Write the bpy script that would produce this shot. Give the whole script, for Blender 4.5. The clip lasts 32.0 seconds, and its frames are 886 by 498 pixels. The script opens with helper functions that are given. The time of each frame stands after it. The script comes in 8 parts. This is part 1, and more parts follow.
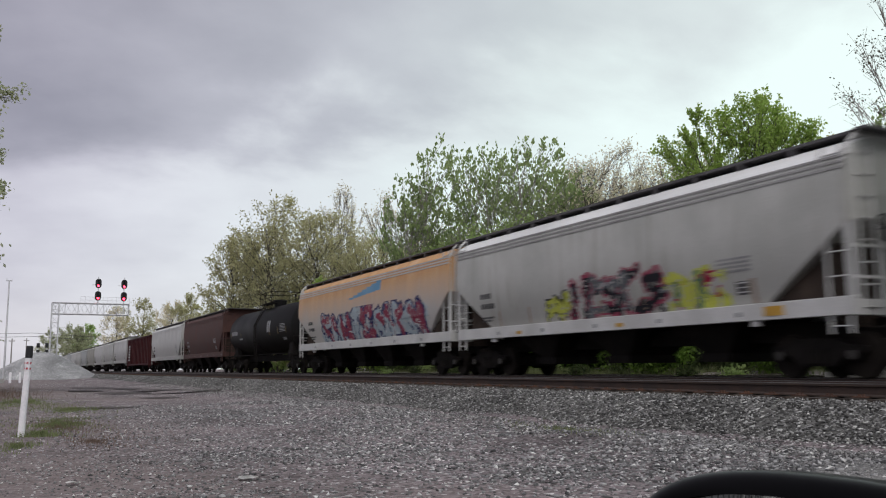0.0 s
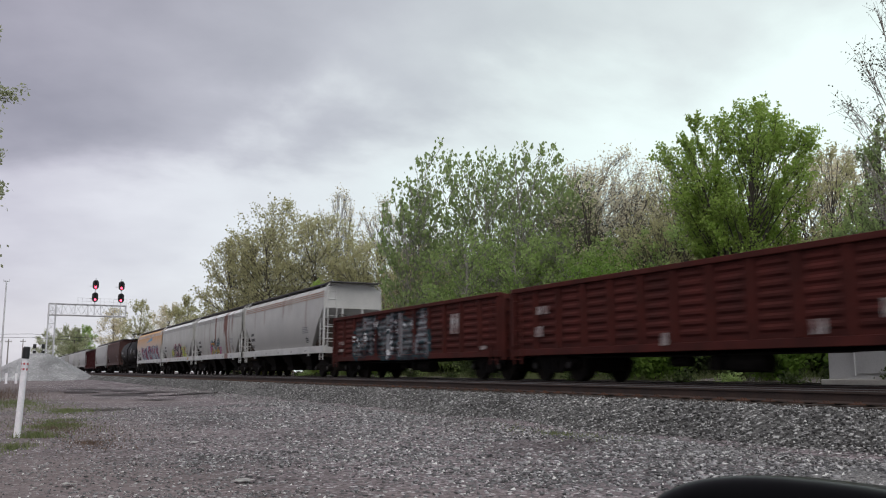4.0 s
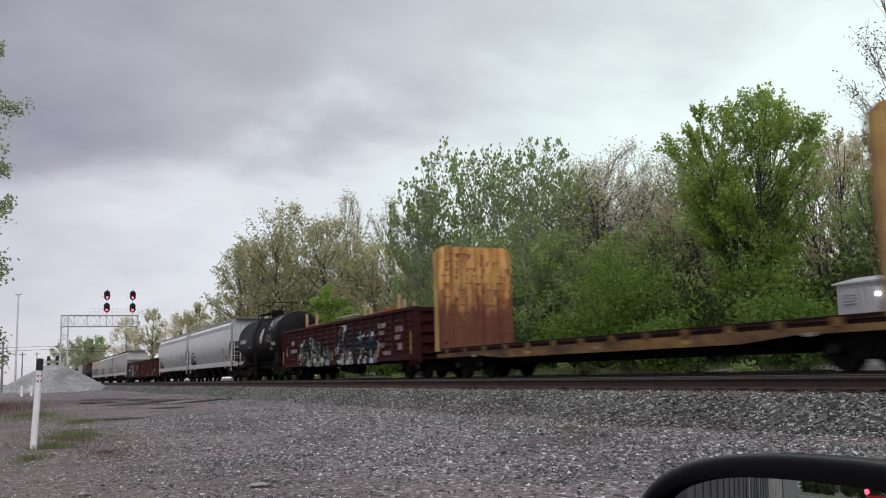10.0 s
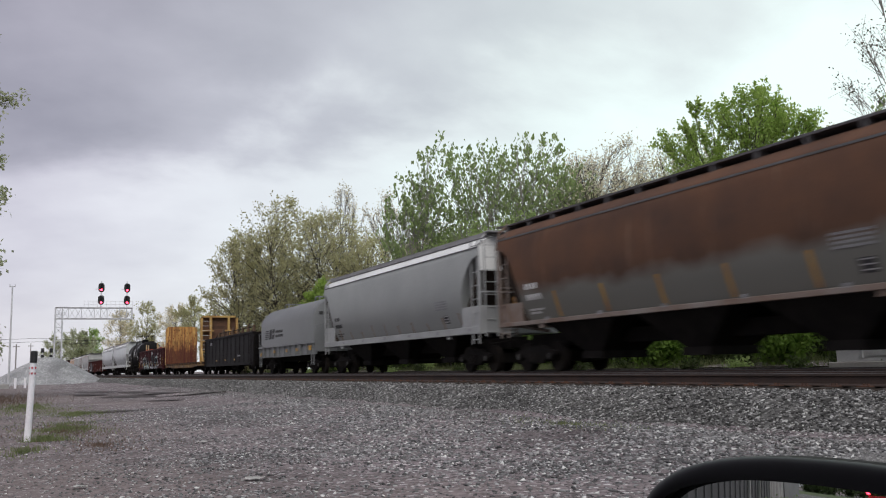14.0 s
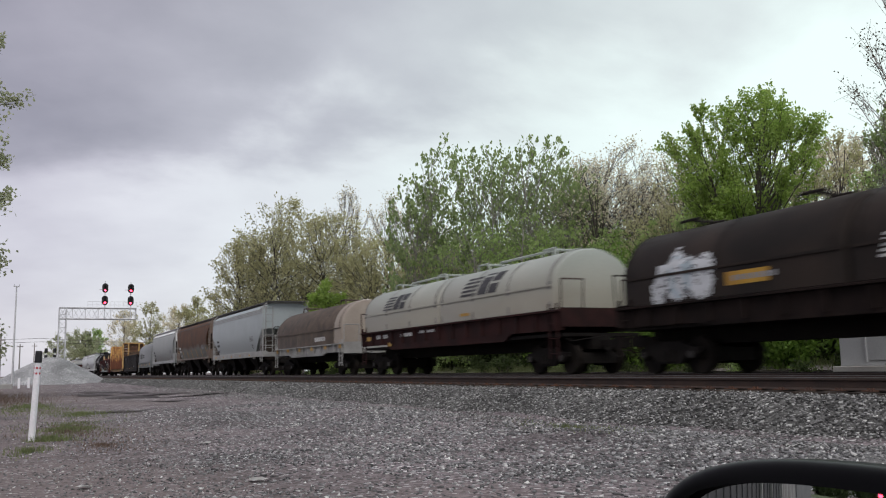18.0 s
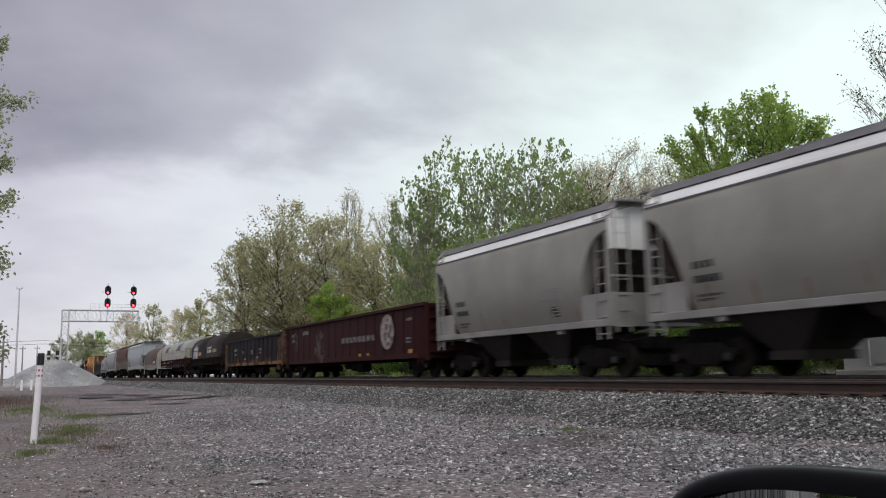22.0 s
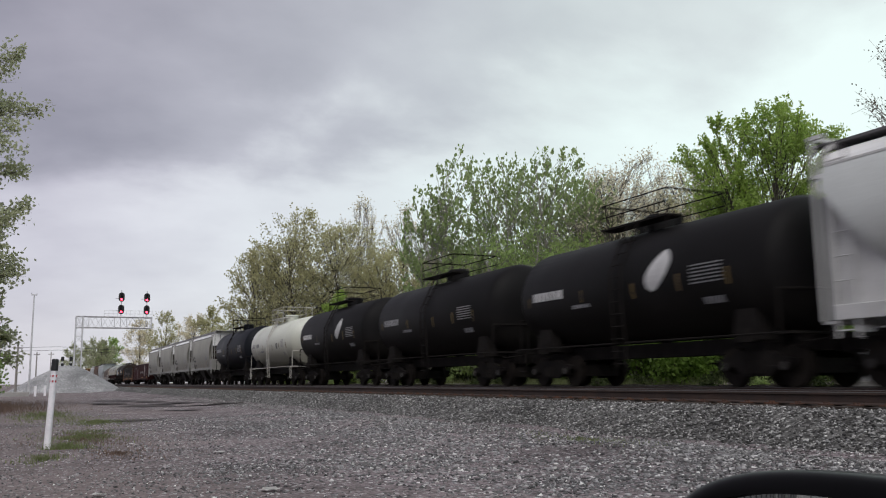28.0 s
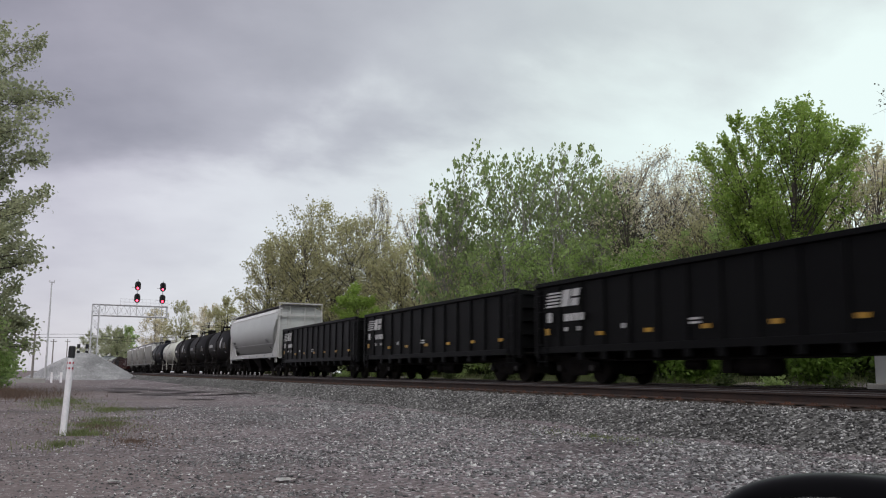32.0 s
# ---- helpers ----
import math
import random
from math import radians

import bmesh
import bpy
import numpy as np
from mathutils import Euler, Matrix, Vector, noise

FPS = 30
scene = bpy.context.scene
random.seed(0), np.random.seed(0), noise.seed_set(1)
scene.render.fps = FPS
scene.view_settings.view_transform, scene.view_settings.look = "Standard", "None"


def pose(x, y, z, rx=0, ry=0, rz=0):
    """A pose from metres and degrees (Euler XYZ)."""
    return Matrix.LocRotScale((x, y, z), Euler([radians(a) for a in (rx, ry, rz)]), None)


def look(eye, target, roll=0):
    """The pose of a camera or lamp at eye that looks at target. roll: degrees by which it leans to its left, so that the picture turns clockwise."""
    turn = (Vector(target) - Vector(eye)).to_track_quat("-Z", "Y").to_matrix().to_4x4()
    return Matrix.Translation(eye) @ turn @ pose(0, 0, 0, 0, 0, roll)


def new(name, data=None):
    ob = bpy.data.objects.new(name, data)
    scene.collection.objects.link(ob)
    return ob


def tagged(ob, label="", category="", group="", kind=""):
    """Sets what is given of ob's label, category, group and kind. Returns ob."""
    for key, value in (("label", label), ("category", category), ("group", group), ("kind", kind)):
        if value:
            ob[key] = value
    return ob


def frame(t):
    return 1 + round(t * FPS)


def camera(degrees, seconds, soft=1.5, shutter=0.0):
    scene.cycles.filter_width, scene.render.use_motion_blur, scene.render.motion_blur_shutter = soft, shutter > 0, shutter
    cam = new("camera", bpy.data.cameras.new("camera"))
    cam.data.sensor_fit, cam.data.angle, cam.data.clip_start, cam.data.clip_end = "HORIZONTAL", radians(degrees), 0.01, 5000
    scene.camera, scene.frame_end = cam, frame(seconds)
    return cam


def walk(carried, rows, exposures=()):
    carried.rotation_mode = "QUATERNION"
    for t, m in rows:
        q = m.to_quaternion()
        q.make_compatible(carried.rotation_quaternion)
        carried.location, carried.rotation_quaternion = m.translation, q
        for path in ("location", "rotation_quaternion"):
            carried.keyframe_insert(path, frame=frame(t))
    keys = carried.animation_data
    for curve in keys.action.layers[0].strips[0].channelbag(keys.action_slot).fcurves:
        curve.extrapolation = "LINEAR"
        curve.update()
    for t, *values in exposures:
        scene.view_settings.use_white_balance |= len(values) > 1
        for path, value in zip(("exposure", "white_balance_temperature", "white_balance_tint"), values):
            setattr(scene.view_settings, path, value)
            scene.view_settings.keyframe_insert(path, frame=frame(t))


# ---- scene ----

cam = camera(54.0, 32.0, soft=1.1, shutter=0.5)
PATH = [
    (0, pose(-0.003, 0.001, 1.108, 97.802, 0.322, -26.224)),
    (0.5, pose(-0.010, -0.004, 1.096, 97.762, 0.487, -25.783)),
    (1, pose(-0.015, -0.003, 1.098, 97.828, 0.318, -25.488)),
    (1.5, pose(-0.010, -0.001, 1.103, 98.041, 0.370, -25.806)),
    (2, pose(-0.007, 0.007, 1.097, 98.381, 0.100, -26.090)),
    (2.5, pose(-0.007, 0.001, 1.108, 98.334, 0.146, -26.341)),
    (4.5, pose(-0.013, -0.001, 1.106, 97.937, -0.202, -26.425)),
    (5, pose(0.009, 0.002, 1.096, 97.629, 0.643, -26.305)),
    (5.5, pose(-0.003, -0.006, 1.092, 97.905, 1.308, -27.168)),
    (6, pose(0.008, -0.006, 1.099, 97.973, 1.797, -27.568)),
    (6.5, pose(0.008, -0.019, 1.098, 98.108, 1.637, -27.461)),
    (7, pose(0.008, -0.010, 1.093, 98.242, 1.353, -27.428)),
    (7.5, pose(0.001, -0.018, 1.103, 97.887, 0.809, -28.134)),
    (8, pose(0.001, -0.009, 1.096, 97.445, 0.897, -28.163)),
    (8.5, pose(-0.008, -0.007, 1.094, 97.358, 0.957, -27.496)),
    (9, pose(-0.008, -0.018, 1.095, 97.342, 1.090, -27.012)),
    (9.5, pose(-0.008, -0.009, 1.095, 97.490, 1.335, -26.714)),
    (10, pose(-0.000, -0.012, 1.097, 98.040, 1.672, -25.594)),
    (10.5, pose(-0.001, -0.012, 1.094, 97.906, 2.031, -25.462)),
    (11, pose(0.003, -0.003, 1.093, 97.048, 2.384, -25.196)),
    (11.5, pose(-0.001, 0.003, 1.090, 96.947, 2.332, -25.487)),
    (12, pose(-0.009, 0.007, 1.102, 97.095, 1.869, -25.665)),
    (12.5, pose(-0.001, -0.004, 1.099, 97.228, 1.723, -25.665)),
    (13, pose(0.000, -0.000, 1.100, 97.373, 1.650, -25.887)),
    (13.5, pose(-0.000, 0.005, 1.096, 97.567, 1.571, -26.016)),
    (14, pose(-0.005, -0.001, 1.103, 97.653, 1.376, -25.955)),
    (14.5, pose(-0.004, -0.002, 1.105, 97.700, 1.390, -25.952)),
    (16.5, pose(-0.012, -0.001, 1.105, 97.643, 1.119, -25.804)),
    (17, pose(-0.015, -0.001, 1.104, 97.627, 1.517, -25.642)),
    (17.5, pose(-0.019, 0.001, 1.096, 97.725, 1.209, -25.714)),
    (18, pose(-0.023, -0.001, 1.103, 97.800, 1.073, -25.770)),
    (18.5, pose(-0.022, -0.003, 1.093, 97.815, 1.168, -25.720)),
    (19, pose(-0.017, -0.005, 1.092, 97.929, 1.009, -25.753)),
    (19.5, pose(-0.022, -0.008, 1.101, 97.994, 0.842, -25.731)),
    (20, pose(-0.024, 0.007, 1.100, 98.110, 0.942, -25.745)),
    (20.5, pose(-0.021, -0.004, 1.099, 98.035, 1.334, -25.725)),
    (21, pose(-0.022, 0.001, 1.100, 97.894, 1.132, -25.683)),
    (21.5, pose(-0.022, 0.000, 1.094, 97.880, 1.122, -25.621)),
    (22, pose(-0.015, 0.008, 1.104, 97.987, 0.979, -25.615)),
    (22.5, pose(-0.020, -0.005, 1.104, 98.105, 0.956, -25.703)),
    (23, pose(-0.024, 0.004, 1.104, 98.212, 0.910, -25.707)),
    (23.5, pose(-0.023, -0.003, 1.100, 98.404, 0.566, -25.652)),
    (24, pose(-0.013, -0.008, 1.091, 99.211, 1.556, -25.311)),
    (24.5, pose(-0.018, -0.011, 1.096, 98.893, 1.848, -24.841)),
    (25, pose(-0.020, -0.009, 1.096, 98.880, 1.762, -24.736)),
    (25.5, pose(-0.023, 0.000, 1.096, 98.973, 1.445, -24.714)),
    (27.5, pose(-0.028, -0.001, 1.097, 98.513, 0.593, -24.698)),
    (28, pose(-0.020, -0.002, 1.099, 98.551, 0.605, -24.855)),
    (28.5, pose(-0.021, -0.003, 1.100, 98.562, 0.568, -24.789)),
    (29, pose(-0.031, 0.004, 1.101, 98.583, 0.520, -24.696)),
    (29.5, pose(-0.024, 0.006, 1.099, 98.639, 0.383, -24.662)),
    (30, pose(-0.033, 0.004, 1.099, 98.726, -0.130, -24.663)),
    (30.5, pose(-0.028, 0.012, 1.101, 98.744, -0.340, -24.493)),
    (31, pose(-0.029, 0.013, 1.098, 98.595, -0.435, -24.332)),
    (31.5, pose(-0.029, 0.011, 1.099, 98.383, -0.691, -24.292)),
    (32, pose(-0.033, 0.021, 1.098, 98.189, -0.506, -24.029)),
]
EXPOSURE = [(0, -0.02), (2, -0.1), (4.5, 0.04), (5, 0.04), (6, -0.08), (7, -0.15), (8, 0.17), (9, 0.16), (10, 0.0), (11, 0.1), (12, 0.12), (14, 0.08), (17, 0.03), (22, 0.02), (23, -0.02), (24, -0.2), (25, -0.14), (28, -0.03), (29, -0.13), (30, -0.16), (31, -0.13), (32, -0.07)]
walk(cam, PATH, EXPOSURE)

# ---- sky and light: an overcast spring afternoon ----
def make_world():
    w = bpy.data.worlds.new("overcast_sky")
    scene.world = w
    w.use_nodes = True
    nt = w.node_tree
    nt.nodes.clear()
    N, Lk = nt.nodes.new, nt.links.new
    out, bg = N("ShaderNodeOutputWorld"), N("ShaderNodeBackground")
    sky = N("ShaderNodeTexSky")
    sky.sky_type, sky.sun_disc = "NISHITA", False
    sky.sun_elevation, sky.sun_rotation = radians(50), radians(210.3)
    tc = N("ShaderNodeTexCoord")
    sep = N("ShaderNodeSeparateXYZ")
    Lk(tc.outputs["Generated"], sep.inputs[0])
    # flat cloud layer seen in perspective: direction divided by its height
    add = N("ShaderNodeMath"); add.operation = "ADD"; add.inputs[1].default_value = 0.42
    mx = N("ShaderNodeMath"); mx.operation = "MAXIMUM"; mx.inputs[1].default_value = 0.0
    Lk(sep.outputs["Z"], mx.inputs[0]); Lk(mx.outputs[0], add.inputs[0])
    dx = N("ShaderNodeMath"); dx.operation = "DIVIDE"
    dy = N("ShaderNodeMath"); dy.operation = "DIVIDE"
    Lk(sep.outputs["X"], dx.inputs[0]); Lk(add.outputs[0], dx.inputs[1])
    Lk(sep.outputs["Y"], dy.inputs[0]); Lk(add.outputs[0], dy.inputs[1])
    com = N("ShaderNodeCombineXYZ")
    Lk(dx.outputs[0], com.inputs[0]); Lk(dy.outputs[0], com.inputs[1])
    mp = N("ShaderNodeMapping")
    mp.inputs["Location"].default_value = SKY_SHIFT
    mp.inputs["Rotation"].default_value = (0, 0, radians(SKY_TURN))
    mp.inputs["Scale"].default_value = (1.5, 2.0, 1)
    Lk(com.outputs[0], mp.inputs[0])
    big = N("ShaderNodeTexNoise")
    big.inputs["Scale"].default_value, big.inputs["Detail"].default_value = 1.15, 7
    big.inputs["Roughness"].default_value, big.inputs["Distortion"].default_value = 0.54, 0.25
    Lk(mp.outputs[0], big.inputs["Vector"])

    def ranged(socket, a, b, c, d):
        r = N("ShaderNodeMapRange")
        for k, v in zip(("From Min", "From Max", "To Min", "To Max"), (a, b, c, d)):
            r.inputs[k].default_value = v
        Lk(socket, r.inputs["Value"])
        return r.outputs[0]

    def plus(p, q):
        r = N("ShaderNodeMath"); r.operation = "ADD"
        Lk(p, r.inputs[0]); Lk(q, r.inputs[1])
        return r.outputs[0]
    # a grey cloud sheet overhead whose ragged edge lies low in the west and climbs to the east; bright haze below it
    def fma(socket, k, c):
        r = N("ShaderNodeMath"); r.operation = "MULTIPLY_ADD"
        r.inputs[1].default_value, r.inputs[2].default_value = k, c
        Lk(socket, r.inputs[0])
        return r.outputs[0]
    west = N("ShaderNodeMath"); west.operation = "MAXIMUM"; west.inputs[1].default_value = -0.2
    Lk(sep.outputs["X"], west.inputs[0])
    edge = plus(plus(sep.outputs["Z"], fma(west.outputs[0], -0.21, -0.215)), fma(big.outputs["Fac"], 0.36, -0.18))
    sheet = N("ShaderNodeMapRange"); sheet.interpolation_type = "SMOOTHSTEP"
    for k, v in zip(("From Min", "From Max", "To Min", "To Max"), (-0.05, 0.06, 0.0, -0.39)):
        sheet.inputs[k].default_value = v
    Lk(edge, sheet.inputs["Value"])
    wisp = N("ShaderNodeTexNoise")
    wisp.inputs["Scale"].default_value, wisp.inputs["Detail"].default_value, wisp.inputs["Roughness"].default_value = 2.6, 6, 0.5
    Lk(mp.outputs[0], wisp.inputs["Vector"])
    east = ranged(sep.outputs["X"], 0.0, 0.80, 0.46, 1.12)
    total = plus(plus(sheet.outputs[0], east), fma(wisp.outputs["Fac"], 0.42, -0.21))
    ramp = N("ShaderNodeValToRGB")
    e = ramp.color_ramp.elements
    e[0].position, e[0].color = 0.0, (0.235, 0.235, 0.262, 1)
    e[1].position, e[1].color = 1.0, (0.77, 0.83, 0.82, 1)
    for p, c in ((0.35, (0.435, 0.437, 0.468, 1)), (0.62, (0.61, 0.627, 0.64, 1))):
        m = ramp.color_ramp.elements.new(p); m.color = c
    Lk(total, ramp.inputs[0])
    tint = N("ShaderNodeMix"); tint.data_type = "RGBA"
    tint.inputs["A"].default_value, tint.inputs["B"].default_value = (1.018, 0.97, 1.035, 1), (0.97, 1.03, 1.0, 1)
    Lk(ranged(sep.outputs["X"], 0.0, 0.5, 0.0, 1.0), tint.inputs["Factor"])
    sc = N("ShaderNodeVectorMath"); sc.operation = "MULTIPLY"
    Lk(ramp.outputs[0], sc.inputs[0]); Lk(tint.outputs["Result"], sc.inputs[1])
    # a little clear-sky light shines through
    sk = N("ShaderNodeVectorMath"); sk.operation = "SCALE"; sk.inputs["Scale"].default_value = 0.012
    Lk(sky.outputs[0], sk.inputs[0])
    ad = N("ShaderNodeVectorMath"); ad.operation = "ADD"
    Lk(sc.outputs[0], ad.inputs[0]); Lk(sk.outputs[0], ad.inputs[1])
    Lk(ad.outputs[0], bg.inputs["Color"])
    bg.inputs["Strength"].default_value = 1.15
    Lk(bg.outputs[0], out.inputs[0])


SKY_SHIFT, SKY_TURN = (4.3, 2.1, 0.0), 20.0
make_world()
sun = new("sun", bpy.data.lights.new("sun", "SUN"))
sun.data.energy, sun.data.angle, sun.data.color = 1.6, radians(40), (1.0, 0.97, 0.93)
sun.matrix_world = look((-16.8, -28.8, 39.8), (0, 0, 0))


# ---- materials ----
MATS = {}


def ramp_node(nt, stops):
    r = nt.nodes.new("ShaderNodeValToRGB")
    el = r.color_ramp.elements
    for i, (p, c) in enumerate(stops):
        k = el[i] if i < 2 else el.new(p)
        k.position, k.color = p, (*c, 1) if len(c) == 3 else c
    return r


def mat(name, c1, c2=None, rough=0.6, metal=0.0, scale=1.2, fine=25.0, bump=0.15, streak=None, low=None, stretch=(1, 1, 1), emit=None, vary=0.0, spec=0.5, drift=37.0):
    """A painted or natural surface: two colours in broad patches, fine grain, relief; streak: colour and amount of runs
    down the side;
    low: colour, height, strength and, if given, depth and raggedness of a fading lower tone, for grime and for painted
    shade; drift 0 lets the pattern run on across pieces."""
    if name in MATS:
        return MATS[name]
    m = bpy.data.materials.new(name)
    MATS[name] = m
    m.use_nodes = True
    nt = m.node_tree
    b = nt.nodes["Principled BSDF"]
    N, Lk = nt.nodes.new, nt.links.new
    c2 = c2 or tuple(c * 0.72 for c in c1)
    tc = N("ShaderNodeTexCoord")
    mp = N("ShaderNodeMapping")
    mp.inputs["Scale"].default_value = stretch
    Lk(tc.outputs["Object"], mp.inputs[0])
    n1, n2 = N("ShaderNodeTexNoise"), N("ShaderNodeTexNoise")
    n1.inputs["Scale"].default_value, n1.inputs["Detail"].default_value = scale, 5
    n2.inputs["Scale"].default_value, n2.inputs["Detail"].default_value = fine, 3
    info = N("ShaderNodeObjectInfo")
    n1.noise_dimensions = "4D"
    ml = N("ShaderNodeMath"); ml.operation = "MULTIPLY"; ml.inputs[1].default_value = drift
    Lk(info.outputs["Random"], ml.inputs[0]); Lk(ml.outputs[0], n1.inputs["W"])
    Lk(mp.outputs[0], n1.inputs["Vector"]); Lk(tc.outputs["Object"], n2.inputs["Vector"])
    r = ramp_node(nt, [(0.35, c2), (0.65, c1)])
    Lk(n1.outputs["Fac"], r.inputs[0])
    col = r.outputs[0]
    g = N("ShaderNodeMapRange")
    g.inputs["To Min"].default_value, g.inputs["To Max"].default_value = 0.82, 1.18
    Lk(n2.outputs["Fac"], g.inputs["Value"])
    v = N("ShaderNodeVectorMath"); v.operation = "SCALE"
    Lk(col, v.inputs[0]); Lk(g.outputs[0], v.inputs["Scale"])
    col = v.outputs[0]
    if vary:
        vr = N("ShaderNodeMapRange")
        vr.inputs["To Min"].default_value, vr.inputs["To Max"].default_value = 1 - vary, 1 + vary
        Lk(info.outputs["Random"], vr.inputs["Value"])
        v2 = N("ShaderNodeVectorMath"); v2.operation = "SCALE"
        Lk(col, v2.inputs[0]); Lk(vr.outputs[0], v2.inputs["Scale"])
        col = v2.outputs[0]
    if streak:
        sm = N("ShaderNodeMapping")
        sm.inputs["Scale"].default_value = (2.6, 2.6, 0.15)
        Lk(tc.outputs["Object"], sm.inputs[0])
        s = N("ShaderNodeTexNoise")
        s.noise_dimensions = "4D"
        s.inputs["Scale"].default_value, s.inputs["Detail"].default_value = 1.7, 6
        s.inputs["Roughness"].default_value = 0.68
        Lk(ml.outputs[0], s.inputs["W"])
        Lk(sm.outputs[0], s.inputs["Vector"])
        a = streak[1]
        sr = ramp_node(nt, [(0.68 - a * 0.3, (0, 0, 0)), (0.86 - a * 0.3, (1, 1, 1))])
        Lk(s.outputs["Fac"], sr.inputs[0])
        mx = N("ShaderNodeMix"); mx.data_type = "RGBA"
        mu = N("ShaderNodeMath"); mu.operation = "MULTIPLY"; mu.inputs[1].default_value = 0.85
        Lk(sr.outputs[0], mu.inputs[0])
        Lk(mu.outputs[0], mx.inputs["Factor"]); Lk(col, mx.inputs["A"])
        mx.inputs["B"].default_value = (*streak[0], 1)
        col = mx.outputs["Result"]
    if low:
        sp = N("ShaderNodeSeparateXYZ")
        Lk(tc.outputs["Object"], sp.inputs[0])
        ad = N("ShaderNodeMath"); ad.operation = "MULTIPLY_ADD"
        ad.inputs[1].default_value = -low[4] if len(low) > 4 else -1.1
        Lk(n1.outputs["Fac"], ad.inputs[0]); Lk(sp.outputs["Z"], ad.inputs[2])
        lr = N("ShaderNodeMapRange")
        lr.inputs["From Min"].default_value, lr.inputs["From Max"].default_value = low[1] - (low[3] if len(low) > 3 else 1.4), low[1]
        lr.inputs["To Min"].default_value, lr.inputs["To Max"].default_value = low[2], 0.0
        Lk(ad.outputs[0], lr.inputs["Value"])
        mx = N("ShaderNodeMix"); mx.data_type = "RGBA"
        Lk(lr.outputs[0], mx.inputs["Factor"]); Lk(col, mx.inputs["A"])
        mx.inputs["B"].default_value = (*low[0], 1)
        col = mx.outputs["Result"]
    Lk(col, b.inputs["Base Color"])
    rr = N("ShaderNodeMapRange")
    rr.inputs["To Min"].default_value, rr.inputs["To Max"].default_value = max(0.02, rough - 0.12), min(1, rough + 0.15)
    Lk(n1.outputs["Fac"], rr.inputs["Value"]); Lk(rr.outputs[0], b.inputs["Roughness"])
    b.inputs["Metallic"].default_value = metal
    b.inputs["Specular IOR Level"].default_value = spec
    if bump:
        bp = N("ShaderNodeBump")
        bp.inputs["Strength"].default_value, bp.inputs["Distance"].default_value = bump, 0.02
        Lk(n2.outputs["Fac"], bp.inputs["Height"]); Lk(bp.outputs[0], b.inputs["Normal"])
    if emit:
        b.inputs["Emission Color"].default_value = (*emit[0], 1)
        b.inputs["Emission Strength"].default_value = emit[1]
    return m


def leaf_mat(name, c1, c2):
    """Foliage: each leaf its own shade between two greens, letting light through."""
    if name in MATS:
        return MATS[name]
    m = bpy.data.materials.new(name)
    MATS[name] = m
    m.use_nodes = True
    nt = m.node_tree
    b = nt.nodes["Principled BSDF"]
    N, Lk = nt.nodes.new, nt.links.new
    geo = N("ShaderNodeNewGeometry")
    r = ramp_node(nt, [(0.0, c2), (1.0, c1)])
    Lk(geo.outputs["Random Per Island"], r.inputs[0])
    tc, n = N("ShaderNodeTexCoord"), N("ShaderNodeTexNoise")
    n.inputs["Scale"].default_value, n.inputs["Detail"].default_value = 0.5, 3
    Lk(tc.outputs["Object"], n.inputs["Vector"])
    g = N("ShaderNodeMapRange")
    g.inputs["To Min"].default_value, g.inputs["To Max"].default_value = 0.6, 1.4
    Lk(n.outputs["Fac"], g.inputs["Value"])
    v = N("ShaderNodeVectorMath"); v.operation = "SCALE"
    Lk(r.outputs[0], v.inputs[0]); Lk(g.outputs[0], v.inputs["Scale"])
    Lk(v.outputs[0], b.inputs["Base Color"])
    b.inputs["Roughness"].default_value = 0.55
    tr, mx = N("ShaderNodeBsdfTranslucent"), N("ShaderNodeMixShader")
    mx.inputs[0].default_value = 0.66
    Lk(v.outputs[0], tr.inputs["Color"])
    Lk(b.outputs[0], mx.inputs[1]); Lk(tr.outputs[0], mx.inputs[2])
    Lk(mx.outputs[0], nt.nodes["Material Output"].inputs["Surface"])
    return m


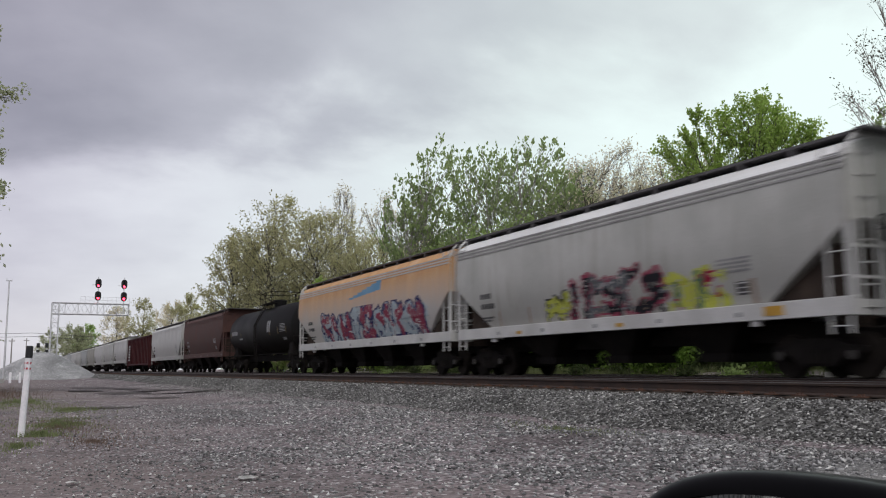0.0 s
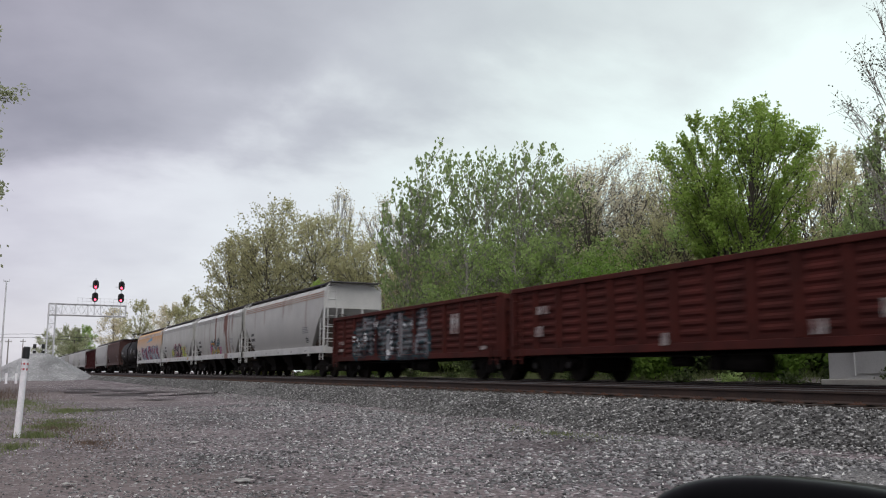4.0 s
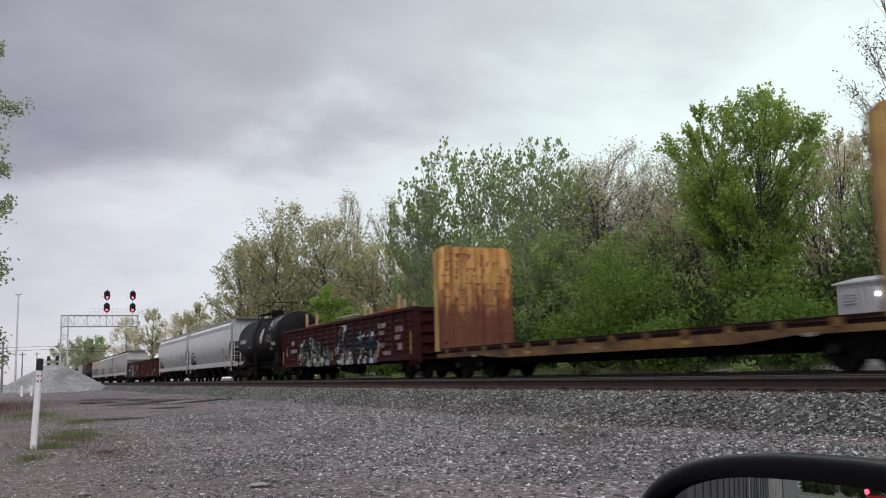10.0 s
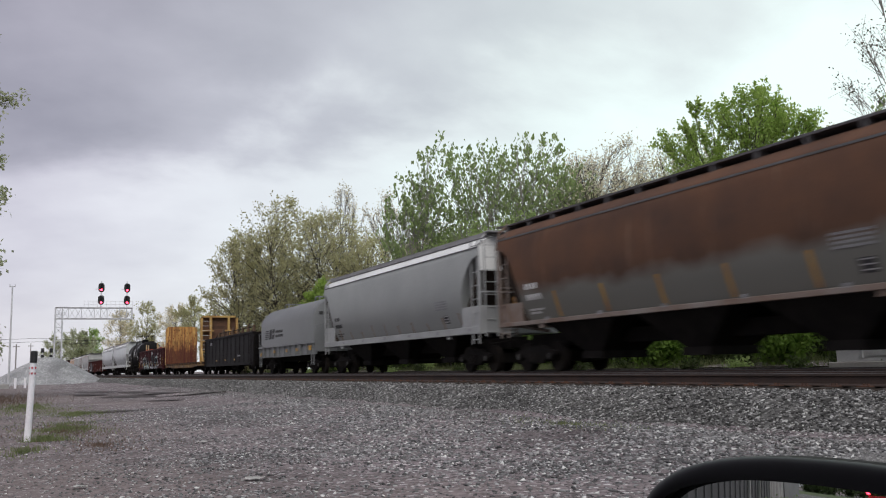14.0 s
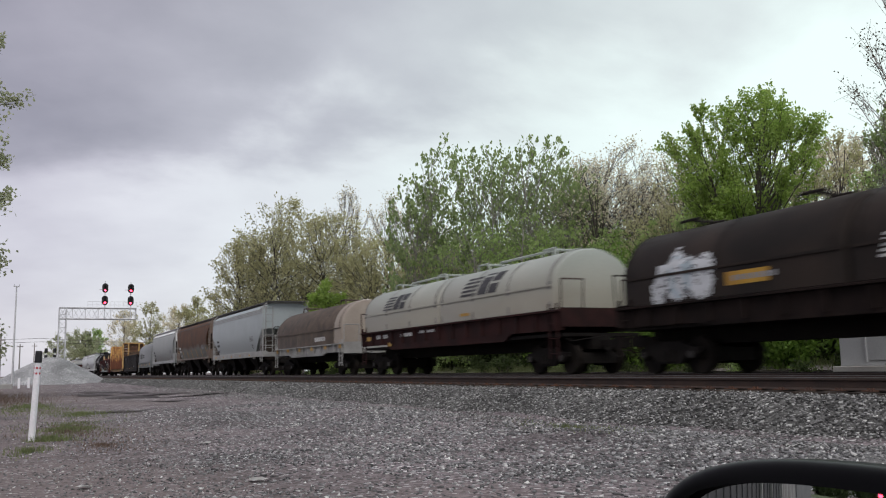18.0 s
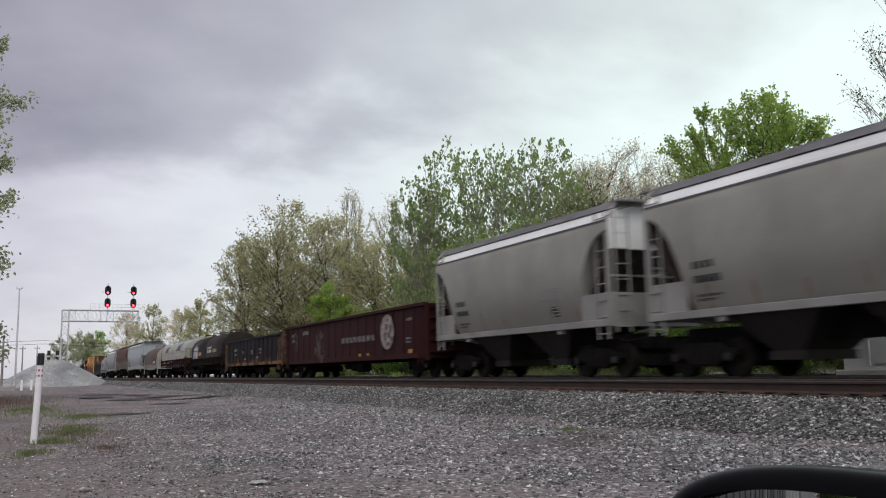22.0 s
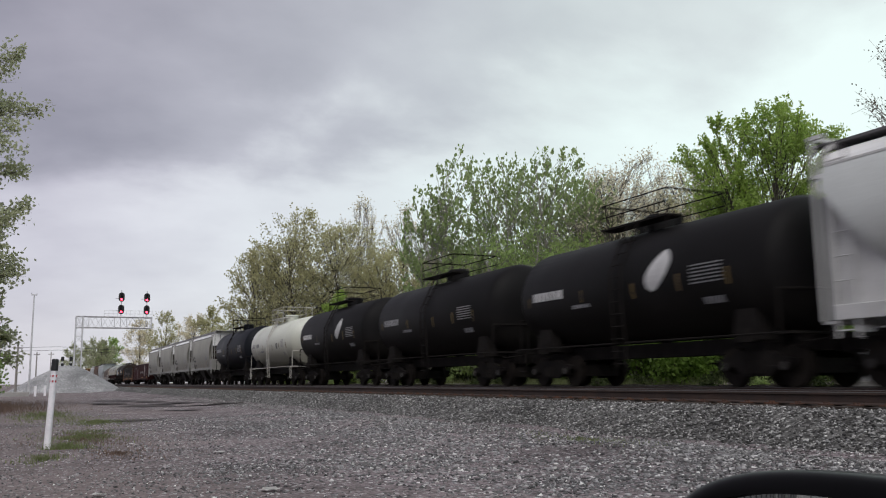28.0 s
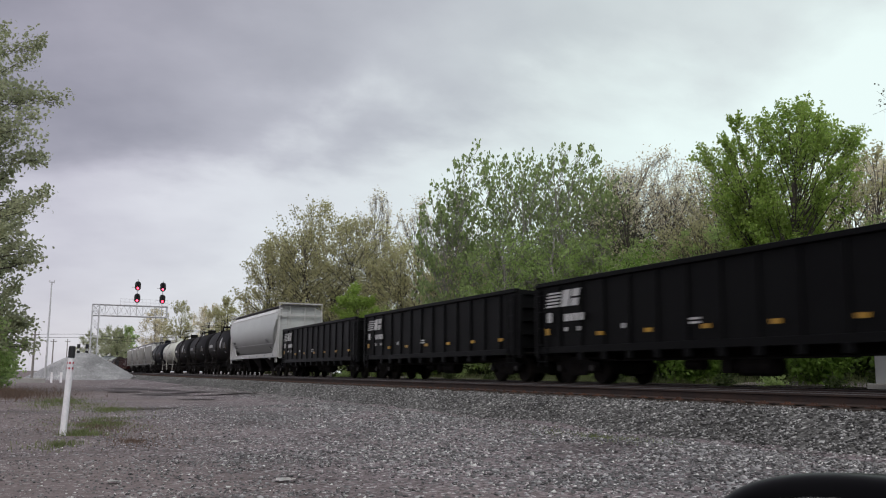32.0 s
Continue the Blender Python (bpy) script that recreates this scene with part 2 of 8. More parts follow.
def stone_mat(name, dark, light, pale, amount, scale=26.0, wet=None, spec=0.3):
    """Loose stone: cells of many greys, some pale chips, broad stains."""
    if name in MATS:
        return MATS[name]
    m = bpy.data.materials.new(name)
    MATS[name] = m
    m.use_nodes = True
    nt = m.node_tree
    b = nt.nodes["Principled BSDF"]
    N, Lk = nt.nodes.new, nt.links.new
    geo = N("ShaderNodeNewGeometry")
    vo = N("ShaderNodeTexVoronoi")
    vo.inputs["Scale"].default_value = scale
    Lk(geo.outputs["Position"], vo.inputs["Vector"])
    hs = N("ShaderNodeSeparateColor")
    Lk(vo.outputs["Color"], hs.inputs[0])
    r = ramp_node(nt, [(0.0, dark), (1.0, light)])
    Lk(hs.outputs[0], r.inputs[0])
    pr = ramp_node(nt, [(1.0 - amount - 0.02, (0, 0, 0)), (1.0 - amount, (1, 1, 1))])
    Lk(hs.outputs[1], pr.inputs[0])
    mx = N("ShaderNodeMix"); mx.data_type = "RGBA"
    Lk(pr.outputs[0], mx.inputs["Factor"]); Lk(r.outputs[0], mx.inputs["A"])
    mx.inputs["B"].default_value = (*pale, 1)
    n1 = N("ShaderNodeTexNoise")
    n1.inputs["Scale"].default_value, n1.inputs["Detail"].default_value = 0.33, 6
    Lk(geo.outputs["Position"], n1.inputs["Vector"])
    g = N("ShaderNodeMapRange")
    g.inputs["From Min"].default_value, g.inputs["From Max"].default_value = 0.3, 0.7
    g.inputs["To Min"].default_value, g.inputs["To Max"].default_value = 0.62, 1.3
    Lk(n1.outputs["Fac"], g.inputs["Value"])
    v = N("ShaderNodeVectorMath"); v.operation = "SCALE"
    Lk(mx.outputs["Result"], v.inputs[0]); Lk(g.outputs[0], v.inputs["Scale"])
    col = v.outputs[0]
    if wet:
        n3 = N("ShaderNodeTexNoise")
        n3.inputs["Scale"].default_value, n3.inputs["Detail"].default_value = 0.16, 4
        Lk(geo.outputs["Position"], n3.inputs["Vector"])
        # trodden dirt takes over from the gravel away from the tracks
        sx, xr, ax = N("ShaderNodeSeparateXYZ"), N("ShaderNodeMapRange"), N("ShaderNodeMath")
        Lk(geo.outputs["Position"], sx.inputs[0])
        Lk(sx.outputs["X"], xr.inputs["Value"])
        for key, val in (("From Min", -1.0), ("From Max", 6.5), ("To Min", 0.13), ("To Max", -0.10)):
            xr.inputs[key].default_value = val
        ax.operation = "ADD"
        Lk(n3.outputs["Fac"], ax.inputs[0]); Lk(xr.outputs[0], ax.inputs[1])
        wr = ramp_node(nt, [(0.45, (0, 0, 0)), (0.62, (1, 1, 1))])
        Lk(ax.outputs[0], wr.inputs[0])
        m2 = N("ShaderNodeMix"); m2.data_type = "RGBA"
        mu = N("ShaderNodeMath"); mu.operation = "MULTIPLY"; mu.inputs[1].default_value = 0.62
        Lk(wr.outputs[0], mu.inputs[0])
        Lk(mu.outputs[0], m2.inputs["Factor"]); Lk(col, m2.inputs["A"])
        m2.inputs["B"].default_value = (*wet, 1)
        col = m2.outputs["Result"]
    Lk(col, b.inputs["Base Color"])
    b.inputs["Roughness"].default_value = 0.9
    b.inputs["Specular IOR Level"].default_value = spec
    bp = N("ShaderNodeBump")
    bp.inputs["Strength"].default_value, bp.inputs["Distance"].default_value = 0.7, 0.6 / scale
    inv = N("ShaderNodeMath"); inv.operation = "SUBTRACT"; inv.inputs[0].default_value = 1.0
    Lk(vo.outputs["Distance"], inv.inputs[1]); Lk(inv.outputs[0], bp.inputs["Height"])
    Lk(bp.outputs[0], b.inputs["Normal"])
    return m


def island_mat(name, stops, rough=0.8):
    """Each loose piece of one mesh in its own shade."""
    if name in MATS:
        return MATS[name]
    m = bpy.data.materials.new(name)
    MATS[name] = m
    m.use_nodes = True
    nt = m.node_tree
    b = nt.nodes["Principled BSDF"]
    geo = nt.nodes.new("ShaderNodeNewGeometry")
    r = ramp_node(nt, stops)
    nt.links.new(geo.outputs["Random Per Island"], r.inputs[0])
    n = nt.nodes.new("ShaderNodeTexNoise")
    n.inputs["Scale"].default_value = 40
    nt.links.new(geo.outputs["Position"], n.inputs["Vector"])
    g = nt.nodes.new("ShaderNodeMapRange")
    g.inputs["To Min"].default_value, g.inputs["To Max"].default_value = 0.7, 1.3
    nt.links.new(n.outputs["Fac"], g.inputs["Value"])
    v = nt.nodes.new("ShaderNodeVectorMath"); v.operation = "SCALE"
    nt.links.new(r.outputs[0], v.inputs[0]); nt.links.new(g.outputs[0], v.inputs["Scale"])
    nt.links.new(v.outputs[0], b.inputs["Base Color"])
    b.inputs["Roughness"].default_value = rough
    return m


# ---- mesh helpers ----
def empty(name, m=None):
    ob = new(name)
    ob.empty_display_size = 0.3
    if m is not None:
        ob.matrix_basis = m
    return ob


def mesh_from(bm, material, smooth=False):
    me = bpy.data.meshes.new("m")
    bmesh.ops.recalc_face_normals(bm, faces=bm.faces)
    bm.to_mesh(me)
    bm.free()
    me.materials.append(material)
    if smooth:
        me.polygons.foreach_set("use_smooth", [True] * len(me.polygons))
        me.set_sharp_from_angle(angle=radians(38))
    return me


def put(name, me, parent=None, m=None, label=""):
    ob = new(name, me)
    if parent is not None:
        ob.parent = parent
    if m is not None:
        ob.matrix_basis = m
    if label:
        tagged(ob, label=label)
    return ob


def part(name, bm, material, parent, label="", smooth=False):
    return put(name, mesh_from(bm, material, smooth), parent, None, label)


def box(bm, x0, x1, y0, y1, z0, z1):
    vs = [bm.verts.new((x, y, z)) for x in (x0, x1) for y in (y0, y1) for z in (z0, z1)]
    for f in ((0, 1, 3, 2), (4, 6, 7, 5), (0, 4, 5, 1), (2, 3, 7, 6), (0, 2, 6, 4), (1, 5, 7, 3)):
        bm.faces.new([vs[i] for i in f])
    return vs


def bbox(x0, x1, y0, y1, z0, z1, bevel=0.0):
    bm = bmesh.new()
    box(bm, x0, x1, y0, y1, z0, z1)
    if bevel:
        bmesh.ops.bevel(bm, geom=bm.edges[:], offset=bevel, segments=2, affect="EDGES", profile=0.5)
    return bm


def tube(bm, p0, p1, r0, r1=None, n=8, caps=True):
    p0, p1 = Vector(p0), Vector(p1)
    r1 = r0 if r1 is None else r1
    d = (p1 - p0).normalized()
    u = d.orthogonal().normalized()
    w = d.cross(u)
    rings = []
    for p, r in ((p0, r0), (p1, r1)):
        rings.append([bm.verts.new(p + (u * math.cos(a) + w * math.sin(a)) * r) for a in (2 * math.pi * i / n for i in range(n))])
    for i in range(n):
        j = (i + 1) % n
        bm.faces.new((rings[0][i], rings[0][j], rings[1][j], rings[1][i]))
    if caps:
        bm.faces.new(rings[0][::-1]); bm.faces.new(rings[1])


def rod(bm, pts, r, n=6):
    for a, b in zip(pts, pts[1:]):
        tube(bm, a, b, r, n=n)


def loft(bm, loops, cap=True, closed=True):
    rings = [[bm.verts.new(p) for p in lp] for lp in loops]
    n = len(rings[0])
    for a, b in zip(rings, rings[1:]):
        for i in range(n if closed else n - 1):
            j = (i + 1) % n
            bm.faces.new((a[i], a[j], b[j], b[i]))
    if cap:
        bm.faces.new(rings[0][::-1]); bm.faces.new(rings[-1])


def prism(bm, poly, x0, x1):
    """A polygon in the y-z plane, thick from x0 to x1."""
    loft(bm, [[(x0, y, z) for y, z in poly], [(x1, y, z) for y, z in poly]])


def raw_mesh(name, verts, faces, material, nv, smooth=False):
    """A mesh out of arrays; every face has nv corners."""
    me = bpy.data.meshes.new(name)
    verts, faces = np.asarray(verts, np.float32), np.asarray(faces, np.int32)
    me.vertices.add(len(verts))
    me.vertices.foreach_set("co", verts.ravel())
    me.loops.add(faces.size)
    me.loops.foreach_set("vertex_index", faces.ravel())
    me.polygons.add(len(faces))
    me.polygons.foreach_set("loop_start", np.arange(0, faces.size, nv, dtype=np.int32))
    me.update(calc_edges=True)
    me.materials.append(material)
    if smooth:
        me.polygons.foreach_set("use_smooth", np.ones(len(faces), bool))
    return me

# ---- ground, ballast and the two tracks ----
RAIL_Z, NEAR_X, FAR_X = 0.86, 11.5, 15.6
ROAD_EDGE = [(-120, 60.0), (-60, 30.0), (-40, 17.0), (-26, 11.4), (-16, 8.2), (-6, 3.4), (-2, 2.7), (2, 3.0), (4.6, 4.4), (6.2, 5.7), (7.2, 6.5), (8.0, 6.7), (8.6, 5.6), (8.9, -2.0)]
GAUGE = 0.755


def smooth(a, b, x):
    k = min(1.0, max(0.0, (x - a) / (b - a)))
    return k * k * (3 - 2 * k)


def ground_z(x, y):
    z = 0.1 * smooth(5.5, 8.8, x) + 0.34 * smooth(8.8, 10.0, x) + 0.45 * smooth(18.4, 23, x)
    if abs(y) < 200 and x < 9:
        z += 0.035 * noise.noise((x * 0.35, y * 0.35, 0.0)) + 0.012 * noise.noise((x * 1.7, y * 1.7, 3.0))
    if x > 19:
        z += 0.25 * noise.noise((x * 0.12, y * 0.12, 7.0)) * smooth(19, 24, x)
    return z


def make_ground():
    xs = [-2500, -900, -300, -120, -60, -35, -22, -15] + [-11 + 0.55 * i for i in range(38)] + [10, 12, 14, 16, 18, 19, 20, 21.5, 23, 26, 30, 36, 45, 60, 90, 150, 300, 900, 2500]
    ys = [-1500, -500, -200, -100, -60, -30, -15, -8, -4] + [-2 + 0.6 * i for i in range(60)] + [36, 40, 45, 50, 56, 63, 70, 80, 92, 105, 120, 140, 170, 220, 300, 450, 700, 1200, 2500, 4000]
    V = [(x, y, ground_z(x, y)) for y in ys for x in xs]
    n = len(xs)
    Fc = [(j * n + i, j * n + i + 1, (j + 1) * n + i + 1, (j + 1) * n + i) for j in range(len(ys) - 1) for i in range(n - 1)]
    m = stone_mat("packed_cinders", (0.068, 0.058, 0.060), (0.325, 0.281, 0.288), (0.69, 0.67, 0.67), 0.05, 24.0, wet=(0.215, 0.176, 0.170), spec=0.1)
    g = put("ground", raw_mesh("ground", V, Fc, m, 4, True))
    tagged(g, "packed dark cinders and gravel with worn brown patches", "ground", kind="structure")


def make_ballast():
    prof = [(8.75, 0.02), (8.95, 0.13), (9.5, 0.38), (9.95, 0.595), (10.15, 0.63), (10.5, 0.635)]
    ys = [-60 + 1.0 * i for i in range(200)] + [140 + 12 * i for i in range(60)]
    V, n = [], len(prof)
    for y in ys:
        for i, (x, z) in enumerate(prof):
            w = 0.0 if i in (0, n - 1) else 1.0
            V.append((x + 0.10 * noise.noise((y * 0.5, i * 3.1, 0)) * (1 if i < 3 else 0.3), y, z + w * 0.012 * noise.noise((x * 1.2, y * 0.5, 1.0))))
    Fc = [(j * n + i, j * n + i + 1, (j + 1) * n + i + 1, (j + 1) * n + i) for j in range(len(ys) - 1) for i in range(n - 1)]
    m = stone_mat("ballast_stone", (0.034, 0.033, 0.032), (0.19, 0.188, 0.18), (0.5, 0.5, 0.48), 0.04, 17.0, spec=0.05)
    tagged(put("ballast", raw_mesh("ballast", V, Fc, m, 4)), "grey crushed stone ballast with sloping shoulder", "ballast", kind="structure")
    # dirty bed whose dark stone colour also holds the shadow under the train
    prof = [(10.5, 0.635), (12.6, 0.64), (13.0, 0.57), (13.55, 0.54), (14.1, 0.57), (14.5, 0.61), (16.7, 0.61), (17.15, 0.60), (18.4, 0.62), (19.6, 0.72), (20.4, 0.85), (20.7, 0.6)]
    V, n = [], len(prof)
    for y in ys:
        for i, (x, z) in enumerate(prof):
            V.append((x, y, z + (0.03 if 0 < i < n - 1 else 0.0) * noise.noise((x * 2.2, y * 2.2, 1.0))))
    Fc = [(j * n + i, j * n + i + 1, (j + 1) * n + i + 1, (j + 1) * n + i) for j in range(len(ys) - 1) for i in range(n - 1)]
    m = stone_mat("dirty_shadowed_ballast", (0.012, 0.011, 0.010), (0.045, 0.040, 0.036), (0.09, 0.085, 0.08), 0.03, 17.0, spec=0.0)
    tagged(put("track_bed", raw_mesh("track_bed", V, Fc, m, 4)), "dirty ballast between and under the rails, darkened for the train's shadow", "ballast", kind="structure")


def stones(name, pts, sizes, material, label, category, seed):
    """Loose angular stones: eight-sided lumps, one mesh."""
    rng = np.random.default_rng(seed)
    n = len(pts)
    base = np.array([(1, 0, 0), (-1, 0, 0), (0, 1, 0), (0, -1, 0), (0, 0, 1), (0, 0, -1)], float)
    tri = np.array([(0, 2, 4), (2, 1, 4), (1, 3, 4), (3, 0, 4), (2, 0, 5), (1, 2, 5), (3, 1, 5), (0, 3, 5)])
    v = base[None] * rng.uniform(0.5, 1.25, (n, 6, 1)) * rng.uniform(0.55, 1.4, (n, 1, 3)) + rng.normal(0, 0.2, (n, 6, 3))
    q = rng.normal(size=(n, 4))
    q /= np.linalg.norm(q, axis=1, keepdims=True)
    a, b, c, d = q.T
    R = np.stack([1 - 2 * (c * c + d * d), 2 * (b * c - a * d), 2 * (b * d + a * c), 2 * (b * c + a * d), 1 - 2 * (b * b + d * d), 2 * (c * d - a * b),
                  2 * (b * d - a * c), 2 * (c * d + a * b), 1 - 2 * (b * b + c * c)], 1).reshape(n, 3, 3)
    v = np.einsum("nij,nkj->nki", R, v) * sizes[:, None, None] * np.array([1, 1, 0.6])
    v += np.asarray(pts)[:, None, :]
    f = tri[None] + (np.arange(n) * 6)[:, None, None]
    ob = put(name, raw_mesh(name, v.reshape(-1, 3), f.reshape(-1, 3), material, 3))
    return tagged(ob, label, category, kind="stuff")


def shoulder_z(x):
    return float(np.interp(x, (8.75, 8.95, 9.5, 9.95, 10.15, 10.5), (0.08, 0.13, 0.38, 0.595, 0.628, 0.632)))


def make_stones():
    rng = np.random.default_rng(5)
    grey = island_mat("loose_ballast_stone", [(0.0, (0.024, 0.024, 0.023)), (0.5, (0.19, 0.187, 0.182)), (0.93, (0.46, 0.456, 0.445)), (0.97, (0.58, 0.58, 0.56)), (1.0, (0.8, 0.8, 0.77))])
    n = 80000
    y = 4.5 + 62 * rng.random(n) ** 2.2
    x = rng.uniform(7.0, 10.5, n)
    z = np.array([shoulder_z(a) + 0.012 * noise.noise((a * 1.2, b * 0.5, 1.0)) for a, b in zip(x, y)]) + rng.uniform(-0.004, 0.024, n)
    z = np.where(x < 8.8, np.array([ground_z(a, b) for a, b in zip(x, y)]) + 0.006, z)
    keep = ((x > 8.9) & ((x < 10.12) | (rng.random(n) < 0.25))) | (rng.random(n) < 0.75 * np.clip((x - 6.9) / 2.0, 0, 1) ** 1.4)
    keep &= (x > 8.6) | (y > np.interp(x, *zip(*ROAD_EDGE)))
    s = rng.uniform(0.011, 0.031, n) * np.where(x > 10.12, 0.7, 1.0)
    stones("ballast_stones", np.stack([x, y, z], 1)[keep], s[keep], grey, "loose grey crushed stones on the ballast shoulder", "ballast stones", 1)
    chip = island_mat("cinder_chip", [(0.0, (0.038, 0.038, 0.039)), (0.6, (0.198, 0.197, 0.198)), (0.90, (0.41, 0.407, 0.407)), (0.945, (0.58, 0.57, 0.56)), (1.0, (0.82, 0.82, 0.8))])
    n = 112000
    y = 5.0 + 24 * rng.random(n) ** 2.0
    x = rng.uniform(-3.5, 8.9, n)
    dens = np.array([noise.noise((a * 0.4, b * 0.4, 9.0)) for a, b in zip(x, y)])
    keep = (rng.random(n) < (0.6 + dens) * (0.6 + 0.4 * np.clip(x / 4.5, 0, 1)))
    edge = np.interp(x, *zip(*ROAD_EDGE))
    keep &= y > edge - 1.1 * rng.random(n) ** 2.5
    x, y, edge = x[keep], y[keep], edge[keep]
    z = np.array([ground_z(a, b) + (0.002 if b > e else 0.032) for a, b, e in zip(x, y, edge)])
    s = rng.uniform(0.005, 0.02, len(x)) * (1 + 0.17 * np.clip(x, 0, 9))
    stones("gravel_chips", np.stack([x, y, z], 1), s, chip, "scattered gravel chips on packed cinders", "gravel", 2)


def make_rails():
    head = mat("worn_rail_steel", (0.15, 0.14, 0.135), (0.09, 0.08, 0.074), rough=0.5, metal=0.9, scale=2, bump=0.05)
    rust = mat("rail_rust", (0.055, 0.034, 0.026), (0.03, 0.021, 0.018), rough=0.85, scale=3, bump=0.3)
    wood = mat("creosoted_tie", (0.085, 0.062, 0.048), (0.03, 0.024, 0.02), rough=0.9, scale=2.5, stretch=(0.3, 3, 3), bump=0.5, vary=0.35)
    plate = mat("rusty_tie_plate", (0.13, 0.06, 0.035), (0.07, 0.04, 0.03), rough=0.85)
    y0, y1 = -60, 900
    web = [(-0.075, 0), (0.075, 0), (0.075, 0.012), (0.012, 0.035), (0.010, 0.13), (0.036, 0.145), (0.036, 0.174), (-0.036, 0.174), (-0.036, 0.145), (-0.010, 0.13), (-0.012, 0.035), (-0.075, 0.012)]
    top = [(-0.035, 0.174), (0.035, 0.174), (0.033, 0.180), (0.024, 0.185), (-0.024, 0.185), (-0.033, 0.180)]
    for cx, nm, lab in ((NEAR_X, "track_near", "railway track of steel rails on dark wooden ties, empty"), (FAR_X, "track_far", "railway track of steel rails on wooden ties under the train")):
        tr = empty(nm, pose(cx, 0, RAIL_Z - 0.185))
        tagged(tr, lab, "railway track", kind="structure")
        for sx in (-GAUGE, GAUGE):
            bm = bmesh.new()
            loft(bm, [[(sx + a, y, z) for a, z in web] for y in (y0, y1)])
            r = part("rail", bm, rust, tr, "brown rusted rail web and foot")
            bm = bmesh.new()
            loft(bm, [[(sx + a, y, z) for a, z in top] for y in (y0, y1)])
            part("rail_head", bm, head, r, "worn steel running surface")
            bm = bmesh.new()
            for i in range(240):
                y = -8 + 0.53 * i
                box(bm, sx - 0.18, sx + 0.18, y - 0.1, y + 0.1, -0.006, 0.014)
                for px in (-0.11, 0.11):
                    box(bm, sx + px - 0.016, sx + px + 0.016, y - 0.05, y - 0.018, 0.0, 0.04)
                    box(bm, sx + px - 0.016, sx + px + 0.016, y + 0.018, y + 0.05, 0.0, 0.04)
            tagged(part("tie_plates", bm, plate, tr), kind="stuff")
        shapes = []
        for k in range(4):
            bm = bmesh.new()
            box(bm, -1.3 + 0.03 * k, 1.3 - 0.02 * k, -0.115, 0.115, -0.19, -0.008)
            for v in bm.verts:
                v.co += Vector((random.uniform(-0.02, 0.02), random.uniform(-0.008, 0.008), random.uniform(-0.006, 0.004)))
            shapes.append(mesh_from(bm, wood))
        if cx == NEAR_X:
            for i in range(290):
                put("tie", shapes[i % 4], tr, pose(random.uniform(-0.05, 0.05), -8 + 0.53 * i, random.uniform(-0.006, 0), 0, 0, random.uniform(-0.8, 0.8)))
            lo = range(290, 900)
        else:
            lo = range(0, 900)
        bm = bmesh.new()
        for i in lo:
            box(bm, -1.3, 1.3, -8 + 0.53 * i - 0.115, -8 + 0.53 * i + 0.115, -0.19, -0.01)
        tagged(part("far_ties", bm, wood, tr), kind="stuff")


make_ground()
make_ballast()
make_rails()
make_stones()

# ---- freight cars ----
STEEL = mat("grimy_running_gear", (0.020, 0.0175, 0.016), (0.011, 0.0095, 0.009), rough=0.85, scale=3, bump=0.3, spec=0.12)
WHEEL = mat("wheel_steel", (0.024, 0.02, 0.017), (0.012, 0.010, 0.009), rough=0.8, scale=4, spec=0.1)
BEARING = mat("worn_bearing_steel", (0.075, 0.07, 0.065), (0.03, 0.027, 0.025), rough=0.5, metal=0.4, vary=0.5)
BLACKP = mat("black_stencil", (0.03, 0.03, 0.032), (0.05, 0.05, 0.052), rough=0.6)
WHITEP = mat("white_stencil", (0.66, 0.66, 0.65), (0.45, 0.45, 0.45), rough=0.6)
GREYP = mat("faded_stencil", (0.2, 0.2, 0.21), (0.3, 0.3, 0.31), rough=0.7)
YELLOWP = mat("yellow_reflector", (0.52, 0.30, 0.03), (0.38, 0.2, 0.02), rough=0.45)
ORANGEP = mat("worn_yellow_reflector", (0.16, 0.105, 0.02), (0.05, 0.035, 0.02), rough=0.6, scale=6)
BOARD = mat("roof_walk_grating", (0.12, 0.115, 0.118), (0.065, 0.062, 0.064), rough=0.75, fine=60)
GREYWALK = mat("grey_roof_walk", (0.36, 0.36, 0.37), (0.26, 0.26, 0.27), rough=0.6)
DIMWALK = mat("dusty_grey_roof_walk", (0.3, 0.3, 0.305), (0.2, 0.2, 0.205), rough=0.7)
# grimy brown, darkened further for the shade inside the cut-away ends
SHADED_GRIME = mat("grimy_shaded_underframe_paint", (0.07, 0.053, 0.044), (0.035, 0.027, 0.023), rough=0.85, scale=1.6, spec=0.1)
STAINP = mat("brown_post_stain", (0.22, 0.155, 0.11), (0.31, 0.26, 0.21), rough=0.7, scale=3)
# eave rail colour that draws the shadow gap below the roof edge
DARKLINE = mat("shaded_eave_seam", (0.13, 0.13, 0.135), (0.09, 0.09, 0.09), rough=0.7)
CARS = []
SHARED = {}


def shared(key, build):
    if key not in SHARED:
        SHARED[key] = build()
    return SHARED[key]


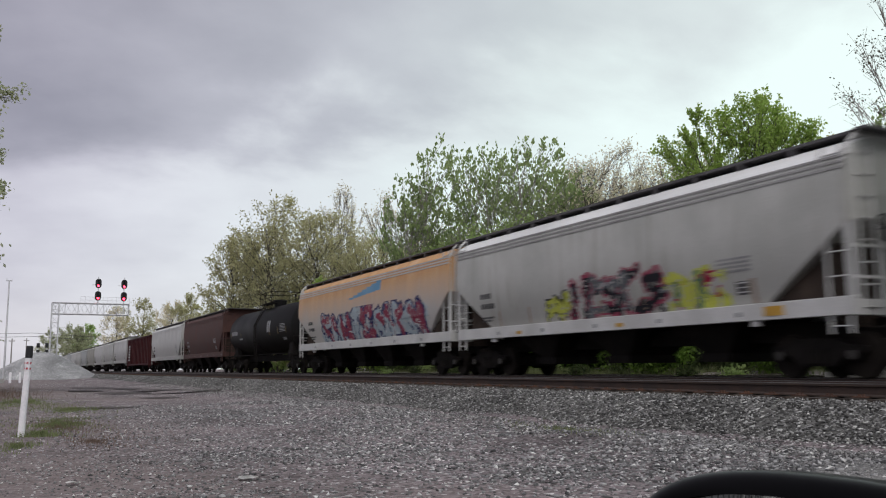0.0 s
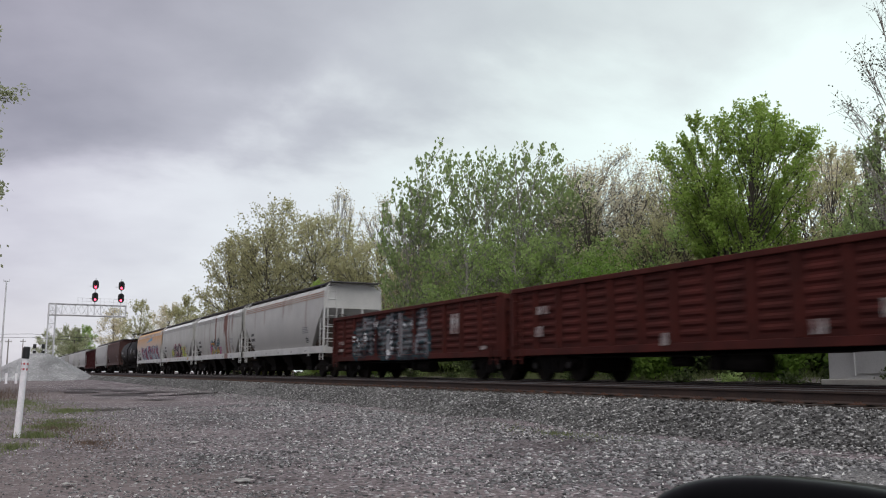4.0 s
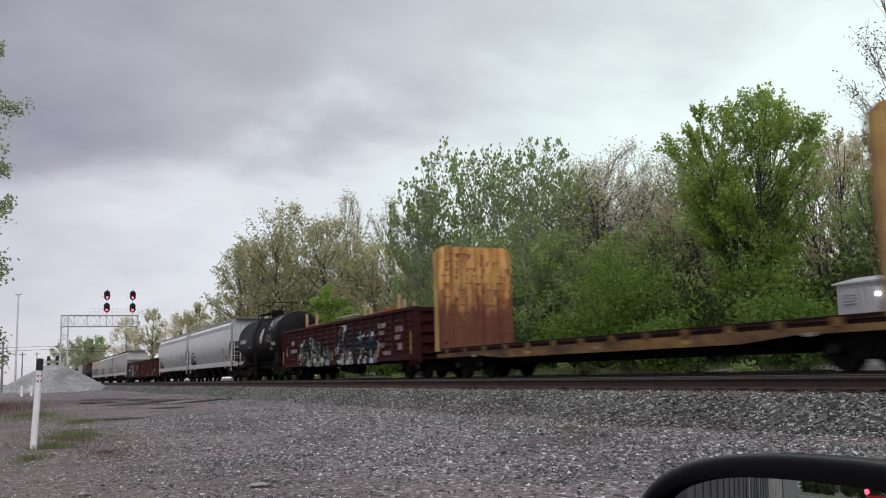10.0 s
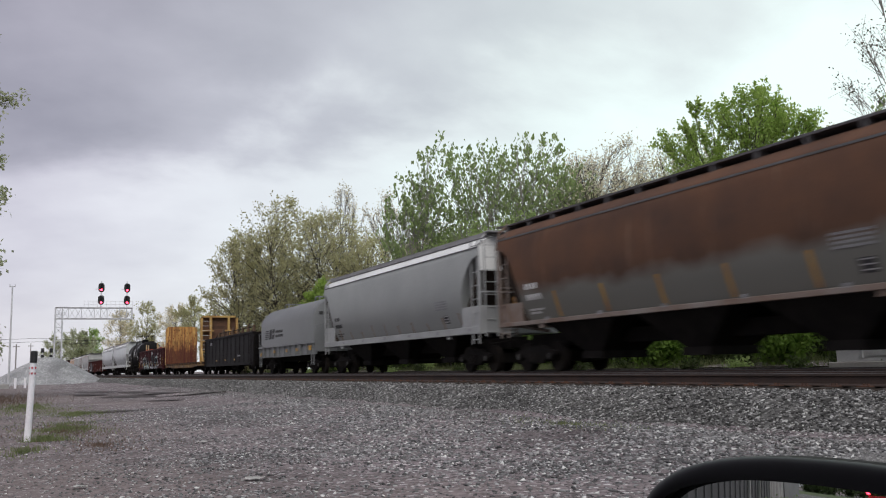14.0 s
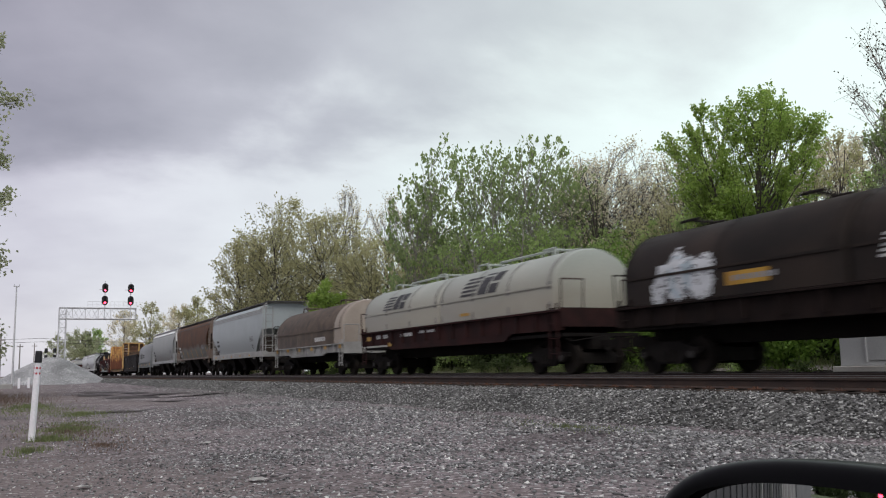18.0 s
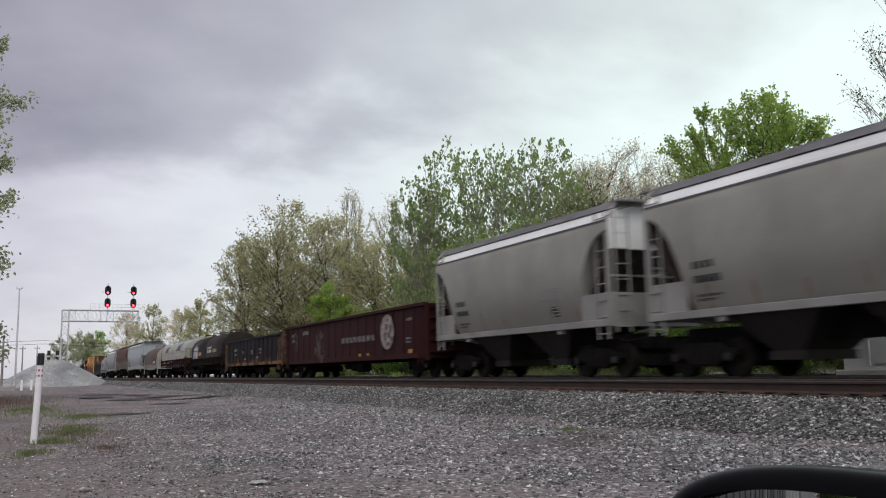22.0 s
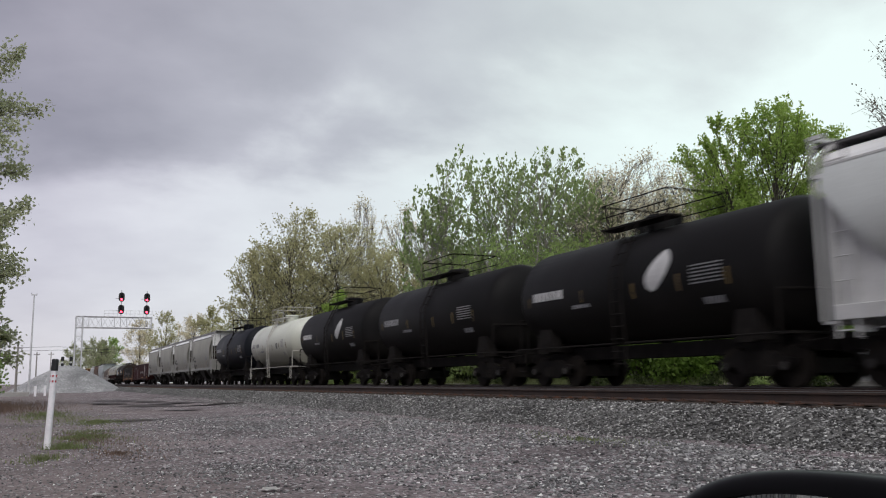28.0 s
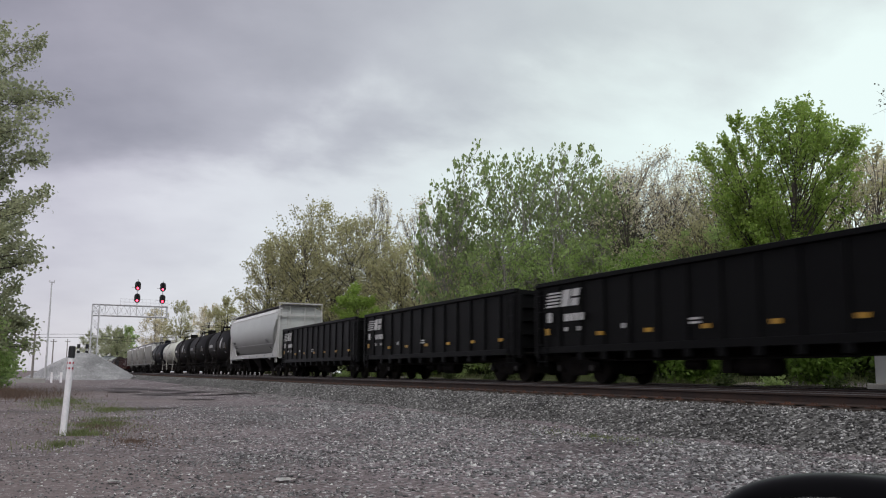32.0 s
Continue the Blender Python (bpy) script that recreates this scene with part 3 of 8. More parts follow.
def side_frame_mesh():
    bm = bmesh.new()
    up = [(-1.12, 0.52), (-1.12, 0.62), (-0.8, 0.66), (-0.42, 0.80), (0.42, 0.80), (0.8, 0.66), (1.12, 0.62), (1.12, 0.52), (0.98, 0.44), (0.66, 0.46), (0.42, 0.24), (-0.42, 0.24), (-0.66, 0.46), (-0.98, 0.44)]
    prism(bm, up, -0.07, 0.07)
    for s in (-1, 1):
        tube(bm, (-0.13, s * 0.89, 0.46), (0.06, s * 0.89, 0.46), 0.12, n=10)
    for y in (-0.2, 0, 0.2):
        tube(bm, (-0.09, y, 0.3), (-0.09, y, 0.6), 0.075, n=8)
    return mesh_from(bm, STEEL)


def wheelset_mesh():
    bm = bmesh.new()
    tube(bm, (-0.95, 0, 0), (0.95, 0, 0), 0.08, n=8)
    for s in (-1, 1):
        tube(bm, (s * 0.70, 0, 0), (s * 0.83, 0, 0), 0.455, 0.45, n=24)
        tube(bm, (s * 0.67, 0, 0), (s * 0.70, 0, 0), 0.485, n=24)
        tube(bm, (s * 0.83, 0, 0), (s * 0.87, 0, 0), 0.15, n=12)
    return mesh_from(bm, WHEEL)


def bearing_mesh():
    bm = bmesh.new()
    tube(bm, (-0.05, 0, 0), (0.05, 0, 0), 0.095, n=12)
    for k in range(3):
        a = 2.094 * k + 0.5
        tube(bm, (-0.065, 0.055 * math.cos(a), 0.055 * math.sin(a)), (0.065, 0.055 * math.cos(a), 0.055 * math.sin(a)), 0.018, n=6)
    return mesh_from(bm, BEARING)


def bolster_mesh():
    bm = bmesh.new()
    box(bm, -1.05, 1.05, -0.2, 0.2, 0.42, 0.68)
    box(bm, -0.35, 0.35, -0.35, 0.35, 0.6, 0.78)
    for s in (-1, 1):
        box(bm, -0.8, 0.8, s * 0.36 - 0.05, s * 0.36 + 0.05, 0.3, 0.44)
        box(bm, s * 0.76 - 0.06, s * 0.76 + 0.06, -0.42, 0.42, 0.34, 0.55)
    box(bm, -0.62, 0.62, -1.25, 1.25, 0.3, 0.62)
    return mesh_from(bm, STEEL)


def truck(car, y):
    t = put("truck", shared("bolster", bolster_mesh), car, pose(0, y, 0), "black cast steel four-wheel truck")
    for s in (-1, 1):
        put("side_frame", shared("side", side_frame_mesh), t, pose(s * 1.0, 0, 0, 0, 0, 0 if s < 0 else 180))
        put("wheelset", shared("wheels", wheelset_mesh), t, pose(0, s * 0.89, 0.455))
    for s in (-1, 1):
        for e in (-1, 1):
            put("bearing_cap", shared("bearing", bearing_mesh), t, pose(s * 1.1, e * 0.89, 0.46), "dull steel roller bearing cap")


def coupler_mesh():
    bm = bmesh.new()
    box(bm, -0.09, 0.09, -0.75, 0.0, 0.78, 0.98)
    box(bm, -0.16, 0.14, -0.98, -0.72, 0.72, 1.04)
    box(bm, 0.04, 0.18, -1.05, -0.9, 0.74, 1.02)
    rod(bm, [(-0.1, -0.3, 0.75), (-0.14, -0.6, 0.55), (-0.12, -0.9, 0.45), (-0.05, -1.1, 0.5)], 0.03)
    rod(bm, [(-1.2, 0.1, 1.05), (-1.2, -0.12, 0.95), (-0.1, -0.3, 1.1)], 0.018)
    return mesh_from(bm, STEEL)


def couplers(car, L, gap):
    for s in (-1, 1):
        put("coupler", shared("coupler", coupler_mesh), car, pose(0, s * (L / 2 - 0.15 + (gap - 0.6) * 0.3), 0, 0, 0, 0 if s < 0 else 180))


def ladder_mesh(key, z0, z1, width, rungs, material):
    def make():
        bm = bmesh.new()
        for s in (-1, 1):
            box(bm, -0.02, 0.02, s * width / 2 - 0.025, s * width / 2 + 0.025, z0, z1)
        for i in range(rungs):
            z = z0 + 0.15 + (z1 - z0 - 0.3) * i / (rungs - 1)
            tube(bm, (0, -width / 2, z), (0, width / 2, z), 0.016, n=5)
        return mesh_from(bm, material)
    return shared((key, z0, z1, width, rungs, material.name), make)


def new_car(name, ya, yb, label, category, gap=1.1):
    """ya: its leading end along the track, yb: its trailing end."""
    car = empty(name, pose(FAR_X, (ya + yb) / 2, RAIL_Z))
    tagged(car, label, category, "cars of the freight train")
    CARS.append((car, (ya + yb) / 2))
    L = ya - yb
    couplers(car, L, gap)
    return car, L


def strip(bm, y0, y1, z0, z1, fx, t=0.006):
    """A thin painted panel lying on the side whose outward place at a height is fx(z)."""
    x0, x1 = -fx(z0) - t, -fx(z1) - t
    v = [bm.verts.new(p) for p in ((x0, y0, z0), (x0, y1, z0), (x1, y1, z1), (x1, y0, z1), (x0 + t * 2, y0, z0), (x0 + t * 2, y1, z0), (x1 + t * 2, y1, z1), (x1 + t * 2, y0, z1))]
    for f in ((0, 1, 2, 3), (4, 7, 6, 5), (0, 4, 5, 1), (1, 5, 6, 2), (2, 6, 7, 3), (3, 7, 4, 0)):
        bm.faces.new([v[i] for i in f])


def lettering(car, rows, material, fx, label="unreadable stencilled lettering"):
    """rows: y of the leading edge, z of the base, width, height, how many blocks."""
    bm = bmesh.new()
    for y, z, w, h, n in rows:
        step = w / n
        m = max(1, math.ceil(h / 0.11))
        for i in range(n):
            for k in range(m):
                strip(bm, y - step * i, y - step * i - step * 0.74, z + h * k / m, z + h * (k + 1) / m, fx)
    return tagged(part("lettering", bm, material, car, label), kind="stuff")


def soft_noise(rng, y, z, cell):
    """Smooth random values at the places y, z, in lumps of about one cell."""
    grid = rng.uniform(-1, 1, (64, 64))
    a, b = y / cell + 20.3, z / cell + 20.7
    i, j = np.floor(a).astype(int), np.floor(b).astype(int)
    u, v = a - i, b - j
    u, v = u * u * (3 - 2 * u), v * v * (3 - 2 * v)
    i, j, i1, j1 = i % 64, j % 64, (i + 1) % 64, (j + 1) % 64
    return (grid[i, j] * (1 - u) + grid[i1, j] * u) * (1 - v) + (grid[i, j1] * (1 - u) + grid[i1, j1] * u) * v


LETTER_FORMS = [((0, 0), (0, 1), (1, 0), (1, 1)), ((0, 0), (0.45, 1), (0.55, 1), (1, 0), (0.25, 0.45), (0.8, 0.45)), ((0, 1), (1, 0.95), (0.05, 0), (0.1, 0.9), (0.1, 0), (1, 0.05)),
                ((0.1, 0), (0.1, 1), (0.1, 1), (0.95, 0.75), (0.95, 0.75), (0.15, 0.5), (0.2, 0.5), (1, 0)), ((1, 0.95), (0.1, 0.7), (0.1, 0.7), (0.95, 0.4), (0.95, 0.4), (0, 0.05)),
                ((0.5, 0), (0.5, 0.95), (0, 0.95), (1, 1)), ((0, 0), (0.1, 1), (0.1, 0.95), (0.9, 0.1), (0.9, 0), (1, 1))]


def graffiti(car, y0, y1, z0, z1, letters, palette, relief, seed, drips=6, ends=None, under=None):
    """Spray paint that follows the side's relief(y, z): warped interlocking forms with an outline over a ragged cloud.
    palette: cloud, outline, first fill, second fill, accent; None leaves the paint bare; ends: a splash colour beside it; under: a second colour low down."""
    rng = np.random.default_rng(seed)
    cell = 0.05
    pad = 0.35
    ys, zs = np.arange(y1 - pad, y0 + pad, cell), np.arange(max(z0 - 0.3, 0.72), z1 + 0.3, cell)
    Y, Z = np.meshgrid(ys + cell / 2, zs + cell / 2, indexing="ij")
    wy = Y + 0.13 * soft_noise(rng, Y, Z, 0.34) + 0.05 * soft_noise(rng, Y, Z, 0.12)
    wz = Z + 0.13 * soft_noise(rng, Y, Z, 0.3) + 0.05 * soft_noise(rng, Y, Z, 0.12)
    colour = np.full(Y.shape, -1)

    def disc(k, cy, cz, ry, rz):
        colour[((wy - cy) / ry) ** 2 + ((wz - cz) / rz) ** 2 < 1] = k

    def stroke(k, a, b, w):
        d = np.array([b[0] - a[0], b[1] - a[1]])
        f = np.clip(((wy - a[0]) * d[0] + (wz - a[1]) * d[1]) / max(1e-6, d @ d), 0, 1)
        colour[np.hypot(wy - a[0] - f * d[0], wz - a[1] - f * d[1]) < w * (0.42 + 0.16 * np.sin(5 * f + a[0] * 7))] = k

    w, h = (y0 - y1) / letters, z1 - z0
    cells = [(y0 - w * (i + 0.14) + rng.uniform(-0.05, 0.05), z0 + h * rng.uniform(0.02, 0.14), rng.uniform(-0.2, 0.2) * w, h * rng.uniform(0.72, 0.95), LETTER_FORMS[rng.integers(7)]) for i in range(letters)]
    if palette[0] is not None:
        for cy, cz, tilt, hh, form in cells:
            for j in range(3):
                disc(0, cy - w * rng.uniform(0.1, 0.7), cz + hh * rng.uniform(0.1, 0.9), w * rng.uniform(0.4, 0.7), hh * rng.uniform(0.25, 0.45))
    for layer in (1, 2):
        for n, (cy, cz, tilt, hh, form) in enumerate(cells):
            for a, b in zip(form[::2], form[1::2]):
                pa = (cy - a[0] * w * 0.78 + a[1] * tilt, cz + a[1] * hh)
                pb = (cy - b[0] * w * 0.78 + b[1] * tilt, cz + b[1] * hh)
                if layer == 1:
                    stroke(1, pa, pb, w * 0.56)
                else:
                    stroke(2 + (n + int(rng.random() < 0.3)) % 2, pa, pb, w * 0.34)
    for n in range(letters * 4):
        cy, cz = y0 - (y0 - y1) * rng.random(), z0 + h * rng.uniform(0.05, 0.95)
        if rng.random() < 0.5:
            stroke(4, (cy, cz), (cy + rng.uniform(-0.3, 0.3), cz + rng.uniform(-0.25, 0.25)), w * rng.uniform(0.06, 0.14))
        else:
            disc(1 + rng.integers(4), cy, cz, w * rng.uniform(0.05, 0.14), h * rng.uniform(0.04, 0.1))
    if under is not None:
        low = (wz < z0 + h * 0.3) & (colour >= 0) & (soft_noise(rng, Y, Z, 0.16) > -0.25)
        colour[low] = 5
    if ends is not None:
        for cy in (y0 + 0.05, y1 - 0.05):
            for j in range(5):
                disc(6, cy + rng.uniform(-0.3, 0.3), z0 + h * rng.uniform(0.1, 0.8), rng.uniform(0.08, 0.24), rng.uniform(0.08, 0.2))
    for j in range(drips):
        cy, top = y0 - (y0 - y1) * rng.random(), z0 + h * rng.uniform(0.1, 0.3)
        colour[(np.abs(Y - cy) < rng.uniform(0.03, 0.09)) & (Z < top) & (Z > top - rng.uniform(0.25, 0.7))] = 0 if palette[0] is not None else 2
    worn = soft_noise(rng, Y, Z, 0.07) > 0.62
    colour[worn] = -1
    paints = [*palette, under, ends]
    corner = relief(*np.meshgrid(np.append(ys, ys[-1] + cell), np.append(zs, zs[-1] + cell), indexing="ij"))
    for k, m in enumerate(paints):
        I, J = np.nonzero(colour == k)
        if m is None or not len(I):
            continue
        V = np.stack([np.stack([-corner[I + a, J + b] - 0.006, ys[I] + a * cell, zs[J] + b * cell], 1) for a, b in ((0, 0), (1, 0), (1, 1), (0, 1))], 1).reshape(-1, 3)
        tagged(put("graffiti", raw_mesh("graffiti", V, np.arange(len(V)).reshape(-1, 4), m, 4), car, None, "sprayed graffiti"), kind="stuff")


def on_shell(fx):
    """The relief of a smooth side."""
    f = np.vectorize(fx)
    return lambda y, z: f(z)


def on_ribs(h, L, ribs, z0, z1, deep, pressed):
    """The relief of a gondola's side, with its posts and pressed panels."""
    def relief(y, z):
        step = (L - 0.16) / ribs
        d = (y + h - 0.08) / step
        post = np.abs(d - np.round(d)) * step < 0.07
        x = np.full(y.shape, 1.452)
        if pressed:
            gap = (z1 - z0 - 0.65) / 6
            k = (z - z0 - 0.42) / gap
            near = np.abs(k - np.clip(np.round(k), 0, 6)) * gap
            x = x + np.where(np.abs(d - np.round(d)) * step > 0.22, 0.042 * np.clip((0.085 - near) / 0.055, 0, 1), 0.0)
        x = np.where(post & (z > z0 + 0.2), 1.452 + deep, x)
        return np.where(z < z0 + 0.22, 1.522, x)
    return relief


def paint(name, c):
    return mat("spray_" + name, c, tuple(k * 0.8 for k in c), rough=0.6, scale=2.5, spec=0.1)


SP = {"deep": paint("deep", (0.025, 0.05, 0.06)), "black": paint("black", (0.02, 0.02, 0.025)), "white": paint("white", (0.62, 0.64, 0.66)), "red": paint("red", (0.32, 0.03, 0.06)), "yellow": paint("yellow", (0.50, 0.53, 0.10)),
      "navy": paint("navy", (0.03, 0.035, 0.12)), "pale": paint("pale", (0.42, 0.5, 0.55)), "teal": paint("teal", (0.07, 0.27, 0.30)), "magenta": paint("magenta", (0.42, 0.06, 0.25)),
      "grey": paint("grey", (0.22, 0.23, 0.25)), "orange": paint("orange", (0.55, 0.24, 0.04)), "green": paint("green", (0.12, 0.2, 0.12)), "rose": paint("rose", (0.30, 0.06, 0.10)), "ash": paint("ash", (0.13, 0.14, 0.15)), "ochre": paint("ochre", (0.42, 0.33, 0.05)), "mint": paint("mint", (0.42, 0.52, 0.50)), "faded": paint("faded", (0.14, 0.105, 0.10)), "dust": paint("dust", (0.062, 0.03, 0.03))}


def covered_hopper(name, ya, yb, body, label, trim=None, walk_m=None, curve=0.05, bays=3, top=4.28, sill=(1.2, 1.56), cut=2.2, marks=(), mark_m=None, bay_m=None, low_end=3.0, round_cut=False, roof_m=None, skirt=0.0, slope_m=None, hood=True, chord=None, rails=(0.02, 0.13, 0.24), ticks=0, fascia=False):
    car, L = new_car(name, ya, yb, label, "covered hopper")
    trim = trim or body
    walk_m = walk_m or BOARD
    h, s1 = L / 2, sill[1]
    zm, wide, c_low = s1 + 0.6 * (top - s1), 1.55 + curve * 0.5, 0.07 + curve * 1.7

    def fx(z):
        u = (z - zm) / (zm - s1) if z < zm else (z - zm) / (top - zm)
        return wide - (c_low * u * u * (1.15 if u < -0.6 else 1.0) if u < 0 else (wide - 1.53) * u * u)

    # shell: the end slope sheets lift its bottom edge towards both ends
    def section(y):
        d = h - abs(y)
        k = max(0.0, 1 - d / cut)
        if round_cut:
            k = math.sqrt(max(0.0, 1 - (1 - k) ** 2))
        zb = s1 + (low_end - s1) * k
        zs = [zb + (top - zb) * i / 10 for i in range(11)]
        right = [(fx(z), y, z) for z in zs]
        roof = [(1.46, y, top + 0.08), (1.32, y, top + 0.21), (1.12, y, top + 0.33), (0.7, y, top + 0.38), (0, y, top + 0.40)]
        left = [(-x, y, z) for x, y, z in (right + roof[:-1])[::-1]]
        return right + roof + left
    st = sorted({-h, h} | {s * (h - cut * f) for s in (-1, 1) for f in ((0.12, 0.3, 0.5, 0.7, 0.85, 0.95, 0.99, 1.0) if round_cut else (0.25, 0.5, 0.75, 0.9, 1.0))} | {0.0, h * 0.3, -h * 0.3})
    bm = bmesh.new()
    loft(bm, [section(y) for y in st])
    shell = part("body", bm, body, car, smooth=True)
    # grimy bolster webs and slope-sheet sides in the cut-away ends, their colour darkened for the shade there
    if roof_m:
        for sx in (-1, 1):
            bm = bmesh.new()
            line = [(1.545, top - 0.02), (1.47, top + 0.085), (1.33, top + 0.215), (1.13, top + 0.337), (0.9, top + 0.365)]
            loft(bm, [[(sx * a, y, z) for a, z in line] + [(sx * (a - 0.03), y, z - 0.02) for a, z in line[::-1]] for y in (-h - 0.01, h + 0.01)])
            part("roof_sheet", bm, roof_m, car, "clean pale roof shoulder, sky light put into its colour")
    for s in (-1, 1):
        if round_cut:
            e, lip = s * h, low_end - 0.5
            bm = bmesh.new()
            loft(bm, [[(sx, e - s * 0.06, lip), (sx, e - s * (cut + 0.05), s1), (sx, e - s * (cut + 0.1), s1 + 0.03), (sx, e - s * 0.1, lip + 0.5)] for sx in (-1.42, 1.42)])
            part("slope_sheet", bm, slope_m or SHADED_GRIME, car, "grimy end slope sheet, recess shade put into its colour")
            bm = bmesh.new()
            loft(bm, [[(sx * a, e + s * d, z) for a, z in ((1.5, lip), (1.53, top), (1.33, top + 0.21), (0.7, top + 0.38))] + [(-sx * a, e + s * d, z) for a, z in ((0.7, top + 0.38), (1.33, top + 0.21), (1.53, top), (1.5, lip))] for d, sx in ((0.002, 1), (0.03, 1))])
            part("end_panel", bm, roof_m or trim, car, "pale upper end panel")
            if skirt:
                for sx in (-1, 1):
                    part("end_skirt", bbox(min(sx * 1.45, sx * 1.49), max(sx * 1.45, sx * 1.49), min(e - s * 0.03, e - s * cut), max(e - s * 0.03, e - s * cut), s1, s1 + skirt), trim, car, "pale end skirt plate")
                part("end_skirt", bbox(-1.49, 0.35, min(e, e - s * 0.03), max(e, e - s * 0.03), s1 - 0.1, s1 + skirt), trim, car, "pale end skirt plate")
            continue
        for sx in (-1, 1):
            bm = bmesh.new()
            inset = 0.03 if slope_m else 0.55
            pts = [(s * (h - inset), s1), (s * (h - cut * 1.0), s1)]
            for k in range(7):
                f = 1 - k / 6
                kk = 1 - math.sqrt(max(0.0, 1 - (1 - f) ** 2)) if round_cut else 1 - f
                pts.append((s * (h - max(inset, cut * f)), s1 + (low_end - s1) * kk + 0.02))
            xi = 1.37 if slope_m else 1.20
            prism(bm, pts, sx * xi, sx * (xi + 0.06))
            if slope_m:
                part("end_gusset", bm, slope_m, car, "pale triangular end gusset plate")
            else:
                part("slope_sheet", bm, SHADED_GRIME, car, "grimy slope sheet side, recess shade put into its colour")
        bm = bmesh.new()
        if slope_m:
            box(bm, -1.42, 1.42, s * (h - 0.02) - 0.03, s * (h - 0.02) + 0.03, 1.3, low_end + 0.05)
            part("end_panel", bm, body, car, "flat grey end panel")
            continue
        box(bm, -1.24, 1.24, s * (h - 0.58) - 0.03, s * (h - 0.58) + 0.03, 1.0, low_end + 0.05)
        part("bolster_web", bm, SHADED_GRIME, car, "grimy end web, recess shade put into its colour")
    # inner slope sheets and hoppers below the sill
    bm = bmesh.new()
    span = L - 2 * cut - 1.0
    for i in range(bays):
        y0, y1 = -span / 2 + span * i / bays + 0.3, -span / 2 + span * (i + 1) / bays - 0.3
        m = (y0 + y1) / 2
        b2 = bmesh.new()
        loft(b2, [[(-1.3, y0, s1), (1.3, y0, s1), (1.3, y1, s1), (-1.3, y1, s1)], [(-0.75, m - 0.42, 0.56), (0.75, m - 0.42, 0.56), (0.75, m + 0.42, 0.56), (-0.75, m + 0.42, 0.56)]])
        box(b2, -0.8, 0.8, m - 0.5, m + 0.5, 0.36, 0.56)
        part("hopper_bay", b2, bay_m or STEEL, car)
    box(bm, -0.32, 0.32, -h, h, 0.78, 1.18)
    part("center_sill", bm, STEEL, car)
    for s in (-1, 1):
        part("side_sill", bbox(s * 1.40, s * 1.55, -h, h, sill[0], s1, 0.015), trim, car)
        # eave rails
        bm = bmesh.new()
        for dz in rails:
            w = fx(top - dz) + 0.018
            box(bm, s * (w - 0.05), s * w, -h + 0.02, h - 0.02, top - dz - 0.025, top - dz + 0.025)
        part("eave_rail", bm, chord or trim, car)
        # roof walk on brackets
        bm = bmesh.new()
        box(bm, s * 0.62, s * 1.2, -h - 0.1, h + 0.1, top + 0.46, top + 0.515)
        box(bm, s * 0.66, s * 0.72, -h + 0.3, h - 0.3, top + 0.38, top + 0.46)
        n = int(L / 1.35)
        for i in range(n + 1):
            y = -h + 0.1 + (L - 0.2) * i / n
            box(bm, s * 0.72, s * 1.16, y - 0.03, y + 0.03, top + 0.28, top + 0.46)
            box(bm, s * 1.12, s * 1.20, y - 0.04, y + 0.04, top + 0.28, top + 0.515)
        part("roof_walk", bm, walk_m, car, "steel roof walkway on brackets")
        if fascia:
            part("walk_fascia", bbox(min(s * 1.16, s * 1.205), max(s * 1.16, s * 1.205), -h - 0.05, h + 0.05, top + 0.35, top + 0.465), walk_m, car, "grey plate along the roof walkway")
        for sx in (-1, 1):
            part("jacking_pad", bbox(sx * 1.47 - 0.05, sx * 1.47 + 0.05, s * (h - 2.5) - 0.11, s * (h - 2.5) + 0.11, sill[0] - 0.12, sill[0] + 0.02, 0.01), trim, car)
        # end frame
        e = s * h
        bm = bmesh.new()
        for sx in (-1, 1):
            box(bm, sx * 1.46, sx * 1.54, e - 0.08 * s, e, sill[0], top + 0.1)
            if not round_cut:
                box(bm, sx * 0.5, sx * 0.58, e - 0.1 * s, e, 1.18, low_end)
            tube(bm, (sx * 1.35, e - s * 0.1, sill[1]), (sx * 0.45, e - s * 1.3, 1.25), 0.05, n=6)
        box(bm, -1.5, 1.5, e - 0.14 * s, e, sill[0], sill[0] + 0.3)
        box(bm, -1.2, 1.2, e - 0.08 * s, e + 0.02 * s, top + 0.36, top + 0.46)
        for z in ((2.7,) if round_cut else (1.9, 2.5)):
            box(bm, -1.45, 1.45, e - 0.06 * s, e - 0.01 * s, z, z + 0.05)
        if hood:
            for sx in (-1, 1):
                rod(bm, [(sx * 1.46, e, top), (sx * 1.42, e + s * 0.02, top + 0.25), (sx * 1.1, e + s * 0.02, top + 0.56)], 0.04)
        part("end_frame", bm, trim, car)
        part("end_platform", bbox(-1.3, 1.3, min(e, e + s * 0.38), max(e, e + s * 0.38), top + 0.46, top + 0.51), walk_m, car)
        for sx in (-1, 1):
            put("ladder", ladder_mesh("L", sill[0] - 0.35, top + 0.2, 0.46, 8, trim), car, pose(sx * 1.52, e - s * 0.34, 0))
        put("ladder", ladder_mesh("L", 1.2, top + 0.2, 0.46, 8, trim), car, pose(-1.1, e + s * 0.02, 0, 0, 0, 90))
        truck(car, s * (h - 1.35))
    # hatches
    for i in range(5):
        y = -h * 0.8 + h * 1.6 * i / 4
        put("roof_hatch", shared("hatch", lambda: mesh_from(bbox(-0.62, 0.62, -0.8, 0.8, 0, 0.14, 0.04), BOARD)), car, pose(0, y, top + 0.37))
    # brake wheel and reservoir on the trailing end
    bm = bmesh.new()
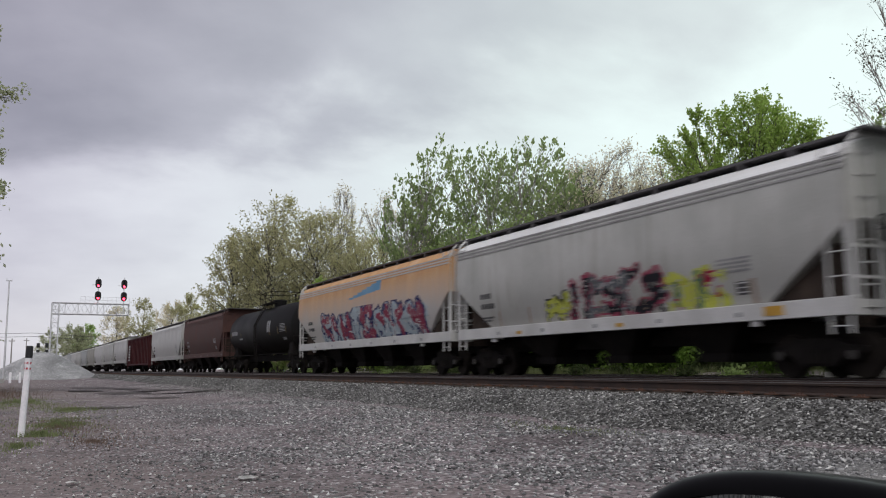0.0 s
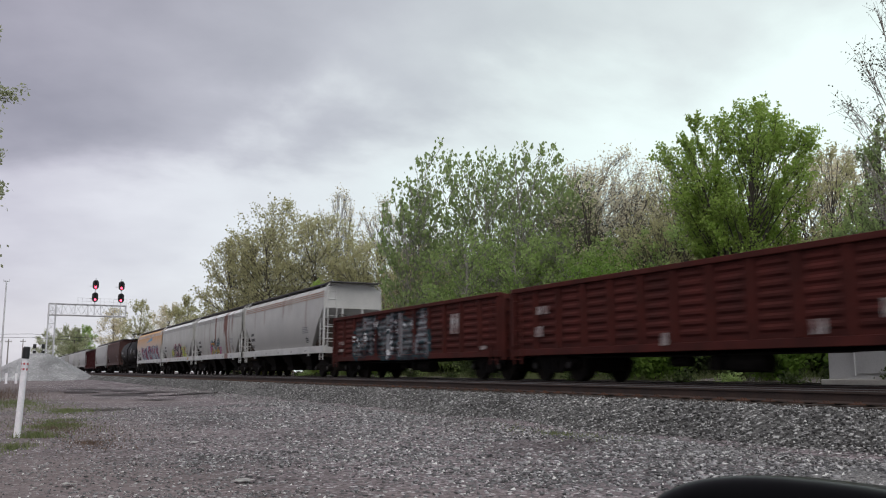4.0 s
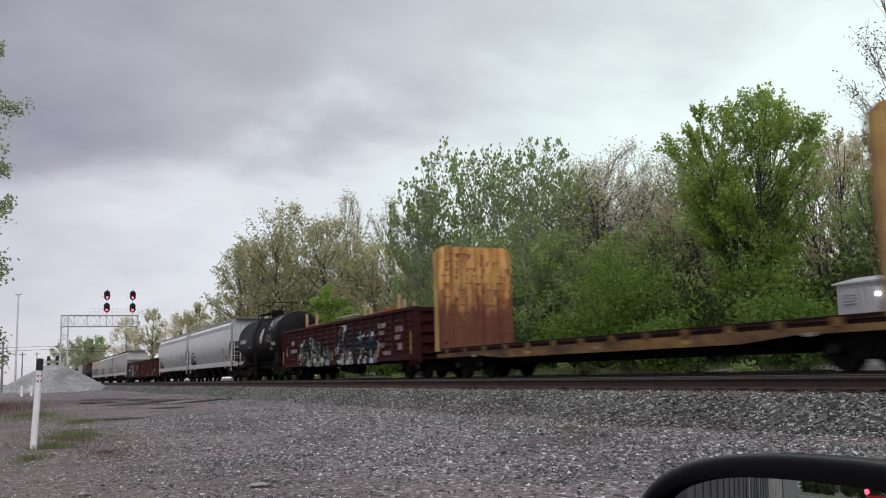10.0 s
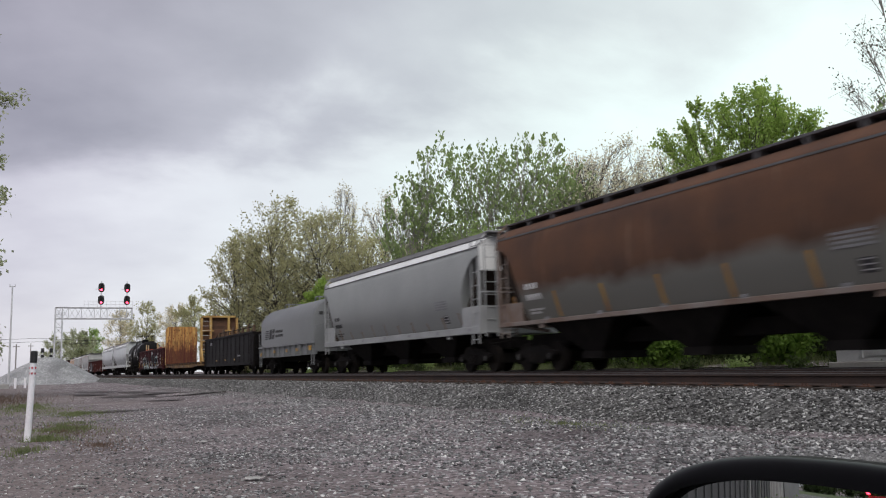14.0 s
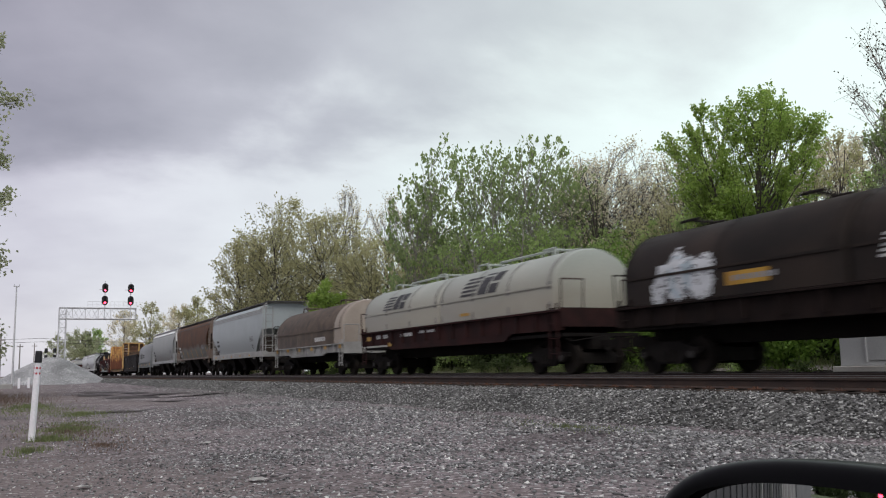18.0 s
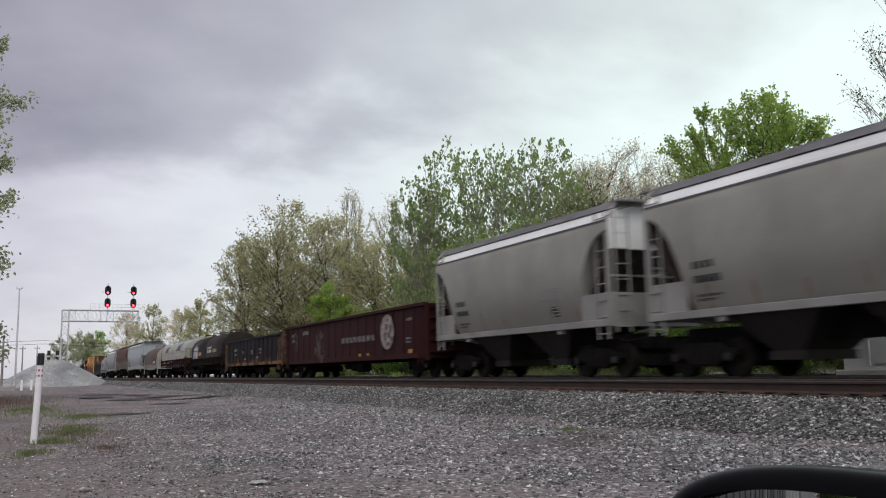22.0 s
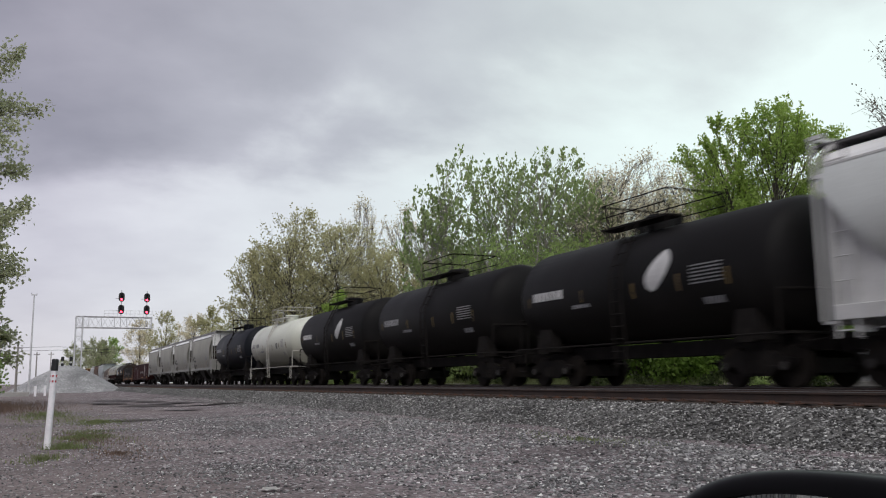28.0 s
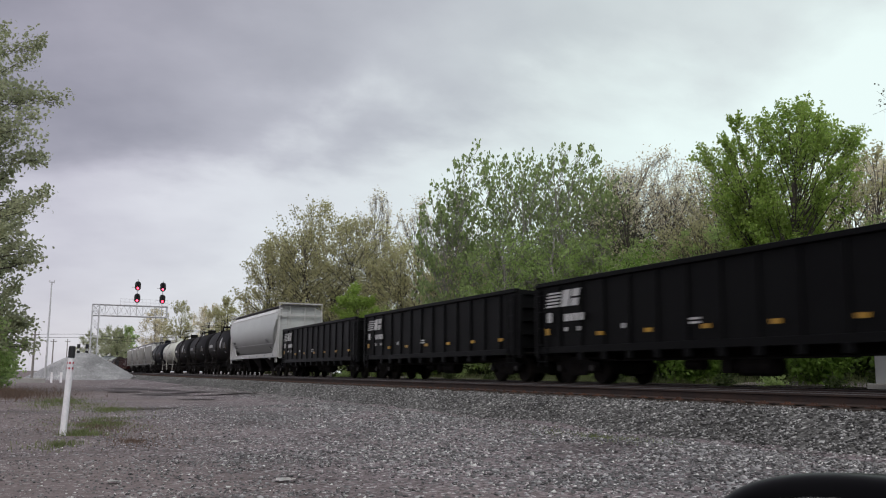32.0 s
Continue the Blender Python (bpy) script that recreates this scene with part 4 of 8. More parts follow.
    ring = [(-0.6 + 0.26 * math.cos(a), -h - 0.07, 2.9 + 0.26 * math.sin(a)) for a in (2 * math.pi * i / 14 for i in range(15))]
    rod(bm, ring, 0.02, n=5)
    for a in (0.3, 1.35, 2.4):
        tube(bm, (-0.6 - 0.26 * math.cos(a), -h - 0.07, 2.9 - 0.26 * math.sin(a)), (-0.6 + 0.26 * math.cos(a), -h - 0.07, 2.9 + 0.26 * math.sin(a)), 0.012, n=4)
    part("brake_wheel", bm, STEEL, car)
    bm = bmesh.new()
    tube(bm, (0.2, -h + 0.5, 1.75), (1.1, -h + 0.5, 1.75), 0.2, n=10)
    part("air_reservoir", bm, STEEL, car)
    mk = mark_m or BLACKP
    lettering(car, [(h - 1.7, s1 + 0.95, 0.75, 0.17, 4), (h - 1.7, s1 + 0.62, 0.9, 0.17, 6), (h - 1.7, s1 + 0.3, 0.8, 0.06, 7), (h - 1.7, s1 + 0.2, 0.6, 0.06, 5), *marks], mk, fx)
    # consolidated stencil and tag near the trailing end
    lettering(car, [(-h + 3.5, s1 + 1.0 - 0.09 * k, 1.0, 0.05, 9) for k in range(4)], GREYP, fx)
    lettering(car, [(-h + 3.0, s1 + 0.22, 0.46, 0.3, 1)], BLACKP, fx, "black route plate")
    lettering(car, [(-h + 3.0 - 0.06, s1 + 0.27 + 0.1 * k, 0.34, 0.025, 1) for k in range(3)], WHITEP, lambda z: fx(z) + 0.006, "white lines on the route plate")
    if ticks:
        rng = random.Random(int(abs(ya) * 10))
        lettering(car, [(h - cut - 0.6 - k * (L - 2 * cut - 1.0) / ticks, s1 + 0.03, rng.uniform(0.1, 0.2), rng.uniform(0.25, 0.6), 1) for k in range(ticks + 1)], STAINP, fx, "small brown stain by a side post")
    lettering(car, [(h - 2.8 - k * 2.6, sill[0] + 0.1, 0.22, 0.1, 1) for k in range(int(L / 2.7))], GREYP, lambda z: 1.55, "small sill reflectors")
    return car, fx, h


def tank_car(name, ya, yb, body, label, r=1.55, cz=2.74, rings=(), ring_m=None, marks=(), rail_m=None, plat=True, panel=None):
    car, L = new_car(name, ya, yb, label, "tank car")
    h = L / 2
    prof = [(-h + 0.02, 0.05), (-h + 0.05, 0.45), (-h + 0.13, 0.9), (-h + 0.26, 1.22), (-h + 0.42, r - 0.1), (-h + 0.62, r)]
    prof = prof + [(0.0, r)] + [(-y, q) for y, q in prof[::-1]]
    bm = bmesh.new()
    n = 40
    loft(bm, [[(q * math.cos(2 * math.pi * i / n), y, cz + q * math.sin(2 * math.pi * i / n)) for i in range(n)] for y, q in prof])
    part("tank", bm, body, car, smooth=True)

    def fx(z):
        return math.sqrt(max(0.05, r * r - (z - cz) ** 2))
    rm = rail_m or STEEL
    for y in rings:
        bm = bmesh.new()
        loft(bm, [[((r + 0.02) * math.cos(2 * math.pi * i / n), y + d, cz + (r + 0.02) * math.sin(2 * math.pi * i / n)) for i in range(n)] for d in (-0.16, 0.16)])
        part("weld_band", bm, ring_m or body, car)
    bm = bmesh.new()
    box(bm, -0.35, 0.35, -h - 0.05, h + 0.05, 0.78, 1.15)
    part("center_sill", bm, STEEL, car)
    for s in (-1, 1):
        e = s * h
        bm = bmesh.new()
        for sx in (-1, 1):
            prism_pts = [(e - s * 1.0, 1.05), (e - s * 1.9, 1.05), (e - s * 1.75, 1.75), (e - s * 1.15, 1.75)]
            prism(bm, prism_pts, sx * 0.9, sx * 1.25)
        box(bm, -1.35, 1.35, e - s * 1.7, e - s * 1.2, 1.0, 1.3)
        part("saddle", bm, STEEL, car)
        bm = bmesh.new()
        box(bm, -1.5, 1.5, min(e, e - s * 0.35), max(e, e - s * 0.35), 1.12, 1.18)
        part("end_platform", bm, rm, car)
        bm = bmesh.new()
        for sx in (-1, 1):
            rod(bm, [(sx * 1.45, e - s * 0.3, 1.15), (sx * 1.45, e - s * 0.3, 2.1), (sx * 0.2, e - s * 0.05, 2.1), (sx * 0.2, e - s * 0.05, 1.15)], 0.028)
            rod(bm, [(sx * 1.5, e - s * 0.3, 1.15), (sx * 1.5, e - s * 0.3, 0.45), (sx * 1.5, e - s * 0.62, 0.45), (sx * 1.5, e - s * 0.62, 1.15)], 0.022)
            rod(bm, [(sx * 1.5, e - s * 0.3, 1.15), (sx * 1.5, e * 0.02, 1.15)], 0.025)
        part("handrail", bm, rm, car)
        truck(car, s * (h - 1.45))
    # top platform with railing, manway and valves
    if plat:
        zt = cz + r
        bm = bmesh.new()
        for sx in (-1, 1):
            box(bm, sx * 0.45, sx * 1.0, -1.5, 1.5, zt + 0.12, zt + 0.17)
            for y in (-1.45, 0, 1.45):
                tube(bm, (sx * 0.98, y, zt - 0.25), (sx * 0.98, y, zt + 0.85), 0.022, n=5)
            for z in (zt + 0.5, zt + 0.85):
                tube(bm, (sx * 0.98, -1.45, z), (sx * 0.98, 1.45, z), 0.018, n=5)
        for y in (-1.45, 1.45):
            tube(bm, (-0.98, y, zt + 0.85), (0.98, y, zt + 0.85), 0.026, n=5)
        part("platform", bm, rm, car, "steel top platform with railing")
        bm = bmesh.new()
        tube(bm, (0, 0, zt - 0.1), (0, 0, zt + 0.35), 0.42, n=16)
        tube(bm, (0, 0, zt + 0.35), (0, 0, zt + 0.42), 0.47, 0.4, n=16)
        tube(bm, (0.05, 0.9, zt - 0.1), (0.05, 0.9, zt + 0.3), 0.16, n=10)
        tube(bm, (-0.1, -0.9, zt - 0.1), (-0.1, -0.9, zt + 0.25), 0.12, n=10)
        part("manway", bm, body, car)
        for sx in (-1, 1):
            bm = bmesh.new()
            for d in (-0.23, 0.23):
                rod(bm, [(sx * 1.52, d, 0.5), (sx * (r + 0.1), d, cz - 0.4), (sx * (r + 0.1), d, cz + 0.3), (sx * (r * 0.75 + 0.08), d, cz + r * 0.72), (sx * 0.95, d, zt + 0.15)], 0.028)
            for i in range(11):
                z = 0.6 + i * 0.33
                x = r + 0.1 if z < cz + 0.3 else fx(min(z, cz + r - 0.1)) + 0.1
                tube(bm, (sx * x, -0.23, z), (sx * x, 0.23, z), 0.018, n=5)
            part("ladder", bm, rm, car)
    bm = bmesh.new()
    tube(bm, (0, -0.5, cz - r - 0.25), (0, 0.5, cz - r - 0.25), 0.16, n=10)
    tube(bm, (0, 0, cz - r + 0.1), (0, 0, cz - r - 0.4), 0.2, n=10)
    tube(bm, (0.5, 1.4, 1.0), (0.5, 2.6, 1.0), 0.2, n=10)
    part("outlet_valve", bm, STEEL, car)
    wm = panel or WHITEP
    lettering(car, [(h - 3.9, cz - 0.35, 0.1, 0.34, 1), (h - 1.0, cz - 0.3, 0.1, 0.3, 1), (-h + 5.2, cz - 0.45, 0.12, 0.4, 1), (-h + 3.4, cz - 0.42, 0.12, 0.42, 1), (-h + 1.7, cz - 0.42, 0.1, 0.4, 1)], ORANGEP, fx, "worn yellow reflector strip")
    lettering(car, [(h - 1.3, cz - 0.15, 1.7, 0.26, 8), *marks], wm, fx)
    lettering(car, [(h - 3.4, cz - 0.5, 0.9, 0.1, 6), *[(-h + 2.9, cz + 0.12 - 0.085 * k, 1.1, 0.035, 9) for k in range(6)], (-h + 2.6, cz - 0.8, 0.7, 0.16, 3)], GREYP, fx)
    return car, fx, h


def gondola(name, ya, yb, body, label, z0=0.75, z1=2.82, ribs=14, deep=0.09, corrugated=False, chord_m=None, sill_m=None, end_m=None, fish=0.0, feet=False):
    car, L = new_car(name, ya, yb, label, "gondola car")
    h = L / 2
    chord_m, sill_m, end_m = chord_m or body, sill_m or body, end_m or body
    part("floor", bbox(-1.4, 1.4, -h + 0.1, h - 0.1, z0 + 0.28, z0 + 0.36), STEEL, car)
    part("center_sill", bbox(-0.3, 0.3, -h, h, 0.7, z0 + 0.28), STEEL, car)
    for s in (-1, 1):
        bm = bmesh.new()
        if fish:
            a, b = h * 0.62, h * 0.5
            poly = [(-h, z0 + fish), (-a, z0 + fish), (-b, z0), (b, z0), (a, z0 + fish), (h, z0 + fish), (h, z1), (-h, z1)]
            prism(bm, poly, s * 1.40, s * 1.45)
        else:
            box(bm, s * 1.40, s * 1.45, -h, h, z0, z1)
        part("side_panel", bm, body, car)
        part("top_chord", bbox(s * 1.36, s * 1.56, -h, h, z1 - 0.09, z1 + 0.05, 0.02), chord_m, car)
        zb = z0 + fish
        part("side_sill", bbox(s * 1.38, s * 1.52, -h, h, zb, zb + 0.2, 0.015), sill_m, car)
        step = L / ribs
        rib = shared((name, "rib", z0, z1, deep, body.name), lambda: mesh_from(bbox(0, deep, -0.06, 0.06, zb + 0.2, z1 - 0.09, 0.012), body))
        for i in range(ribs + 1):
            y = -h + 0.08 + (L - 0.16) * i / ribs
            put("side_post", rib, car, pose(s * 1.45, y, 0, 0, 0, 0 if s > 0 else 180))
        if feet:
            stub = shared((name, "foot", z0, body.name), lambda: mesh_from(bbox(0, 0.09, -0.11, 0.11, z0 - 0.2, z0 + 0.03, 0.015), body))
            for i in range(2, ribs - 1):
                put("post_foot", stub, car, pose(s * 1.44, -h + 0.08 + (L - 0.16) * i / ribs, 0, 0, 0, 0 if s > 0 else 180))
        if corrugated:
            for i in range(ribs):
                bm = bmesh.new()
                y = -h + 0.08 + (L - 0.16) * (i + 0.5) / ribs
                line = [(1.452, z0 + 0.3)]
                for k in range(7):
                    z = z0 + 0.42 + k * (z1 - z0 - 0.65) / 6
                    line += [(1.454, z - 0.085), (1.494, z - 0.03), (1.494, z + 0.03), (1.454, z + 0.085)]
                line += [(1.452, z1 - 0.12), (1.44, z1 - 0.12), (1.44, z0 + 0.3)]
                loft(bm, [[(s * x, yy, z) for x, z in line] for yy in (y - step / 2 + 0.22, y + step / 2 - 0.22)])
                part("pressed_panel", bm, body, car)
        e = s * h
        bm = bmesh.new()
        box(bm, -1.44, 1.44, e - 0.05, e + 0.05, z0, z1)
        wall = part("end_wall", bm, end_m, car)
        for k in range(5):
            z = z0 + 0.3 + k * (z1 - z0 - 0.4) / 4
            part("end_rib", bbox(-1.35, 1.35, min(e + s * 0.05, e + s * 0.16), max(e + s * 0.05, e + s * 0.16), z - 0.06, z + 0.06), end_m, wall)
        for sx in (-1, 1):
            part("corner_post", bbox(min(sx * 1.36, sx * 1.5), max(sx * 1.36, sx * 1.5), min(e + s * 0.05, e + s * 0.18), max(e + s * 0.05, e + s * 0.18), z0 - 0.1, z1), end_m, wall)
        for sx in (-1, 1):
            put("ladder", ladder_mesh("G", 0.5, z1 - 0.2, 0.42, 5, end_m), car, pose(sx * 1.54, e - s * 0.36, 0))
        truck(car, s * (h - 1.6))
    bm = bmesh.new()
    rod(bm, [(-1.15, h - 0.4, 0.86), (-1.15, h * 0.5, 0.66), (-1.15, -h * 0.5, 0.66), (-1.15, -h + 0.4, 0.86)], 0.022)
    part("brake_pipe", bm, STEEL, car)
    bm = bmesh.new()
    tube(bm, (-0.75, -1.6, 0.5), (-0.75, -0.5, 0.5), 0.24, n=14)
    part("air_reservoir", bm, STEEL, car)
    part("control_valve", bbox(-0.95, -0.55, -0.3, 0.1, 0.32, 0.72, 0.02), STEEL, car)
    bm = bmesh.new()
    tube(bm, (-0.6, 1.0, 0.55), (-0.6, 1.7, 0.55), 0.15, n=12)
    part("brake_cylinder", bm, STEEL, car)

    def fx(z):
        return 1.455
    return car, fx, h


def coil_car(name, ya, yb, body, hood_m, label, hoods=1, top=3.75, ledge=1.75, sill=(0.85, 1.25), half=1.48, flat=1.0, brackets=True, end_m=None, cap_m=None, sill_m=None, stain_m=None, seam=True):
    """A steel coil car: a deep frame under arched removable hoods."""
    car, L = new_car(name, ya, yb, label, "coil car")
    h = L / 2
    part("center_sill", bbox(-0.32, 0.32, -h, h, 0.72, 1.1), STEEL, car)
    for s in (-1, 1):
        bm = bmesh.new()
        a = h - 2.9
        poly = [(-h, sill[1] - 0.12), (-a, sill[1] - 0.12), (-a + 0.5, sill[0]), (a - 0.5, sill[0]), (a, sill[1] - 0.12), (h, sill[1] - 0.12), (h, ledge), (-h, ledge)]
        prism(bm, poly, s * 1.36, s * 1.46)
        part("side_sill", bm, sill_m or body, car)
        part("walkway", bbox(s * 1.36, s * 1.58, -h, h, ledge - 0.06, ledge, 0.01), body, car)
        n = int(L / 1.1)
        bk = shared(("bracket", sill, ledge, body.name), lambda: mesh_from(bbox(-0.045, 0.045, -0.05, 0.05, sill[1] - 0.1, ledge - 0.06), body))
        for i in range(n + 1):
            put("bracket", bk, car, pose(s * 1.505, -h + 0.2 + (L - 0.4) * i / n, 0))
        e = s * h
        bm = bmesh.new()
        box(bm, -1.48, 1.48, e - 0.06, e + 0.06, ledge - 0.5, ledge + 0.06)
        part("end_sill", bm, end_m or body, car)
        for sx in (-1, 1):
            bm = bmesh.new()
            rod(bm, [(sx * 1.48, e, 1.3), (sx * 1.48, e + s * 0.1, ledge + 0.9), (sx * 0.7, e + s * 0.1, ledge + 0.9), (sx * 0.7, e, 1.3)], 0.022)
            part("handrail", bm, end_m or body, car)
        for sx in (-1, 1):
            put("ladder", ladder_mesh("C", 0.45, ledge + 0.2, 0.42, 4, body), car, pose(sx * 1.5, e - s * 0.36, 0))
        truck(car, s * (h - 1.45))
    part("deck", bbox(-1.36, 1.36, -h + 0.05, h - 0.05, 1.1, 1.2), STEEL, car)
    zs = ledge + flat
    rr = top - zs
    arc = [(half * math.cos(a), zs + rr * math.sin(a)) for a in (math.pi * i / 14 for i in range(15))]
    loop = [(half, ledge + 0.02)] + arc + [(-half, ledge + 0.02)]
    seg = (L - 0.5) / hoods
    for k in range(hoods):
        y0, y1 = -h + 0.25 + seg * k + 0.03, -h + 0.25 + seg * (k + 1) - 0.03
        bm = bmesh.new()

        def ring(y, f):
            return [(x * f, y, ledge + 0.02 + (z - ledge - 0.02) * f) for x, z in loop]
        loft(bm, [ring(y0, 0.90), ring(y0 + 0.04, 0.975), ring(y0 + 0.14, 1.0), ring(y1 - 0.14, 1.0), ring(y1 - 0.04, 0.975), ring(y1, 0.90)])
        part("hood", bm, hood_m, car, smooth=True)
        if cap_m and k == 0:
            bm = bmesh.new()
            loft(bm, [ring(y0 - 0.01, 0.91), ring(y0 + 0.03, 0.985), ring(y0 + 0.13, 1.008), ring(y0 + 1.1, 1.008)])
            part("hood_end", bm, cap_m, car, "tan painted hood end", smooth=True)
        bm = bmesh.new()
        n = max(2, int(seg / 2.6))
        for i in range(n + 1):
            y = y0 + 0.25 + (y1 - y0 - 0.5) * i / n
            big = 1.025 if i in (0, n) else 1.012
            rg = [(x * big, y + d, ledge + (z - ledge) * big) for d in (-0.04, 0.04) for x, z in arc]
            m = len(arc)
            vs = [bm.verts.new(p) for p in rg]
            for j in range(m - 1):
                bm.faces.new((vs[j], vs[j + 1], vs[m + j + 1], vs[m + j]))
        part("hood_rib", bm, stain_m or hood_m, car)
        for s in (-1, 1) if seam else ():
            part("hood_seam", bbox(min(s * half, s * (half + 0.03)), max(s * half, s * (half + 0.03)), y0 + 0.1, y1 - 0.1, zs - 0.03, zs + 0.03), hood_m, car)
        if stain_m:
            bm = bmesh.new()
            for i in range(n + 1):
                y = y0 + 0.25 + (y1 - y0 - 0.5) * i / n
                for z, w in ((ledge + 0.05, 0.05), (zs - 0.1, 0.09), (zs + rr * 0.4, 0.07)):
                    box(bm, -half - 0.012, -half + 0.01, y - w, y + w, z, z + 0.22) if z < zs - 0.05 else None
            tagged(part("rib_stain", bm, stain_m, car, "dark run below a hood rib"), kind="stuff")
            bm = bmesh.new()
            rod(bm, [(0, y0 + 2.2, top - 0.03), (0, y0 + 2.2, top + 0.2), (0, y1 - 2.2, top + 0.2), (0, y1 - 2.2, top - 0.03)], 0.045)
            part("lifting_pole", bm, hood_m, car, "pale lifting pole along the hood's top")
        if brackets:
            for y in (y0 + seg * 0.22, y1 - seg * 0.22):
                bm = bmesh.new()
                for sx in (-0.45, 0.45):
                    rod(bm, [(sx, y - 0.45, top - 0.1), (sx, y - 0.35, top + 0.16), (sx, y + 0.35, top + 0.16), (sx, y + 0.45, top - 0.1)], 0.035)
                tube(bm, (-0.5, y, top + 0.16), (0.5, y, top + 0.16), 0.04, n=6)
                part("lifting_bracket", bm, hood_m, car)

    def fx(z):
        return half + 0.002 if z < zs else half * math.sqrt(max(0.1, 1 - ((z - zs) / rr) ** 2))
    return car, fx, h

# ---- the consist, from the head of the train backwards ----
RUST = (0.15, 0.042, 0.02)
DIRT_SHADE = (0.16, 0.145, 0.13)
M_WHITE = mat("weathered_white_paint", (0.50, 0.505, 0.48), (0.39, 0.395, 0.37), rough=0.55, scale=0.7, streak=((0.25, 0.22, 0.18), 0.48), low=(DIRT_SHADE, 2.6, 0.35), bump=0.06)
M_WHITE2 = mat("chalky_grey_white_paint", (0.53, 0.53, 0.515), (0.43, 0.43, 0.42), rough=0.6, scale=0.8, streak=((0.28, 0.25, 0.21), 0.18), low=(DIRT_SHADE, 2.6, 0.4), bump=0.06)
M_SILVER = mat("clean_silver_grey_paint", (0.66, 0.69, 0.69), (0.56, 0.585, 0.585), rough=0.42, scale=0.5, streak=((0.36, 0.36, 0.36), 0.08), low=(DIRT_SHADE, 2.3, 0.25), bump=0.04)
# low tone holds dirt and the shading under the bulging side
M_SILVERD = mat("dusty_silver_grey_paint", (0.63, 0.66, 0.64), (0.54, 0.565, 0.55), rough=0.45, scale=0.5, streak=((0.28, 0.27, 0.26), 0.14), low=(DIRT_SHADE, 3.0, 0.6), bump=0.04)
M_SOOT = mat("sooty_brown_sill", (0.026, 0.018, 0.016), (0.012, 0.0095, 0.009), rough=0.8, scale=1.5, spec=0.08, streak=((0.07, 0.035, 0.022), 0.12))
M_GREY = mat("dull_grey_paint", (0.35, 0.366, 0.36), (0.29, 0.306, 0.30), rough=0.5, scale=0.6, streak=((0.25, 0.24, 0.23), 0.1), low=(DIRT_SHADE, 2.4, 0.3), bump=0.05)
M_BEIGE = mat("dusty_beige_grey_paint", (0.365, 0.362, 0.318), (0.27, 0.267, 0.232), rough=0.6, scale=0.6, streak=((0.18, 0.155, 0.13), 0.36), low=(DIRT_SHADE, 2.4, 0.4), bump=0.05)
M_GREEN = mat("pale_green_grey_paint", (0.42, 0.465, 0.48), (0.36, 0.40, 0.41), rough=0.5, scale=0.6, streak=((0.25, 0.24, 0.22), 0.12), low=(DIRT_SHADE, 2.4, 0.35), bump=0.05)
M_MAROON = mat("faded_maroon_paint", (0.10, 0.052, 0.046), (0.072, 0.04, 0.036), rough=0.65, spec=0.15, scale=0.9, streak=((0.05, 0.03, 0.026), 0.2), bump=0.06)
M_OXIDE = mat("oxide_red_paint", (0.062, 0.0155, 0.0165), (0.04, 0.0115, 0.0125), rough=0.65, spec=0.12, scale=0.9, streak=((0.05, 0.026, 0.022), 0.25), bump=0.08)
M_OXIDE2 = mat("brown_red_gondola_paint", (0.085, 0.022, 0.018), (0.05, 0.0155, 0.013), rough=0.7, spec=0.12, scale=1.1, streak=((0.11, 0.045, 0.026), 0.2), bump=0.1)
M_DKRED = mat("dark_red_gondola_paint", (0.05, 0.0125, 0.0125), (0.03, 0.009, 0.009), rough=0.65, scale=0.9, spec=0.12, streak=((0.04, 0.022, 0.02), 0.2), bump=0.08)
M_BROWN = mat("rust_brown_over_grey", (0.125, 0.058, 0.03), (0.07, 0.034, 0.02), rough=0.75, scale=0.9, streak=((0.24, 0.15, 0.095), 0.3), low=((0.185, 0.185, 0.165), 2.15, 0.95, 0.4), bump=0.08)
M_ORANGE = mat("orange_stained_white", (0.52, 0.27, 0.10), (0.58, 0.36, 0.19), rough=0.6, scale=1.0, stretch=(1, 1.8, 0.25), streak=((0.62, 0.55, 0.44), 0.42), low=((0.50, 0.49, 0.47), 3.35, 0.95), bump=0.06)
M_BLACK = mat("black_tank_paint", (0.0125, 0.012, 0.0125), (0.0075, 0.0072, 0.0075), rough=0.55, scale=0.6, streak=((0.026, 0.023, 0.021), 0.2), low=((0.03, 0.026, 0.023), 2.0, 0.6), bump=0.04, spec=0.1)
M_BLUEB = mat("blue_black_tank_paint", (0.014, 0.016, 0.021), (0.0095, 0.0105, 0.0135), rough=0.45, scale=0.6, streak=((0.06, 0.05, 0.045), 0.15), bump=0.04, spec=0.1)
# the low tone paints in the shade on the tank's curved lower half
M_CREAM = mat("cream_white_tank_paint", (0.68, 0.70, 0.62), (0.58, 0.595, 0.52), rough=0.4, scale=0.6, streak=((0.36, 0.30, 0.22), 0.16), low=((0.21, 0.19, 0.15), 2.8, 0.65), bump=0.04)
M_GONBLK = mat("sooty_black_gondola_paint", (0.013, 0.0105, 0.0105), (0.008, 0.0068, 0.0068), rough=0.6, scale=0.9, streak=((0.055, 0.045, 0.04), 0.2), bump=0.08, spec=0.1)
M_GONRUST = mat("rust_edged_black_gondola_paint", (0.013, 0.0105, 0.0105), (0.008, 0.0068, 0.0068), rough=0.6, low=((0.17, 0.07, 0.028), -0.5, 0.75, 0.3, 3.2), scale=0.9, streak=((0.055, 0.045, 0.04), 0.2), bump=0.08, spec=0.1)
